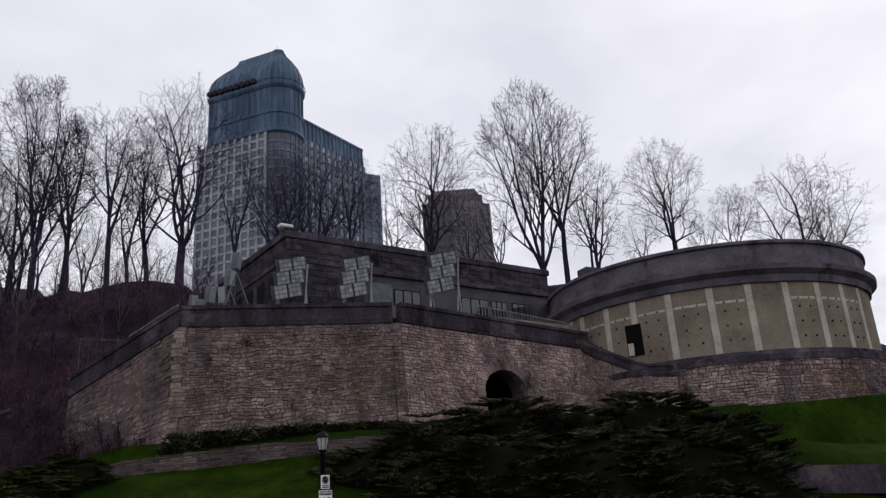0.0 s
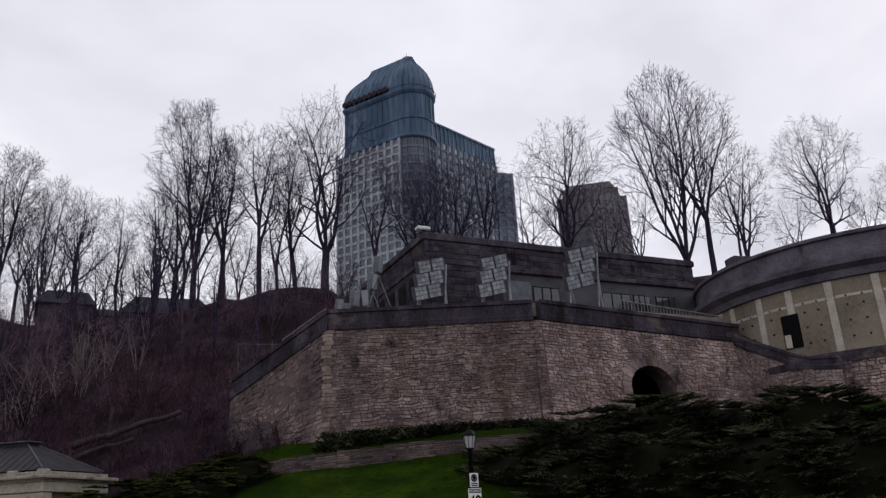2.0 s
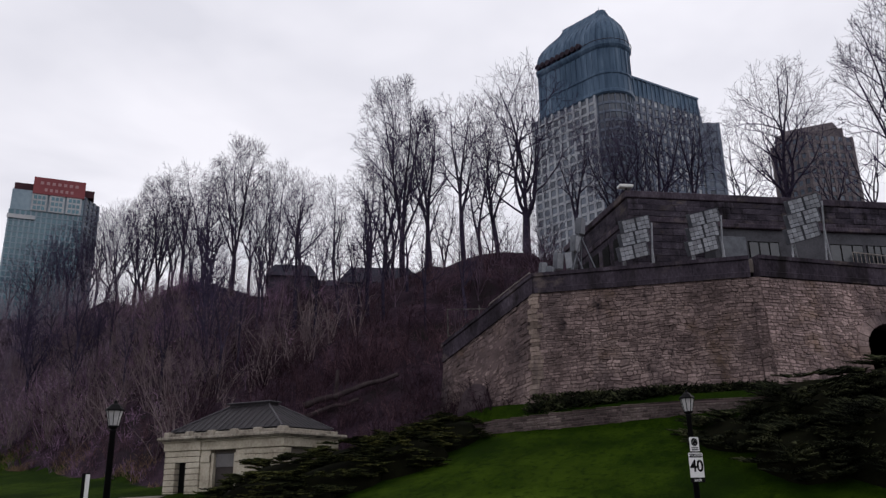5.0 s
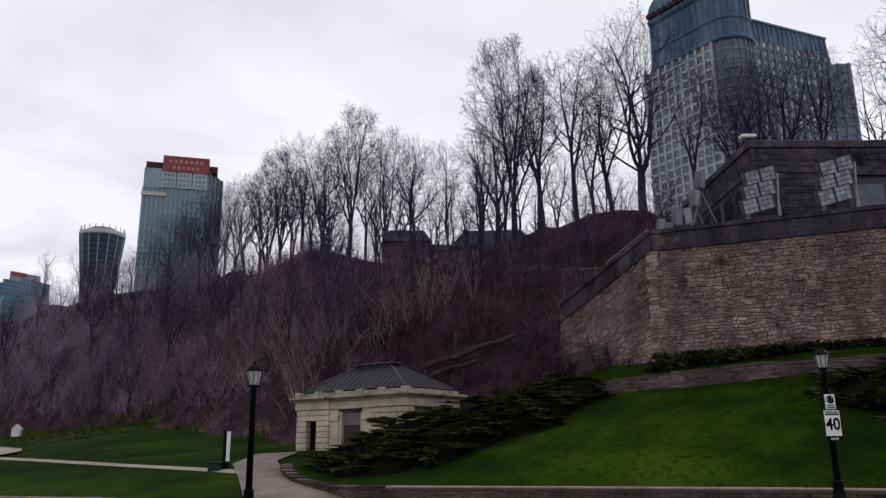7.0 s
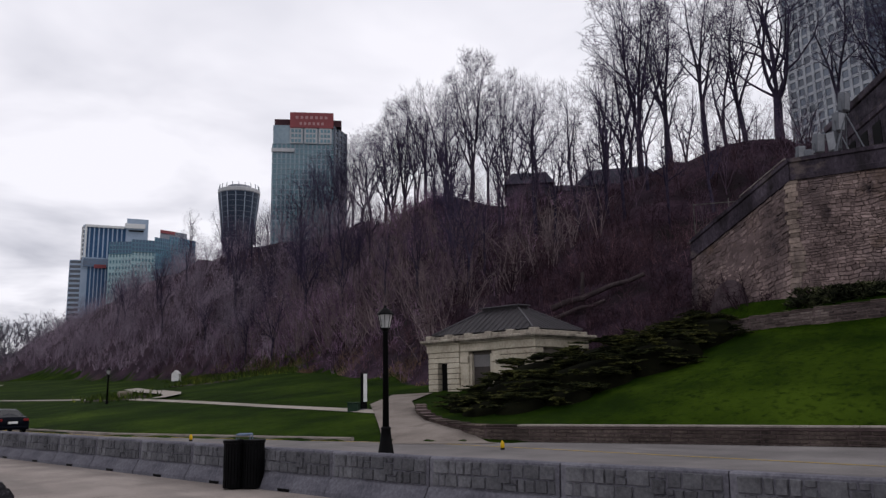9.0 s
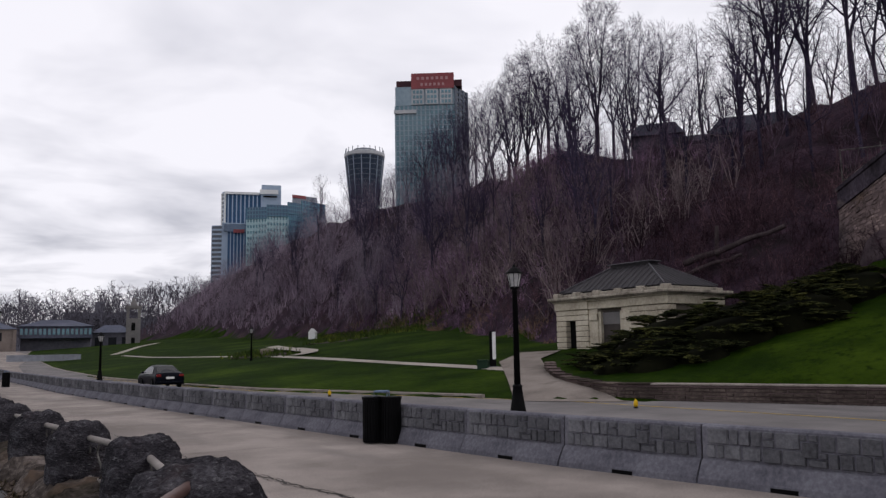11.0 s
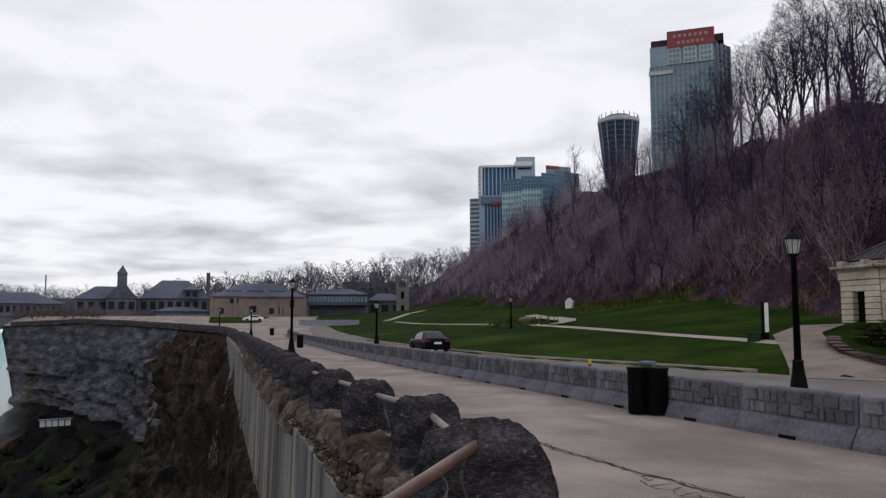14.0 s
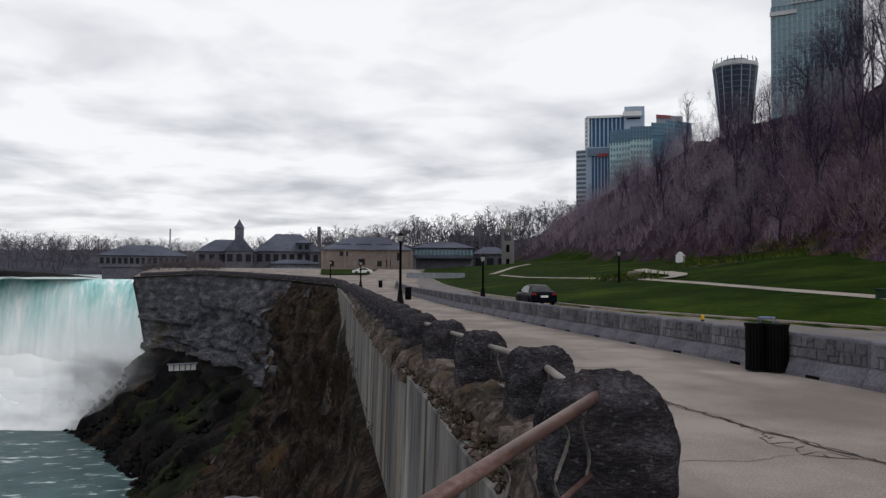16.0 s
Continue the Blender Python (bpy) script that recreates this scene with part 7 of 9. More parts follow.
def brush_segs(rng, x, y, z, h, out, thin=1.0):
    """A shrub of arching bare stems with side twigs."""
    for k in range(rng.randint(4, 6)):
        a, lean = rng.uniform(0, 6.28), rng.uniform(0.1, 0.75)
        d = Vector((math.cos(a) * lean, math.sin(a) * lean, 1)).normalized()
        hh = h * rng.uniform(0.55, 1.05)
        p0 = Vector((x + rng.uniform(-.3, .3), y + rng.uniform(-.3, .3), z - 0.2))
        p1 = p0 + d * hh * 0.5
        d2 = (d + Vector((rng.uniform(-.4, .4), rng.uniform(-.4, .4), 0.1))).normalized()
        p2 = p1 + d2 * hh * 0.5
        r = (0.006 * hh + 0.01) * thin
        out.append((*p0, *p1, r, r * 0.7))
        out.append((*p1, *p2, r * 0.7, r * 0.25))
        for j in range(rng.randint(5, 8)):
            t = rng.uniform(0.3, 1)
            q = p0.lerp(p1, t * 2) if t < 0.5 else p1.lerp(p2, t * 2 - 1)
            b = rng.uniform(0, 6.28)
            e = Vector((math.cos(b), math.sin(b), rng.uniform(0.1, 1.0))).normalized()
            out.append((*q, *(q + e * hh * rng.uniform(0.12, 0.3)), 0.014 * thin, 0.006))


rng = random.Random(77)
near_segs, mid_segs, far_segs = [], [], []
made = 0
while made < 3000:
    y = rng.uniform(17, 330) if rng.random() < 0.55 else rng.uniform(20, 130)
    f, r = table(y, FOOT_Y, FOOT_X), table(y, RIDGE_Y, RIDGE_X)
    u = rng.random()
    x = lerp(f + 1.0, r + 4, u)
    if y < 26 and x < 74 or (49 < x < 60 and y < 27) or (34 < x < 45 and 24 < y < 42):
        continue
    # thickets and bare ground alternate
    thicket = noise.noise((x * 0.09, y * 0.09, 2)) + 0.5 * noise.noise((x * 0.25, y * 0.25, 6))
    made += 1
    if rng.random() > 0.75 + thicket:
        continue
    h = rng.uniform(1.8, 5.0) * (1 + 0.7 * thicket) * (0.5 if u < 0.06 else 1.0) * (1.0 if y < 120 else 1.4)
    if y < 130:
        h *= lerp(1.0, 0.55, min(max((u - 0.62) / 0.3, 0), 1))
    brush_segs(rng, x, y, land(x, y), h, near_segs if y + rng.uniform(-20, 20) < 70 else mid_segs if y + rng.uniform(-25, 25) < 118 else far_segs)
for k in range(520):
    y = rng.uniform(85, 230)
    f, r = table(y, FOOT_Y, FOOT_X), table(y, RIDGE_Y, RIDGE_X)
    x = lerp(f + 1.5, r, rng.random() * 0.6)
    brush_segs(rng, x, y, land(x, y), rng.uniform(2.0, 5.0), far_segs, 1.2)
for k in range(420):
    p = polar(rng.uniform(50, 67.5), rng.uniform(49, 74))
    if land(p.x, p.y) > 3.2 and not (p.y < 24 and p.x > 50):
        brush_segs(rng, p.x, p.y, land(p.x, p.y), rng.uniform(1.0, 2.8), near_segs, 1.1)
for k in range(420):
    y = rng.uniform(44, 150)
    x = table(y, FOOT_Y, FOOT_X) + rng.uniform(-0.3, 7)
    brush_segs(rng, x, y, land(x, y), rng.uniform(0.7, 2.4), near_segs if rng.random() < 0.6 else mid_segs, 1.1)
# near brush: the thicket's shade is put into a darker colour
for rows_, mat_, label_ in ((near_segs, surf("shaded_brown_brush", ((0.012, 0.0068, 0.01), (0.041, 0.0235, 0.031), (0.135, 0.078, 0.094)), 0.12, 1.4, 0.97, 0.0, spec=0.02, island=0.5, contrast=(0.38, 0.62)), "dense brown brush on the escarpment beside the wall, thicket shade in its colour"),
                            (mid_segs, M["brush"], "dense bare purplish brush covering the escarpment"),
                            # pale willowy far brush, distance haze mixed into the colour
                            (far_segs, surf("hazed_far_brush", ((0.11, 0.086, 0.115), (0.23, 0.182, 0.23), (0.42, 0.345, 0.41)), 0.08, 0.9, 0.97, 0.0, spec=0.02, island=0.4), "pale grey-purple brush on the far escarpment, haze in its colour")):
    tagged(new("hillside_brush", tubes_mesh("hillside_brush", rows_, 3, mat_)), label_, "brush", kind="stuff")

rng, rim_segs = random.Random(61), []
while len(rim_segs) < 7000:
    y = rng.uniform(212, 300)
    x = rim_x(y) + rng.uniform(4, 17)
    if math.degrees(math.atan2(x, y)) < -7:
        brush_segs(rng, x, y, land(x, y), rng.uniform(2.0, 4.8), rim_segs, 2.4)
# the bushes' brown-grey has haze mixed in
tagged(new("rim_bushes", tubes_mesh("rim_bushes", rim_segs, 3, surf("hazy_rim_brush", ((0.06, 0.052, 0.06), (0.1, 0.087, 0.095), (0.155, 0.132, 0.14)), 0.1, 1, 0.97, 0.0, spec=0.02, island=0.3))), "bare brown-grey bushes along the far rim", "bushes", kind="stuff")

# far woods behind the visitor buildings and beyond the upper river
segs = []
rng = random.Random(5)


def far_top(az):
    """Height of the far woods' skyline as an angle."""
    return table(az, (-24, -16, -10, -5, 0, 6, 12, 16, 20), (3.1, 2.8, 2.5, 2.8, 3.5, 4.4, 5.0, 5.4, 6.0))


pattern = [np.array(sum(grow(s, clear=0.1, fork=0.12, leaders=2, fan=40, spread=6.5, limbs=5, bough=2, spray=0, angle=50, wander=0.2), [])) for s in (91, 92, 93)]
blocks = []
for k in range(1000):
    az = rng.uniform(-24, 21)
    near_, far_ = (560, 900) if az < -4 else (300, 560)
    d = rng.uniform(near_, far_)
    p = polar(az, d)
    h = rng.uniform(10, 16) * (1.0 if az > -4 else 1.5)
    base = EYE_H + d * math.tan(radians(far_top(az) * (1.04 - 0.3 * rng.random() ** 1.8) * (0.66 + 0.34 * (d - near_) / (far_ - near_)))) - h
    s = rng.choice(pattern).copy()
    a, c = rng.uniform(0, 6.28), h / 20
    for o in (0, 3):
        x, y = s[:, o].copy(), s[:, o + 1].copy()
        s[:, o], s[:, o + 1], s[:, o + 2] = p.x + 1.25 * c * (x * math.cos(a) - y * math.sin(a)), p.y + 1.25 * c * (x * math.sin(a) + y * math.cos(a)), base + c * s[:, o + 2]
    s[:, 6:] = np.maximum(s[:, 6:] * c * 1.5, 0.095)
    blocks.append(s)
segs = np.concatenate(blocks)
# woods greyed and blued: the haze is put into the twig colour
woods = new("far_woods", tubes_mesh("far_woods", segs, 3, surf("hazed_wood_twigs", ((0.055, 0.053, 0.068), (0.085, 0.08, 0.1), (0.135, 0.125, 0.15)), 0.02, 0.2, 0.95, 0.0, island=0.35)))
tagged(woods, "distant belt of bare grey woods on the horizon", "woods", kind="stuff")
m = Mesh().grid([[(polar(az, d).x, polar(az, d).y, z + (z > 6) * 5 * noise.noise((az * 0.45, d * 0.01, 3))) for az in spaced((-70, -3, 1))] for d, z in ((556, 0.2), (600, 5), (760, 22), (950, 28), (1400, 28), (3400, 28))])
m.grid([[(polar(az, d).x, polar(az, d).y, -0.3 + u * max(0.2, d * math.tan(radians(far_top(az) * 0.6)) - 6 + 5 * noise.noise((az * 0.5, d * 0.01, 8)))) for az in spaced((-5, 21, 1))] for d, u in ((296, 0.0), (340, 0.3), (420, 0.7), (560, 1.0), (900, 1.0))])
# far shore ground, blued the same way for haze
tagged(part("far_shore", m, surf("hazy_wooded_ground", ((0.03, 0.031, 0.041), (0.05, 0.05, 0.063), (0.075, 0.073, 0.09)), 0.03, 0.4, 0.97, 0.2, spec=0.02), smooth=True), "low wooded far shore of the upper river", "shore", kind="structure")
m = Mesh().grid([[(polar(az, d).x, polar(az, d).y, UPZ - 0.06) for az in spaced((-70, -9.5, 2))] for d in (296, 340, 420, 500, 600)])
tagged(part("river_reach", m, upper_mat, smooth=True), "pale shallow reach of the upper river", "water", kind="structure")
m = Mesh().grid([[(x, y, 3.6 * max(0, 1 - ((x + 150) / 60) ** 2) * max(0, 1 - ((y - 345) / 10) ** 2)) for x in spaced((-215, -85, 4))] for y in spaced((334, 357, 2))])
tagged(part("river_island", m, M["talus"], smooth=True), "flat dark shoal in the upper river", "island", kind="structure")


def juniper(name_label, spots, seed, z_of, count, frond=(0.45, 0.95), leaf=None, lift=0.0):
    """A spreading juniper: spots are (x, y, radius, height) mounds; feathery fronds over a dark body."""
    rng = random.Random(seed)
    ob = thing("juniper_shrub", name_label, "shrub", None, "spreading junipers on the bank")
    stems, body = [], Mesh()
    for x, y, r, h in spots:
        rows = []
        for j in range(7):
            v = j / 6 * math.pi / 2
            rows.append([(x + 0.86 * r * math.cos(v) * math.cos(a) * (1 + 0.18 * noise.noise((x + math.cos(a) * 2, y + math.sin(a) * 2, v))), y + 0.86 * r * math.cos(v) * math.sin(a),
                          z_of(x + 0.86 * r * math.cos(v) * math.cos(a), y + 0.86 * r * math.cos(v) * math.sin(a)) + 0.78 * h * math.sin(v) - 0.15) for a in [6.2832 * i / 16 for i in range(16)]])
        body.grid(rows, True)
    # filler mound; its near-black colour is the shade between the fronds
    part("inner_growth", body, surf("frond_gap_shade", ((0.003, 0.0035, 0.002), (0.008, 0.0085, 0.004)), 1, 6, 0.95, 0.3, spec=0.02), ob, smooth=True)
    total = sum(r * r for _, _, r, _ in spots)
    for x, y, r, h in spots:
        for k in range(max(1, int(count * r * r / total / 6))):
            a, v = rng.uniform(0, 6.28), math.asin(rng.random() ** 0.8)
            o = Vector((math.cos(v) * math.cos(a), math.cos(v) * math.sin(a), math.sin(v)))
            tilt, reach = rng.uniform(0.0, 0.22) + lift, rng.uniform(0.7, 1.25)
            for f in range(6):
                # one flat pad of fronds fanning outwards
                b = a + rng.gauss(0, 0.5)
                px, py = x + o.x * r * 0.85 + rng.uniform(-.22, .22), y + o.y * r * 0.85 + rng.uniform(-.22, .22)
                p = Vector((px, py, z_of(x + o.x * r * 0.85, y + o.y * r * 0.85) + h * o.z * 0.9 + rng.uniform(-0.05, 0.05)))
                d = Vector((math.cos(b), math.sin(b), tilt + rng.uniform(-0.08, 0.1))).normalized()
                L = rng.uniform(*frond) * reach
                tip = p + d * L + Vector((0, 0, -0.1 * L))
                stems.append((*p, *tip, 0.03, 0.008))
                side = d.cross(UP).normalized()
                for j in range(9):
                    t = 0.15 + 0.85 * j / 9
                    q = p.lerp(tip, t)
                    e = (d * 0.9 + side * (0.8 if j % 2 else -0.8) + UP * rng.uniform(-0.1, 0.3)).normalized()
                    q2 = q + e * L * 0.42 * (1.15 - t)
                    stems.append((*q, *q2, 0.04, 0.012))
    fo = new("foliage", tubes_mesh("foliage", stems, 3, leaf or M["juniper"]))
    fo.parent = ob
    tagged(fo, "feathery dark green fronds")
    return ob


left_spots = [(30.4, 29.6, 1.0, 0.8), (29.3, 28.2, 1.0, 0.6), (28.6, 26.4, 1.2, 0.6), (29.3, 24.6, 1.4, 0.6), (30.2, 27.0, 1.6, 1.0), (31.0, 23.0, 1.4, 0.6), (31.4, 26.6, 2.9, 1.4), (33.6, 27.4, 2.9, 2.1), (34.0, 24.2, 3.2, 1.6), (36.6, 25.2, 3.3, 2.2), (37.4, 22.2, 3.1, 1.6), (39.6, 23.6, 3.3, 2.0), (41.2, 21.8, 2.7, 1.6), (42.6, 23.4, 2.6, 1.6)]
right_spots = [(40.4, 5.2, 2.4, 0.9), (37.8, 2.2, 2.6, 1.5), (41.6, 2.0, 3.2, 1.9), (38.2, -1.4, 3.6, 2.3), (42.4, -1.8, 3.0, 2.2), (38.4, -5.6, 3.6, 2.0), (42.6, -5.0, 3.0, 1.3), (38.4, -9.6, 3.6, 2.0), (42.6, -9.8, 3.4, 2.4), (37.0, -12.2, 2.4, 1.5), (41.2, -12.6, 2.6, 1.8)]
juniper("low spreading dark green juniper on the grass bank", [(x, y, r, h + 0.25) for x, y, r, h in left_spots], 11, land, 4400, (0.45, 0.95), surf("olive_juniper", ((0.004, 0.0055, 0.003), (0.019, 0.0225, 0.009), (0.08, 0.08, 0.024)), 0.7, 4, 0.95, 0.0, spec=0.03, island=0.55, contrast=(0.38, 0.62)))
juniper("large dark spreading juniper with upturned feathery fronds", right_spots, 12, land, 5200, (0.6, 1.35), None, 0.16)
# ivy-like evergreen cover at the wall foot
rng = random.Random(19)
segs = []
for k in range(2600):
    t = rng.random()
    p = P1.lerp(P2, t) + Vector((-rng.uniform(0.5, 2.6), rng.uniform(-0.3, 0.3), 0))
    z = max(land(p.x, p.y), 5.6) + rng.uniform(0.0, 0.5)
    a = rng.uniform(0, 6.28)
    segs.append((p.x, p.y, z, p.x + 0.35 * math.cos(a), p.y + 0.35 * math.sin(a), z + rng.uniform(0, 0.3), 0.06, 0.01))
tagged(new("ground_ivy", tubes_mesh("ground_ivy", segs, 3, M["juniper"])), "low dark evergreen ground cover along the wall foot", "ground cover", kind="stuff")

segs, rng = [], random.Random(91)
for k in range(240):
    y = rng.uniform(44, 120)
    f = table(y, FOOT_Y, FOOT_X)
    x = f + rng.uniform(2, 26)
    brush_segs(rng, x, y, land(x, y), rng.uniform(4, 7), segs, 1.5)
tagged(new("pale_saplings", tubes_mesh("pale_saplings", segs, 3, surf("pale_sapling_bark", ((0.085, 0.063, 0.069), (0.155, 0.118, 0.124), (0.25, 0.2, 0.2)), 0.2, 2, 0.9, 0.0, island=0.3))), "thin pale-barked saplings on the slope", "saplings", kind="stuff")
segs, rng = [], random.Random(57)
for k in range(5200):
    y = rng.uniform(42, 122)
    x = table(y, FOOT_Y, FOOT_X) + 0.8 * math.sin(y * 0.4) + abs(rng.gauss(0, 1.5)) - 0.5
    if noise.noise((x * 0.12, y * 0.12, 4)) < -0.12 or (y < 43 and x < 46):
        continue
    a, L = rng.uniform(0, 6.28), rng.uniform(0.15, 0.45)
    z = land(x, y)
    segs.append((x, y, z - 0.03, x + L * math.cos(a), y + L * math.sin(a), z + rng.uniform(0.1, 0.5), 0.022, 0.008))
tagged(new("dry_grass", tubes_mesh("dry_grass", segs, 3, surf("dry_straw", ((0.09, 0.055, 0.035), (0.17, 0.112, 0.075), (0.27, 0.19, 0.125)), 0.15, 2, 0.95, 0.0, spec=0.02, island=0.4))), "strip of dry tan grass and fallen leaves at the wood's foot", "dry grass", kind="stuff")
LOGWOOD = surf("bleached_log", ((0.02, 0.015, 0.017), (0.048, 0.037, 0.039), (0.085, 0.068, 0.069)), 0.8, 8, 0.95, 0.9, spec=0.03)
for a, b, r in (((48.5, 37.5, 8.2), (52.5, 31.5, 10.6), 0.26), ((47.5, 38.5, 7.0), (50.0, 33.5, 8.6), 0.2), ((50.5, 36.0, 8.0), (50.2, 35.6, 11.0), 0.2)):
    a, b = Vector(a), Vector(b)
    path = [a.lerp(b, i / 6) + Vector((0, 0, 0.09 * math.sin(i * 2.1))) for i in range(7)]
    ob = part("fallen_log", Mesh().tube(path, [r * (1 - 0.06 * i) for i in range(7)], 8), LOGWOOD, smooth=True)
    tagged(ob, "weathered fallen log on the brushy slope", "log", "fallen logs")
# brush on the gorge slope
segs, rng = [], random.Random(23)
for k in range(480):
    y = rng.uniform(18, 175)
    prof = gorge_profile(y)
    s = rng.uniform(0.4, 5.6)
    j = int(s)
    d, z = lerp(prof[j][0], prof[j + 1][0], s - j), lerp(prof[j][1], prof[j + 1][1], s - j)
    brush_segs(rng, rim_x(y) - d - 0.5, y, z - 0.3, rng.uniform(0.8, 2.4), segs)
tagged(new("gorge_brush", tubes_mesh("gorge_brush", segs, 3, surf("gorge_brush_twigs", ((0.012, 0.009, 0.007), (0.032, 0.023, 0.016), (0.075, 0.052, 0.033)), 0.1, 1, 0.95, 0.0, island=0.5))), "brown scrub clinging to the gorge side", "brush", kind="stuff")
# boulders along the river shore
m, rng = Mesh(), random.Random(44)
for k in range(420):
    y = rng.uniform(170, 282)
    prof = gorge_profile(y)
    t = min(max((y - 120) / 160, 0), 1)
    d = lerp(prof[5][0], prof[7][0] + 2, rng.random() ** 0.5)
    z = float(np.interp(d, [p[0] for p in prof], [p[1] for p in prof]))
    r = rng.uniform(0.4, 1.9)
    a, b, c = [r * rng.uniform(0.6, 1.2) for _ in range(3)]
    m.add([(rim_x(y) - d * lerp(1, .78, t) + a * i, y - d * lerp(0, .62, t) + b * j, z + c * q * 0.8) for i, j, q in ((1, 0, 0), (-1, .2, 0), (0, 1, .1), (.1, -1, 0), (0, 0, 1), (.3, .2, .8), (0, 0, -1))],
          [(0, 2, 4), (2, 1, 4), (1, 3, 4), (3, 0, 4), (2, 0, 6), (1, 2, 6), (3, 1, 6), (0, 3, 6)])
tagged(part("shore_boulders", m, M["talus"]), "dark boulders scattered along the river shore", "boulders", kind="stuff")

tagged(new("curb_weeds", tubes_mesh("curb_weeds", WEEDS, 3, surf("dry_weeds", ((0.03, 0.025, 0.012), (0.07, 0.055, 0.03)), 1, 6, 0.95, 0.0, island=0.5))), "dry weeds and litter along the wall top", "weeds", kind="stuff")

# ---------------------------------------------------------------- stone pavilion with a hipped metal roof
PC, PL = Vector((36.6, 29.4, 1.1)), Vector((36.5, 39.1, 1.1))
pav = thing("stone_pavilion", "small cream stone pavilion with a dark seamed metal roof", "pavilion", pose(36.4, 29.3, 1.1))
cream = surf("cream_limestone", ((0.26, 0.225, 0.175), (0.42, 0.375, 0.295), (0.55, 0.5, 0.405)), 0.5, 6, 0.85, 0.2)
metal = surf("dark_seamed_metal", ((0.018, 0.016, 0.018), (0.034, 0.03, 0.033)), 0.6, 6, 0.6, 0.05, spec=0.15)
seamm = surf("worn_seam_metal", ((0.045, 0.042, 0.048), (0.085, 0.08, 0.088)), 0.6, 6, 0.5, 0.0)
L, DP, H = 9.3, 5.2, 3.45
# front faces -x; y runs along it
part("plinth", Mesh().box(-0.15, DP, -0.15, L + 0.15, -1.2, 0.35, None, 0.04), cream, pav)
joint = surf("grimy_stone_joint", ((0.07, 0.06, 0.05), (0.13, 0.112, 0.095)), 0.8, 8, 0.9, 0.2)
part("recessed_wall", Mesh().box(0.5, DP - 0.1, 0.2, L - 0.2, 0.3, H), joint, pav)
for s_ in (0, 1):
    part("block_backing", Mesh().box(0.05, 0.65, 0.04 if s_ == 0 else L - 0.88, 0.88 if s_ == 0 else L - 0.04, 0.36, H - 0.02), joint, pav)
    part("block_backing", Mesh().box(0.05, 0.65, 1.83 if s_ == 0 else L - 2.87, 2.87 if s_ == 0 else L - 1.83, 0.36, H - 0.02), joint, pav)
for side in (0, 1):
    fl = (lambda a, b: (a, b)) if side == 0 else (lambda a, b: (L - b, L - a))
    for r in range(9):
        z0 = 0.35 + r * (H - 0.35) / 9
        z1 = z0 + (H - 0.35) / 9
        spans = ((0.0, 2.9),) if z1 > H - 0.35 or z0 < 0.6 else ((0.0, 0.9), (1.8, 2.9))
        for c0, c1 in spans:
            y0, y1 = fl(c0, c1)
            part("quoin_block", Mesh().box(0.0, 0.7, y0, y1, z0 + 0.014, z1 - 0.014, None, 0.03), cream, pav)
    y0, y1 = fl(0.9, 1.8)
    w = part("window", Mesh().box(0.4, 0.55, y0, y1, 0.6, H - 0.3), M["black"], pav)
    part("window_sill", Mesh().box(0.02, 0.6, y0 - 0.05, y1 + 0.05, 0.6, 0.72, None, 0.02), cream, w)
    y0, y1 = fl(2.9, 3.65)
    part("smooth_pier", Mesh().box(0.12, 0.7, y0, y1, 0.35, H, None, 0.03), cream, pav)
    for q in (2.95, 3.3):
        y0, y1 = fl(q, q + 0.35)
        part("carved_drop", Mesh().box(0.04, 0.2, y0, y1, H - 0.75, H - 0.3, None, 0.05), cream, pav)
    y0, y1 = fl(3.65, 3.85)
    part("door_jamb", Mesh().box(0.2, 0.7, y0, y1, 0.35, H - 0.2, None, 0.03), cream, pav)
doorm = surf("dark_door", ((0.03, 0.026, 0.025), (0.06, 0.05, 0.047)), 1, 9, 0.6, 0.1)
dr = part("door", Mesh().box(0.42, 0.55, L / 2 - 0.83, L / 2 + 0.83, 0.35, H - 0.2), doorm, pav, "tall dark door under a grey panel")
part("door_panel", Mesh().box(0.37, 0.44, L / 2 - 0.78, L / 2 + 0.78, H - 1.0, H - 0.25), surf("grey_shutter", ((0.12, 0.115, 0.115), (0.17, 0.16, 0.16)), 1, 9, 0.7, 0.05), dr)
stained = surf("stained_limestone", ((0.13, 0.11, 0.09), (0.27, 0.24, 0.2), (0.4, 0.365, 0.3)), 0.9, 7, 0.88, 0.25, stains=(((0.07, 0.06, 0.05), 0.8, (1, 1, 0.4), 0.54, 0.66),))
ENDS = ((-0.06, 2.96), (L - 2.96, L + 0.06))
part("architrave", Mesh().box(0.02, DP, -0.02, L + 0.02, H, H + 0.2, None, 0.02), cream, pav)
part("frieze", Mesh().box(0.06, DP, 0.02, L - 0.02, H + 0.2, H + 0.5, None, 0.02), cream, pav)
for y0, y1 in ENDS:
    part("frieze_block", Mesh().box(-0.08, DP + 0.02, y0, y1, H + 0.02, H + 0.5, None, 0.02), cream, pav)
for k, (o, z0, z1) in enumerate(((0.1, 0.5, 0.58), (0.24, 0.58, 0.66), (0.4, 0.66, 0.82))):
    part("cornice_course", Mesh().box(-o, DP + o, -o, L + o, H + z0, H + z1, None, 0.03), stained if k else cream, pav, "stained stone cornice")
    for y0, y1 in ENDS:
        part("cornice_block", Mesh().box(-o - 0.1, DP + o, y0 - o + 0.02, y1 + o * 0.5, H + z0 + 0.006, H + z1 + 0.02, None, 0.03), stained if k else cream, pav)
part("attic_course", Mesh().box(0.0, DP, 0.0, L, H + 0.82, H + 1.06, None, 0.03), stained, pav)
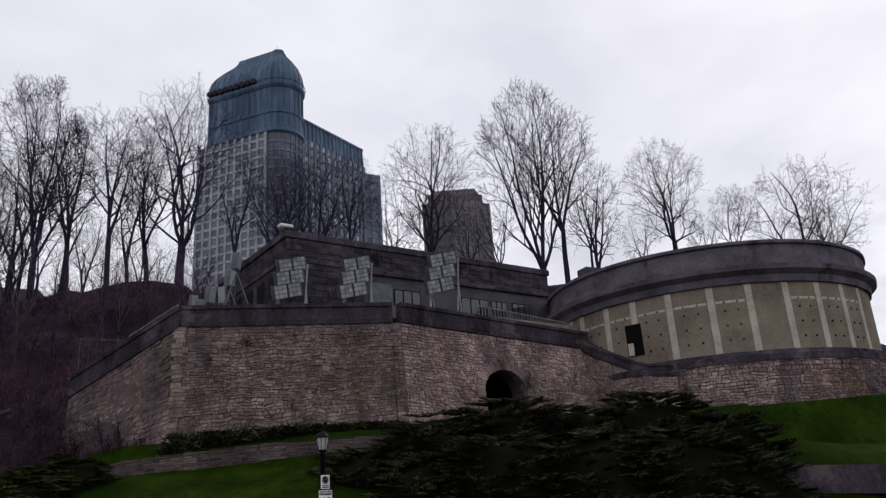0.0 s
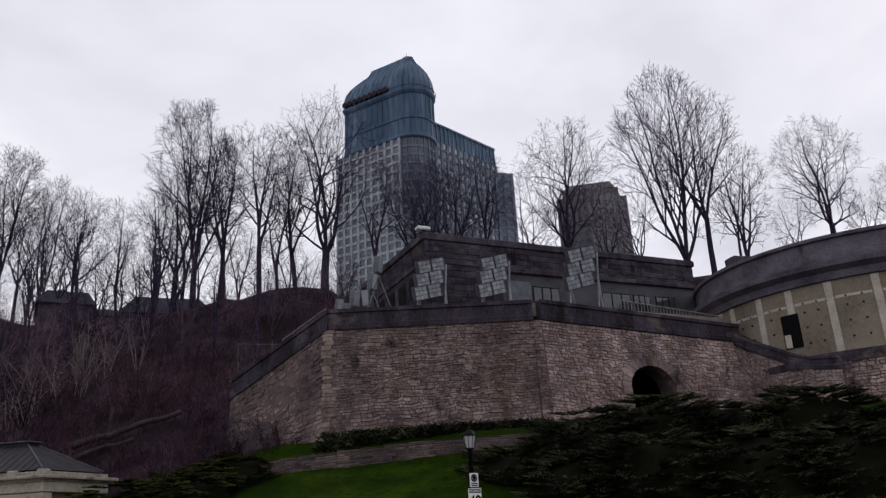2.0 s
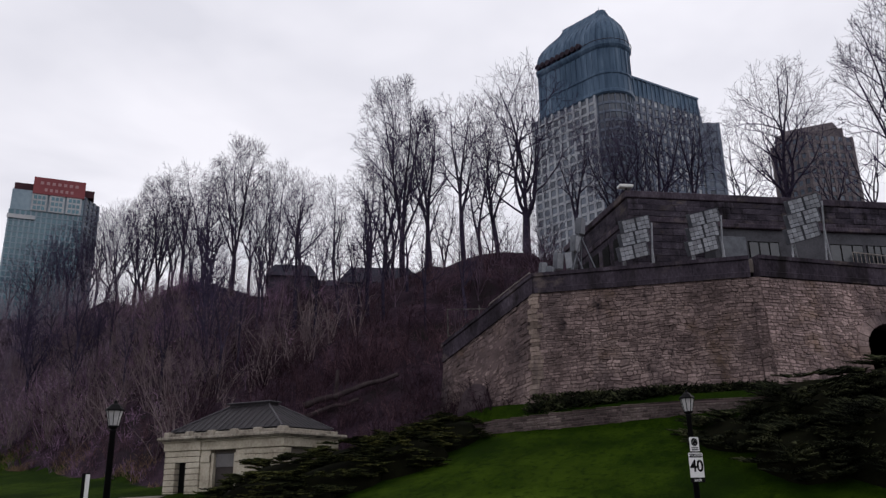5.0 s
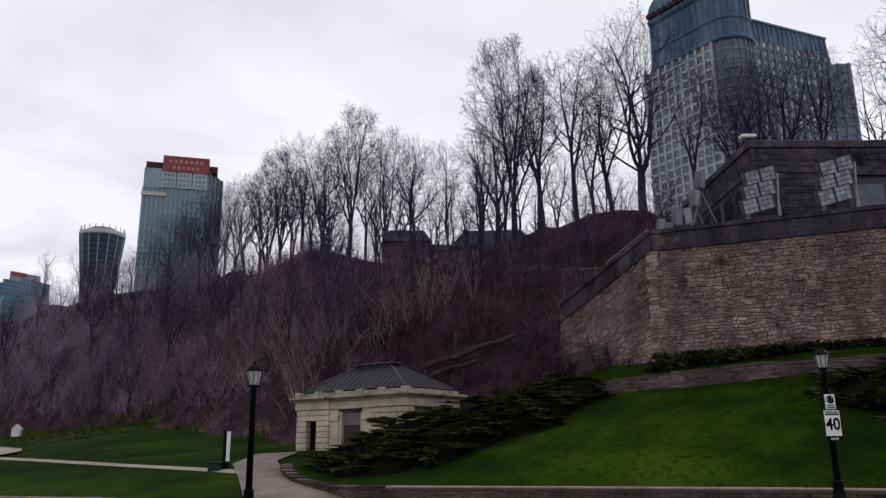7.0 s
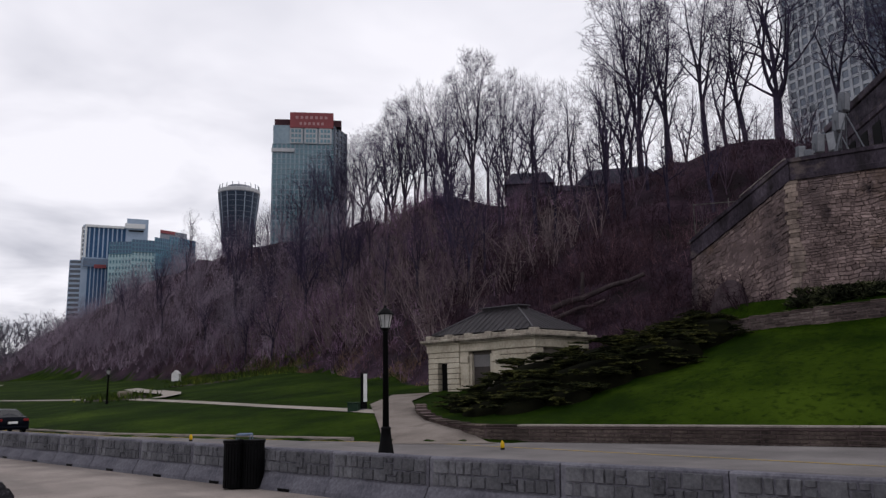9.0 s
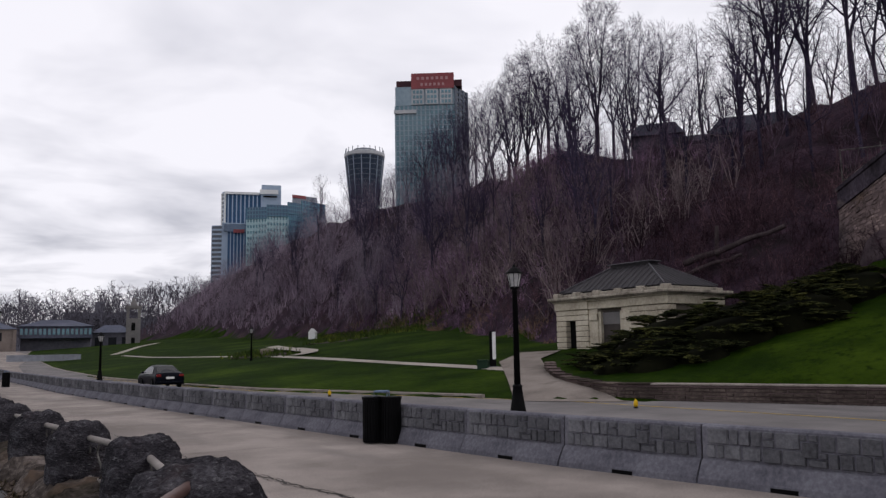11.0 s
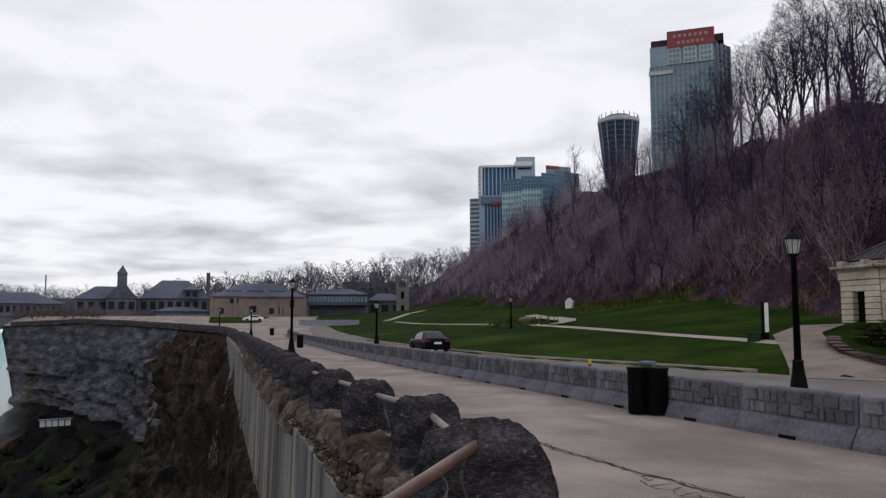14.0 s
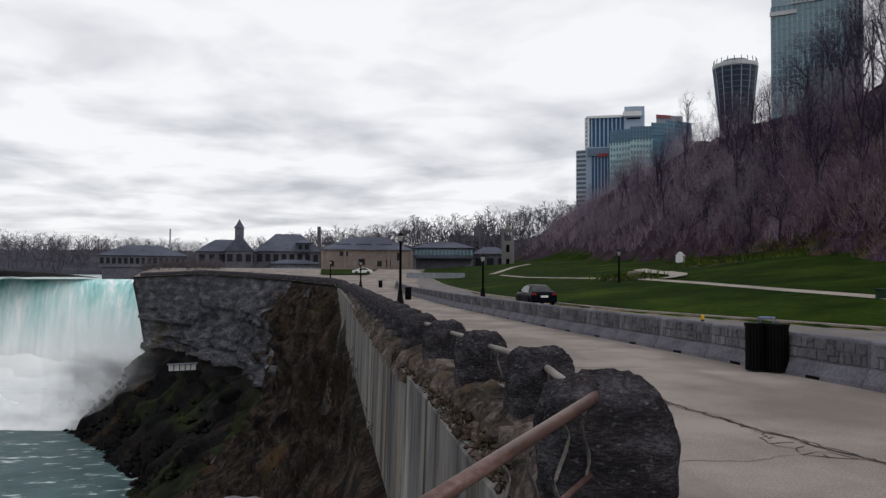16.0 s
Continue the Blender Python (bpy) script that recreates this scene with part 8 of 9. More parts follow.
for k in range(6):
    yc = 0.15 + k * (L - 0.3) / 5
    part("attic_block", Mesh().box(-0.14, 0.3, yc - 0.24, yc + 0.24, H + 0.83, H + 1.16, None, 0.04), stained, pav)
z0, z1 = H + 1.16, H + 2.72
part("roof_fascia", Mesh().box(0.3, DP - 0.3, 0.45, L - 0.45, H + 1.0, H + 1.2, None, 0.03), metal, pav)
q = [(0.12, 0.25, z0), (DP - 0.12, 0.25, z0), (DP - 0.12, L - 0.25, z0), (0.12, L - 0.25, z0), (DP / 2 - .35, 3.15, z1), (DP / 2 + .35, 3.15, z1), (DP / 2 + .35, L - 3.15, z1), (DP / 2 - .35, L - 3.15, z1)]
roofp = part("roof", Mesh().add(q, [(3, 0, 4, 7), (0, 1, 5, 4), (1, 2, 6, 5), (2, 3, 7, 6), (4, 5, 6, 7), (3, 2, 1, 0)]), metal, pav, "dark standing-seam hipped roof")
for i, j in ((0, 4), (1, 5), (3, 7)):
    part("hip_cap", Mesh().tube([Vector(q[i]) + Vector((0, 0, .05)), Vector(q[j]) + Vector((0, 0, .05))], 0.06, 5), seamm, roofp)
for a, b, c, d, n in ((q[3], q[0], q[7], q[4], 18), (q[0], q[1], q[4], q[5], 12)):
    a, b, c, d = [Vector(v) for v in (a, b, c, d)]
    for k in range(n + 1):
        s = k / n
        bot = a.lerp(b, s)
        span = (b - a).normalized()
        u = (bot - a).dot(span)
        lo, hi = (c - a).dot(span), (d - a).dot(span)
        t = 1.0
        if u < lo:
            t = u / lo
        elif u > hi:
            t = ((b - a).length - u) / ((b - a).length - hi)
        up_dir = (c - a) - span * (c - a).dot(span)
        part("seam", Mesh().tube([bot + Vector((0, 0, .03)), bot + up_dir * t + Vector((0, 0, .03))], 0.03, 4), seamm, roofp)
part("ridge_vent", Mesh().box(DP / 2 - 0.45, DP / 2 + 0.45, 3.05, L - 3.05, z1 - 0.05, z1 + 0.14, None, 0.02), metal, pav)
part("ridge_cap", Mesh().box(DP / 2 - 0.6, DP / 2 + 0.6, 2.9, L - 2.9, z1 + 0.14, z1 + 0.22, None, 0.03), seamm, pav)
steps = thing("entrance_steps", "worn stone steps with a black handrail at the pavilion", "steps", pose(35.0, 38.6, 0.2))
for k in range(4):
    part("step", Mesh().box(-0.3 + 0.34 * k, 1.4, -1.0, 1.0, -0.3, 0.17 * (k + 1), None, 0.02), M["kerb"], steps)
for s in (-1.05, 1.05):
    part("handrail", Mesh().tube([(-0.3, s, -0.1), (-0.3, s, 1.0), (1.3, s, 1.6), (1.3, s, 0.5)], 0.03, 6), M["black"], steps)

# paths over the lawn
def ribbon(name, pts, width, material, label, lift=0.03):
    m, rows = Mesh(), []
    dense = []
    for a, b in zip(pts, pts[1:]):
        n = max(2, int(math.dist(a, b) / 1.2))
        dense += [(lerp(a[0], b[0], i / n), lerp(a[1], b[1], i / n)) for i in range(n)]
    dense.append(pts[-1])
    for i, (x, y) in enumerate(dense):
        a, b = dense[max(i - 1, 0)], dense[min(i + 1, len(dense) - 1)]
        d = Vector((b[0] - a[0], b[1] - a[1], 0)).normalized()
        r = Vector((d.y, -d.x, 0)) * width / 2
        w = width if not callable(width) else width(i)
        rows.append([(x + r.x * s, y + r.y * s, max(land(x + r.x * s, y + r.y * s) + lift, 0.03)) for s in (-1, -0.5, 0, 0.5, 1)])
    m.grid(rows)
    return tagged(part(name, m, material), label, "path", kind="structure")


ribbon("path_lawn", [(28.4, 34.0), (29.2, 46), (30.4, 60), (31.8, 75), (32.8, 90), (33.6, 110), (33.8, 135), (34, 150)], 1.0, M["path"], "narrow pale path across the lawn")
left_edge = [(21.2, 25.1), (22.4, 26.6), (25.0, 30.0), (27.6, 33.5), (30.5, 37.5), (34.6, 40.2)]
right_edge = [(23.7, 21.0), (24.8, 23.4), (26.2, 27.2), (28.4, 30.8), (32.0, 35.4), (35.4, 37.2)]
rows = []
for i in range(26):
    t = i / 25 * 5
    j = min(int(t), 4)
    a = [lerp(left_edge[j][c], left_edge[j + 1][c], t - j) for c in (0, 1)]
    b = [lerp(right_edge[j][c], right_edge[j + 1][c], t - j) for c in (0, 1)]
    rows.append([(lerp(a[0], b[0], k / 10), lerp(a[1], b[1], k / 10), max(land(lerp(a[0], b[0], k / 10), lerp(a[1], b[1], k / 10)) + 0.012 + 0.06 * min(1, i / 6), 0.008)) for k in range(11)])
tagged(part("path_pavilion", Mesh().grid(rows), surf("tan_worn_path", ((0.12, 0.102, 0.09), (0.18, 0.155, 0.137), (0.24, 0.208, 0.185)), 0.4, 20, 0.9, 0.2, spec=0.05, stains=(((0.1, 0.085, 0.075), 0.5, (1, 1, 1), 0.54, 0.68),)), smooth=True), "grey paved path from the road to the pavilion", "path", kind="structure")
ribbon("path_garden", [(31.6, 69.5), (33.4, 70.5), (34.6, 73), (35.4, 77), (37.0, 84), (39.4, 92), (43.0, 103)], 1.7, M["path"], "winding pale garden path", 0.2)
ribbon("path_hill", [(34, 158), (40, 174), (47, 192), (55, 206)], 1.6, M["path"], "pale path climbing the far lawn", 0.06)

# beds and small things on the lawn
rng = random.Random(31)
bed = surf("garden_soil", ((0.02, 0.015, 0.012), (0.04, 0.03, 0.025)), 0.5, 6, 0.95, 0.4)


def patch(name, x, y, rx, ry, material, label, cat):
    rows = [[(x + rx * k * math.cos(a) * (1 + 0.15 * math.sin(3 * a)), y + ry * k * math.sin(a), land(x + rx * k * math.cos(a), y + ry * k * math.sin(a)) + 0.05 + 0.12 * (1 - k)) for a in [6.2832 * i / 20 for i in range(20)]] for k in (1, 0.7, 0.4, 0.02)]
    return tagged(part(name, Mesh().grid(rows, True), material, smooth=True), label, cat, kind="structure")


patch("flower_bed", 32.6, 82, 2.0, 7, bed, "dark garden bed beside the winding path", "flower bed")
patch("flower_bed", 45.5, 88, 2.5, 7, bed, "dark planted bed on the lawn", "flower bed")
patch("flower_bed", 60, 108, 4, 9, bed, "dark garden bed under the trees", "flower bed")
leafy = surf("spring_leaves", ((0.015, 0.028, 0.006), (0.035, 0.058, 0.009), (0.13, 0.14, 0.02)), 0.3, 3, 0.9, 0.0, island=0.5)
segs = []
for k in range(2600):
    c = rng.choice(((61, 106, 4, 10), (60, 118, 4, 6), (58, 96, 3, 8), (32.6, 82, 2, 6), (45.5, 88, 2, 6), (53, 84, 3, 8)))
    x, y = c[0] + rng.gauss(0, 0.5) * c[2], c[1] + rng.gauss(0, 0.5) * c[3]
    a = rng.uniform(0, 6.28)
    z = land(x, y)
    segs.append((x, y, z, x + 0.25 * math.cos(a), y + 0.25 * math.sin(a), z + rng.uniform(0.2, 0.8), 0.09, 0.01))
tagged(new("garden_plants", tubes_mesh("garden_plants", segs, 3, leafy)), "low yellow-green spring plants in the beds", "plants", kind="stuff")

hut = thing("garden_hut", "small white shed with a pitched roof at the wood's edge", "shed", pose(57.0, 119.5, land(57, 119.5) + 0.3, 0, 0, 52) @ Matrix.Diagonal((0.52, 0.52, 0.52, 1)))
part("wall", Mesh().box(-1.5, 1.5, -1.1, 1.1, -0.5, 1.7, None, 0.02), M["white"], hut)
part("roof", Mesh().add([(-1.65, -1.25, 1.6), (1.65, -1.25, 1.6), (1.65, 1.25, 1.6), (-1.65, 1.25, 1.6), (-1.65, 0, 2.9), (1.65, 0, 2.9)], [(0, 1, 5, 4), (2, 3, 4, 5), (0, 4, 3), (1, 2, 5), (3, 2, 1, 0)]), M["white"], hut)
gs = part("stone_sign", boulder(61, 0.9, 0.4, 0.75), surf("pale_boulder", ((0.12, 0.1, 0.08), (0.2, 0.17, 0.14)), 1, 8, 0.9, 0.4), smooth=True)
gs.matrix_world = pose(32.6, 79.2, land(33.2, 77.8) - 0.1, 0, 0, 20)
tagged(gs, "low brown boulder with carved marks in the garden bed", "boulder")

def sign_post(x, y):
    z = land(x, y)
    ob = thing("information_post", "upright black and white information panel by the path", "sign", pose(x, y, z, 0, 0, -38))
    part("panel", Mesh().box(-0.19, 0.19, -0.06, 0.06, 0.0, 2.1, None, 0.01), M["black"], ob)
    part("white_face", Mesh().box(-0.02, 0.185, -0.075, -0.05, 0.45, 2.05), M["white"], ob)
    part("foot", Mesh().box(-0.3, 0.3, -0.15, 0.15, -0.2, 0.05), M["concrete"], ob)


sign_post(29.0, 36.2)
p = (28.45, 36.4)
bx = thing("storage_box", "low dark green box at the path's edge", "box", pose(p[0], p[1], land(*p), 0, 0, 40))
green = surf("dark_green_paint", ((0.01, 0.025, 0.015), (0.02, 0.04, 0.025)), 2, 15, 0.6, 0.05)
part("body", Mesh().box(-0.4, 0.4, -0.3, 0.3, -0.1, 0.42, None, 0.03), green, bx)
part("lid", Mesh().box(-0.43, 0.43, -0.33, 0.33, 0.42, 0.5, None, 0.02), green, bx)

# yellow marker caps by the kerb
yel = surf("yellow_plastic", ((0.5, 0.3, 0.01), (0.65, 0.42, 0.02)), 3, 20, 0.5, 0.0)
for x, y in ((21.6, 18.9), (17.7, 34.8)):
    ob = thing("yellow_marker", "small bright yellow marker cap on the road edge", "marker", pose(x, y, 0) @ Matrix.Diagonal((0.62, 0.62, 0.75, 1)), "yellow markers")
    part("foot", Mesh().lathe([(0.13, 0), (0.12, 0.06), (0.05, 0.08)], 10), M["black"], ob)
    part("cap", Mesh().lathe([(0.09, 0.06), (0.13, 0.16), (0.11, 0.32), (0.04, 0.4), (0.02, 0.42)], 10), yel, ob, smooth=True)

# ---------------------------------------------------------------- signs on the lamp post
lp = polar(79.72, 26.0)
S = pose(lp.x, lp.y, 0, 0, 0, -79.7 + 38)
# plates clamped to the post
plates = thing("traffic_sign", "white speed-limit plate reading 40 under a parking plate", "traffic sign", S)


def writing(text, size, m, material, parent, name="lettering", bold=0.0):
    cu = bpy.data.curves.new(name, "FONT")
    cu.body, cu.size, cu.align_x, cu.align_y, cu.extrude = text, size, "CENTER", "CENTER", 0.002
    cu.offset = bold
    tmp = new("tmp", cu)
    me = bpy.data.meshes.new_from_object(tmp.evaluated_get(bpy.context.evaluated_depsgraph_get()))
    bpy.data.objects.remove(tmp)
    me.materials.clear()
    me.materials.append(material)
    ob = new(name, me)
    ob.parent = parent
    ob.matrix_local = m
    return ob


zc = 2.83
sp = part("speed_plate", Mesh().box(-0.25, 0.25, -0.13, -0.115, zc - 0.48, zc + 0.24, None, 0.006), M["white"], plates)
writing("40", 0.47, pose(0, -0.134, zc - 0.16, 90, 0, 0), M["black"], sp, bold=0.011)
hb_ = part("heading_band", Mesh().box(-0.23, 0.23, -0.134, -0.128, zc + 0.1, zc + 0.215), M["black"], sp)
writing("MAXIMUM", 0.1, pose(0, -0.137, zc + 0.158, 90, 0, 0), M["white"], hb_)
tb_ = part("unit_plate", Mesh().box(-0.25, 0.25, -0.132, -0.112, zc - 0.62, zc - 0.49, None, 0.004), M["black"], plates)
writing("km/h", 0.13, pose(0, -0.136, zc - 0.555, 90, 0, 0), M["white"], tb_)
pk = part("parking_plate", Mesh().box(-0.165, 0.165, -0.13, -0.115, zc + 0.28, zc + 0.7, None, 0.006), M["white"], plates)
part("ban_ring", Mesh().lathe([(0.12, 0.0), (0.12, 0.006), (0.085, 0.006), (0.085, 0.0)], 24, pose(0, -0.13, zc + 0.55, 90, 0, 0)), M["black"], pk)
part("ban_letter", Mesh().box(-0.035, 0.035, -0.137, -0.13, zc + 0.5, zc + 0.6), M["black"], pk)
for k in range(2):
    part("text_bar", Mesh().box(-0.12, 0.12, -0.137, -0.13, zc + 0.31 + 0.055 * k, zc + 0.34 + 0.055 * k), M["black"], pk)
for zz in (zc + 0.05, zc - 0.3, zc + 0.5):
    part("clamp", Mesh().lathe([(0.1, zz - 0.03), (0.13, zz - 0.03), (0.13, zz + 0.03), (0.1, zz + 0.03)], 12), M["black"], plates)

# ---------------------------------------------------------------- dark saloon car
def car(x, y, turn, paint, label):
    ob = thing("car", label, "car", pose(x, y, land(x, y), 0, 0, turn))
    # x across, y forward; side profile in (y, z), half width by height
    prof = [(-2.35, 0.35), (-2.4, 0.62), (-2.36, 0.92), (-2.1, 1.0), (-1.75, 1.03), (-1.05, 1.36), (-0.5, 1.45), (0.15, 1.45), (0.75, 1.3), (1.35, 0.98), (2.0, 0.88), (2.35, 0.72), (2.42, 0.5), (2.36, 0.3)]
    low = [(-2.3, 0.3), (-2.33, 0.55), (-2.3, 0.75), (-2.05, 0.8), (-1.75, 0.8), (-1.05, 0.8), (-0.5, 0.8), (0.15, 0.8), (0.75, 0.8), (1.35, 0.78), (2.0, 0.7), (2.3, 0.6), (2.36, 0.45), (2.3, 0.28)]
    half = lambda z: 0.9 if z < 0.85 else lerp(0.88, 0.6, min((z - 0.85) / 0.6, 1))
    rows = []
    for (a, za), (b, zb) in zip(prof, low):
        h = half(za)
        rows.append([(-0.86, a * 0.99, 0.24), (-0.91, b, zb * 0.8), (-0.92, b, zb), (-h, a, za), (-h * 0.5, a, za + 0.02), (0, a, za + 0.03), (h * 0.5, a, za + 0.02), (h, a, za), (0.92, b, zb), (0.91, b, zb * 0.8), (0.86, a * 0.99, 0.24)])
    body = Mesh().grid(rows)
    body.add([rows[0][i] for i in range(11)], [tuple(range(11))])
    body.add([rows[-1][i] for i in range(11)], [tuple(reversed(range(11)))])
    bd = part("body", body, paint, ob, smooth=True)
    cg = surf("car_glass", ((0.004, 0.005, 0.006), (0.008, 0.009, 0.01)), 2, 9, 0.15, 0.0, spec=0.22)
    for s in (-1, 1):
        sg = Mesh().add([(s * 0.885, -1.45, 0.97), (s * 0.9, 1.05, 0.95), (s * 0.69, 0.5, 1.34), (s * 0.66, -0.5, 1.4), (s * 0.7, -1.0, 1.32)], [(0, 1, 2, 3, 4)])
        part("side_glass", sg, cg, bd)
        part("chrome_strip", Mesh().tube([(s * 0.91, -1.5, 0.94), (s * 0.925, 1.1, 0.93)], 0.014, 4), M["white"], bd)
        part("mirror", Mesh().box(s * 0.98 - 0.09, s * 0.98 + 0.09, 0.75, 0.88, 0.93, 1.06, None, 0.03), paint, ob)
        for yy in (-1.42, 1.42):
            wm = pose(s * 0.84, yy, 0.33, 0, 90, 0)
            wh = part("wheel", Mesh().lathe([(0.2, -0.1), (0.31, -0.11), (0.33, -0.06), (0.33, 0.06), (0.31, 0.11), (0.2, 0.1)], 24, wm), M["black"], ob)
            part("rim", Mesh().lathe([(0.22, -0.1), (0.2, 0.1)], 18, wm), lampcase, wh)
        part("tail_light", Mesh().box(s * 0.72 - 0.15, s * 0.72 + 0.15, -2.43, -2.3, 0.74, 0.9, None, 0.03), surf("tail_red", ((0.12, 0.01, 0.01), (0.2, 0.02, 0.02)), 3, 20, 0.3, 0), ob)
        part("headlight", Mesh().box(s * 0.68 - 0.17, s * 0.68 + 0.17, 2.2, 2.37, 0.62, 0.76, None, 0.03), M["white"], ob)
    part("rear_glass", Mesh().add([(-0.66, -1.72, 1.06), (0.66, -1.72, 1.06), (0.55, -1.08, 1.39), (-0.55, -1.08, 1.39)], [(0, 1, 2, 3)]), cg, bd)
    part("windscreen", Mesh().add([(-0.7, 1.33, 1.02), (0.7, 1.33, 1.02), (0.58, 0.76, 1.34), (-0.58, 0.76, 1.34)], [(3, 2, 1, 0)]), cg, bd)
    part("number_plate", Mesh().box(-0.26, 0.26, -2.44, -2.4, 0.6, 0.74), M["white"], bd)
    part("bumper", Mesh().box(-0.86, 0.86, -2.44, -2.25, 0.3, 0.46, None, 0.05), paint, bd)
    return ob


navy = surf("dark_car_paint", ((0.002, 0.0024, 0.005), (0.004, 0.005, 0.009)), 2, 30, 0.35, 0.0, spec=0.04)
car(15.0, 54.6, -1, navy, "dark blue saloon car driving away on the road")
car(8.9, 190, 90, M["white"], "white car parked by the visitor building")

# construction fence and dark boards by the bend of the road
hd = thing("dark_hoarding", "low dark hoarding at the bend of the road", "hoarding", pose(24.5, 152, land(24.5, 152), 0, 0, 8))
for k in range(4):
    part("board", Mesh().box(-9 + 3 * k, -6.05 + 3 * k, -0.05, 0.05, 0, 1.1 + 0.4 * (k > 3)), taupe, hd)
pt = thing("gorge_hut", "small white-striped shelter on the talus", "hut", pose(-37.4, 217, -23.6, 0, 0, 20) @ Matrix.Diagonal((0.85, 0.85, 0.95, 1)))
for k in range(5):
    part("white_panel", Mesh().box(-4 + 1.7 * k, -2.6 + 1.7 * k, -0.1, 0.1, 0, 1.6), M["white"], pt)
part("roof", Mesh().box(-4.4, 4.6, -0.8, 0.8, 1.7, 1.95, None, 0.04), taupe, pt)
fn = thing("wire_fence", "rusty tube-framed wire fence panel on the slope", "fence", pose(*polar(64.5, 60.5), 0, 0, -62))
fz = EYE_H + 60.5 * math.tan(radians(11.4))
for a, b in (((-1.9, 0, fz - 1), (-1.9, 0, fz + 1.3)), ((1.9, 0, fz - 1), (1.9, 0, fz + 1.3)), ((0.6, 0, fz - 1), (0.6, 0, fz + 1.5)), ((-1.9, 0, fz + 1.2), (1.9, 0, fz + 1.2)), ((-1.9, 0, fz - 0.9), (1.9, 0, fz - 0.9))):
    part("tube", Mesh().tube([a, b], 0.04, 6), iron, fn)
for k in range(14):
    x = -1.85 + 0.27 * k
    part("wire", Mesh().tube([(x, 0, fz - 0.9), (x, 0, fz + 1.2)], 0.008, 3), iron, fn)

# cracks in the promenade
rng = random.Random(9)
def crack(pts, w=0.05):
    m, rows, x = Mesh(), [], None
    for a, b in zip(pts, pts[1:]):
        n = max(2, int(math.dist(a, b) / 0.12))
        for i in range(n):
            t = i / n
            px, py = lerp(a[0], b[0], t) + rng.uniform(-.05, .05), lerp(a[1], b[1], t) + rng.uniform(-.05, .05)
            d = Vector((b[0] - a[0], b[1] - a[1], 0)).normalized()
            k = w * rng.uniform(0.4, 1.2) / 2
            rows.append([(px - d.y * k, py + d.x * k, 0.006), (px + d.y * k, py - d.x * k, 0.006)])
    m.grid(rows)
    tagged(part("pavement_crack", m, M["crack"]), "dark irregular crack in the paving", "crack", kind="structure")


for off, w in ((0.0, 0.06), (0.07, 0.025), (-0.06, 0.02)):
    crack([(5.5 + off, 15.5), (5.64 + off, 12.24), (5.84 + off * 0.6, 10.7), (5.88 + off, 9.87), (6.04 + off * 0.5, 9.48), (6.1 + off, 8.65), (6.26 + off, 8.0), (6.4, 6.0), (6.5, 3)], w)
# crazed patch beside the long crack
for pts in ([(5.88, 9.87), (5.66, 9.5), (5.55, 9.2), (5.68, 8.9), (5.6, 8.57), (5.82, 8.38), (6.2, 8.25)], [(5.55, 9.2), (6.04, 9.3)], [(5.68, 8.9), (6.08, 8.95)], [(5.6, 8.57), (5.85, 8.66), (6.1, 8.6)], [(5.66, 9.5), (5.95, 9.6)], [(5.82, 8.38), (5.85, 8.66)]):
    crack(pts, 0.025)
crack([(3.6, 8.42), (4.1, 8.4), (4.9, 8.35), (5.6, 8.57)], 0.015)
crack([(5.5, 14.5), (5.3, 18), (5.2, 26), (5.0, 40)], 0.03)
crack([(2.9, 17), (5, 17.3), (8, 17.1)], 0.025)
crack([(2.8, 29), (5, 29.2), (8, 29.1)], 0.025)

# ---------------------------------------------------------------- stones of the walls
f, out = FACES[1]
rubble(f, M["stone"], "stone_field", terrace, 1, None, as_parts=280)
f, out = FACES[2]
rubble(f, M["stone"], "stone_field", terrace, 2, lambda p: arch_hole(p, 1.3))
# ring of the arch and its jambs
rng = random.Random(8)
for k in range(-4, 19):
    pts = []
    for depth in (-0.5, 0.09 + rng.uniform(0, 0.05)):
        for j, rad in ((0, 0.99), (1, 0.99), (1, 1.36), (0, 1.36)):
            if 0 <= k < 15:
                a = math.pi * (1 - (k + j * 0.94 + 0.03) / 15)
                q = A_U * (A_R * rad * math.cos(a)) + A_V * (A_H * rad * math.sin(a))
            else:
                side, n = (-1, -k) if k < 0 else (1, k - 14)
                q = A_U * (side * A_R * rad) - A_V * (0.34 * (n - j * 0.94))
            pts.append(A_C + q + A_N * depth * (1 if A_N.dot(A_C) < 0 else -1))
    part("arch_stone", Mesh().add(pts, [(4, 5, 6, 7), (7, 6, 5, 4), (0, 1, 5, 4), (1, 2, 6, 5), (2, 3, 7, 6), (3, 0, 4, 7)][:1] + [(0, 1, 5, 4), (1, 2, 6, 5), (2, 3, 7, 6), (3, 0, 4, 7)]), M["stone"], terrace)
f, out = FACES[0]
rubble(f, M["stone"], "stone_field", terrace, 3)
rubble(pier, M["stone"], "stone_field", terrace, 4)
rng, z = random.Random(17), 0.0
quoin = surf("pale_quoin_stone", ((0.1, 0.077, 0.068), (0.2, 0.155, 0.132), (0.32, 0.255, 0.212)), 0.5, 6, 0.95, 0.9, spec=0.03, per_object=0.35, dist=0.05, stains=(((0.07, 0.055, 0.06), 0.5, (1, 1, 0.4), 0.5, 0.66),))
lo_, hi_ = FACES[1][0][0], FACES[1][0][3]
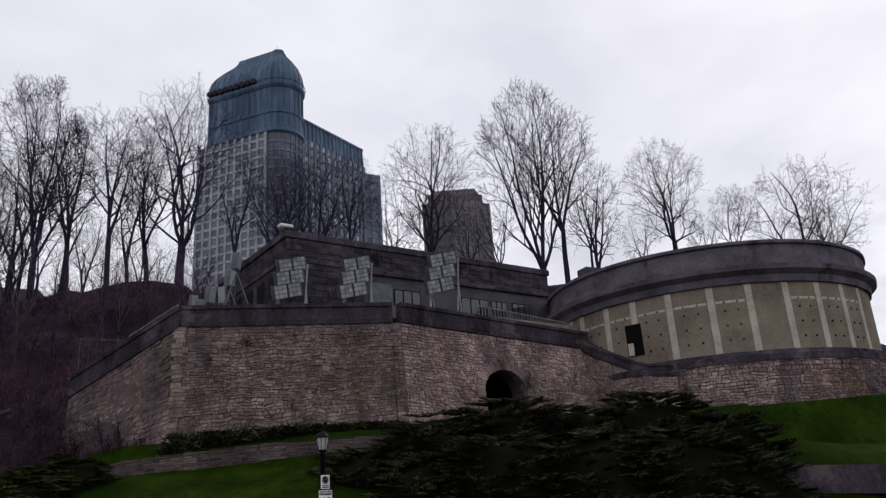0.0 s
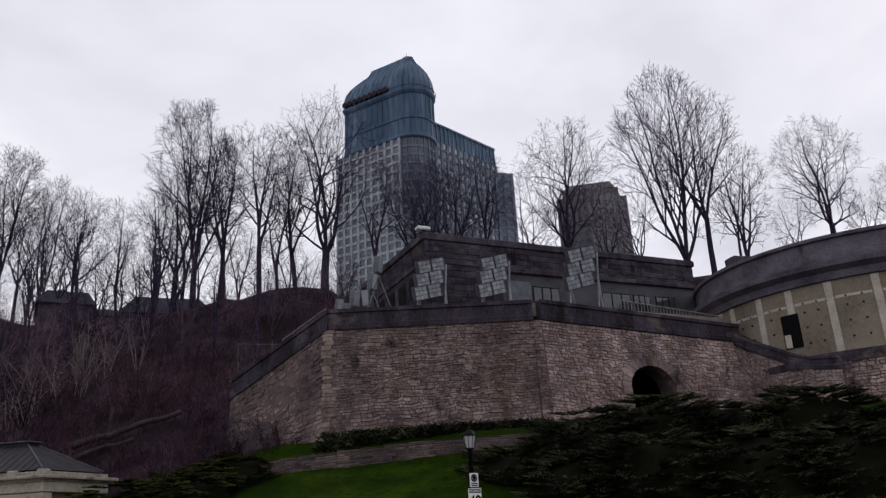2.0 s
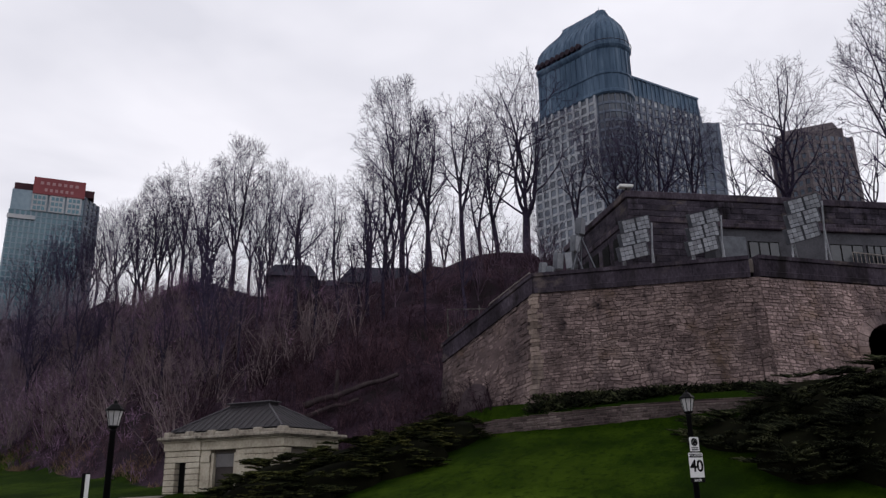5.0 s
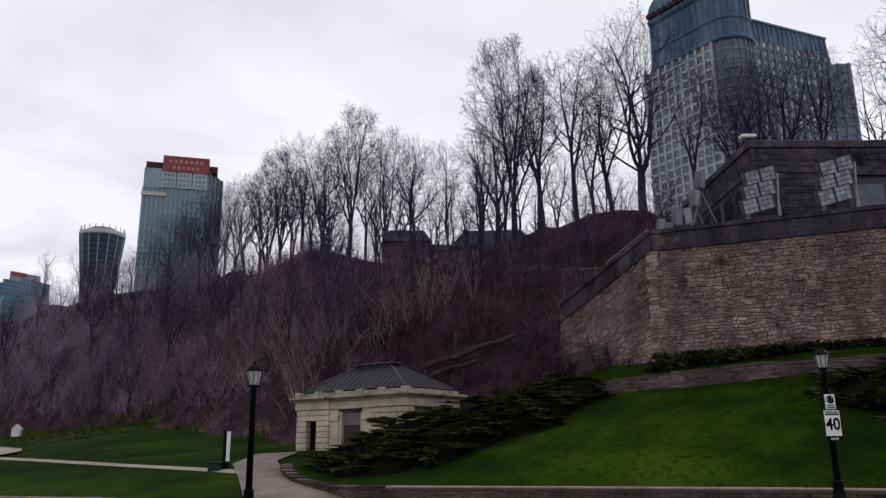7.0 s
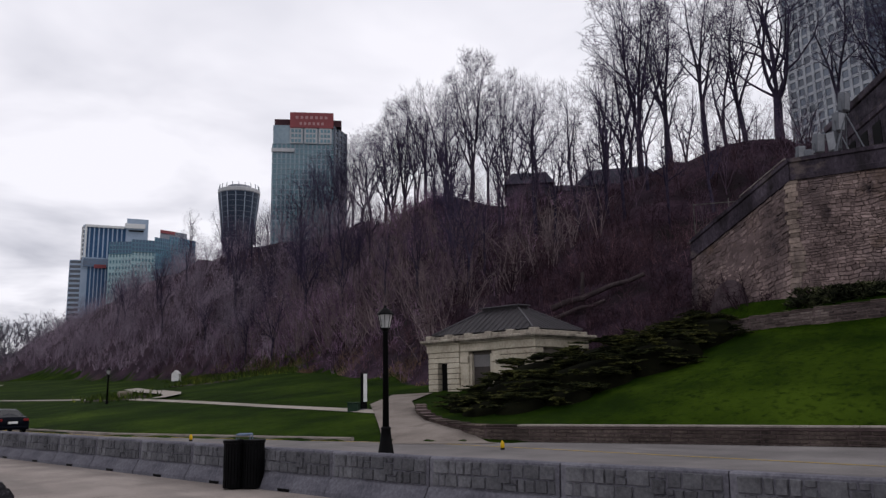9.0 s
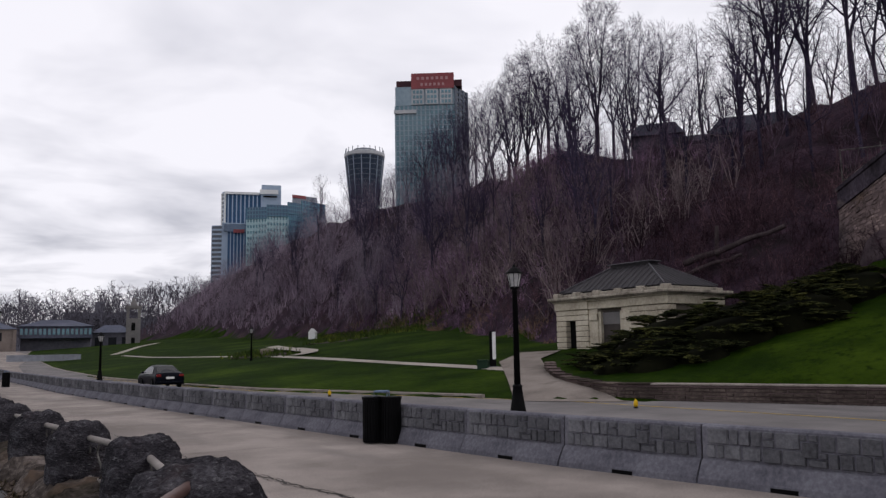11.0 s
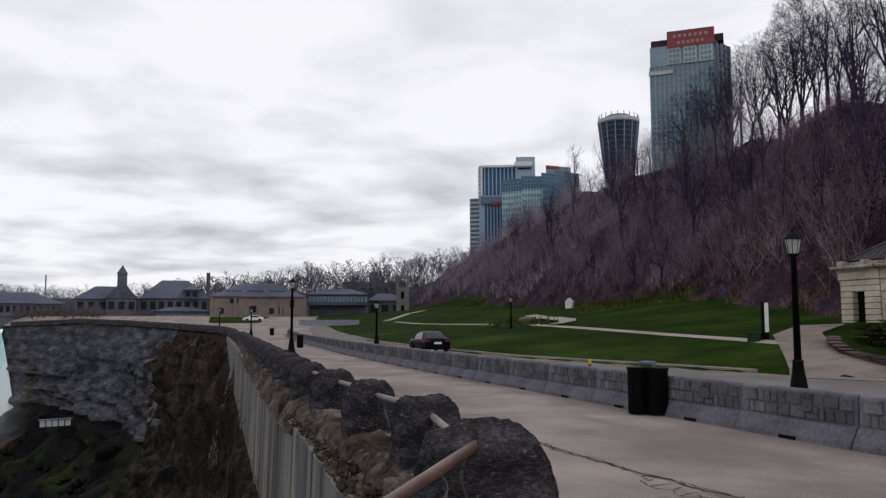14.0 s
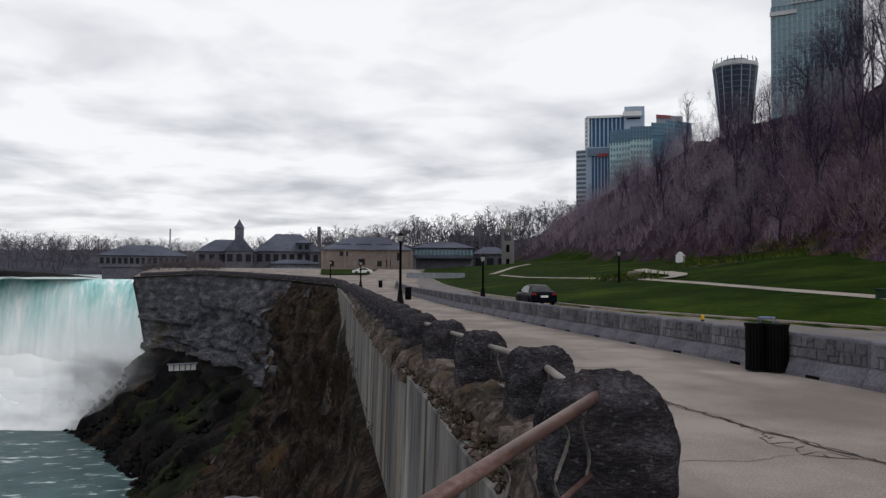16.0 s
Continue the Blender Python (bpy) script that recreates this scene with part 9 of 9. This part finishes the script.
while z < 0.99:
    h = rng.uniform(0.022, 0.045)
    a, b = lo_.lerp(hi_, z), lo_.lerp(hi_, min(z + h, 1.0))
    d1, d2 = (FACES[1][0][1] - lo_).normalized(), (FACES[0][0][0] - FACES[0][0][1]).normalized()
    l1, l2 = rng.uniform(0.2, 0.6), rng.uniform(0.2, 0.55)
    d1, d2 = Vector((d1.x, d1.y, 0)), Vector((d2.x, d2.y, 0))
    o = (FACES[1][1] + FACES[0][1]) * (0.05 + rng.uniform(0, 0.03))
    pts = []
    for c, g in ((a, 0.012), (b, -0.012)):
        c = c + o + UP * g
        pts += [c, c + d1 * l1, c + d1 * l1 - FACES[1][1] * 0.3, c + d2 * l2 - FACES[0][1] * 0.3, c + d2 * l2]
    part("quoin", Mesh().add(pts, [(5, 6, 7, 8, 9), (4, 3, 2, 1, 0)] + [(i, (i + 1) % 5, 5 + (i + 1) % 5, 5 + i) for i in range(5)]), quoin, terrace)
    z += h
for k, (a, b) in enumerate(zip(link, link[1:])):
    d = Vector((b.x - a.x, b.y - a.y, 0)).normalized()
    o = Vector((d.y, -d.x, 0)) * 0.54
    rubble([a + o - UP * 7.5, b + o - UP * 7.5, b + o, a + o], M["stone"], "stone_field", link_wall, 31 + k)
# round building's base
rest, rng = Mesh(), random.Random(6)
z = 2.8
while z < zl - 0.9:
    h = rng.uniform(0.15, 0.32)
    a = to_eye - 72
    while a < to_eye + 72:
        r = lerp(ROT_R + 1.05, ROT_R + 0.6, (z + h / 2 - 2.5) / (zl - 3.25))
        w = math.degrees(rng.uniform(0.18, 0.6) / r)
        k = rng.uniform(0.04, 0.1)
        pts = []
        for rr, g in ((r - 0.02, 0.06), (r + k, 0.16)):
            for aa, zz in ((a + g, z + 0.015 + g * .1), (a + w - g, z + 0.015 + g * .1), (a + w - g, z + h - 0.015 - g * .1), (a + g, z + h - 0.015 - g * .1)):
                zz += 0.13 * noise.noise((aa * 0.3, z * 0.7, 3)) + 0.08 * noise.noise((aa * 0.9, z * 1.5, 5)) + rng.uniform(-0.02, 0.02)
                pts.append((rr * math.cos(radians(aa)), rr * math.sin(radians(aa)), zz))
        rest.add(pts, [(4, 5, 6, 7), (0, 1, 5, 4), (1, 2, 6, 5), (2, 3, 7, 6), (3, 0, 4, 7)])
        a += w
    z += h
tagged(part("stone_field", rest, M["stone"], rot), "rubble stones of the round base", kind="stuff")


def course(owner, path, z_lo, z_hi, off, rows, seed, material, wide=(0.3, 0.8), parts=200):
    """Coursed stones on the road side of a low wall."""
    rng = random.Random(seed)
    rest, made = Mesh(), 0
    pts = [Vector(p) for p in path]
    for a, b in zip(pts, pts[1:]):
        d = (b - a)
        L = Vector((d.x, d.y, 0)).length
        if L < 0.05:
            continue
        d2 = Vector((d.x, d.y, 0)).normalized()
        out = Vector((d2.y, -d2.x, 0))
        if out.dot(a) > 0:
            out = -out
        for r in range(rows):
            h = (z_hi - z_lo) / rows
            u = 0.0
            while u < L - 0.02:
                w = min(rng.uniform(*wide), L - u)
                k = rng.uniform(0.015, 0.06)
                v = []
                for o, g in ((off - 0.02, 0.01), (off + k, 0.028)):
                    for s, t in ((u + g, r * h + g), (u + w - g, r * h + g), (u + w - g, (r + 1) * h - g), (u + g, (r + 1) * h - g)):
                        v.append(a + d2 * s + out * o + UP * (z_lo + t + d.z * s / L))
                faces = [(4, 5, 6, 7), (0, 1, 5, 4), (1, 2, 6, 5), (2, 3, 7, 6), (3, 0, 4, 7)]
                if made < parts:
                    part("stone", Mesh().add(v, faces), material, owner)
                else:
                    rest.add(v, faces)
                made += 1
                u += w
    if rest.v:
        tagged(part("stone_field", rest, material, owner), "coursed wall stones", kind="stuff")


course(upper_low, lw, -0.5, 0.75, 0.25, 9, 21, surf("grey_brown_wall_stone", ((0.04, 0.031, 0.032), (0.1, 0.08, 0.076), (0.19, 0.155, 0.14)), 0.6, 7, 0.95, 0.6, spec=0.03, per_object=0.45, island=0.4), (0.22, 0.7), parts=290)
brownstone = surf("brown_wall_stone", ((0.02, 0.016, 0.015), (0.055, 0.043, 0.038), (0.12, 0.096, 0.083)), 0.6, 7, 0.95, 0.6, spec=0.03, per_object=0.45)
course(kerb_wall, kw[8:], -0.1, 0.5, 0.22, 4, 22, brownstone, (0.35, 1.0), parts=280)
for owner, path, o, zt in ((upper_low, lw, 0.0, 0.86), (kerb_wall, kw, 0.0, 0.6)):
    pts = [Vector(p) for p in path]
    for a, b in zip(pts, pts[1:]):
        d = b - a
        n = max(1, round(d.length / 1.2))
        for k in range(n):
            p, q = a.lerp(b, k / n), a.lerp(b, (k + 1) / n)
            mm = Matrix.Translation(p) @ Matrix.Rotation(math.atan2(d.y, d.x), 4, "Z")
            part("cap_stone", Mesh().box(0.008, (q - p).length - 0.008, -0.33, 0.33, zt, zt + 0.07, mm, 0.015), brownstone if owner == upper_low or p.y > 21 else M["kerb"], owner)
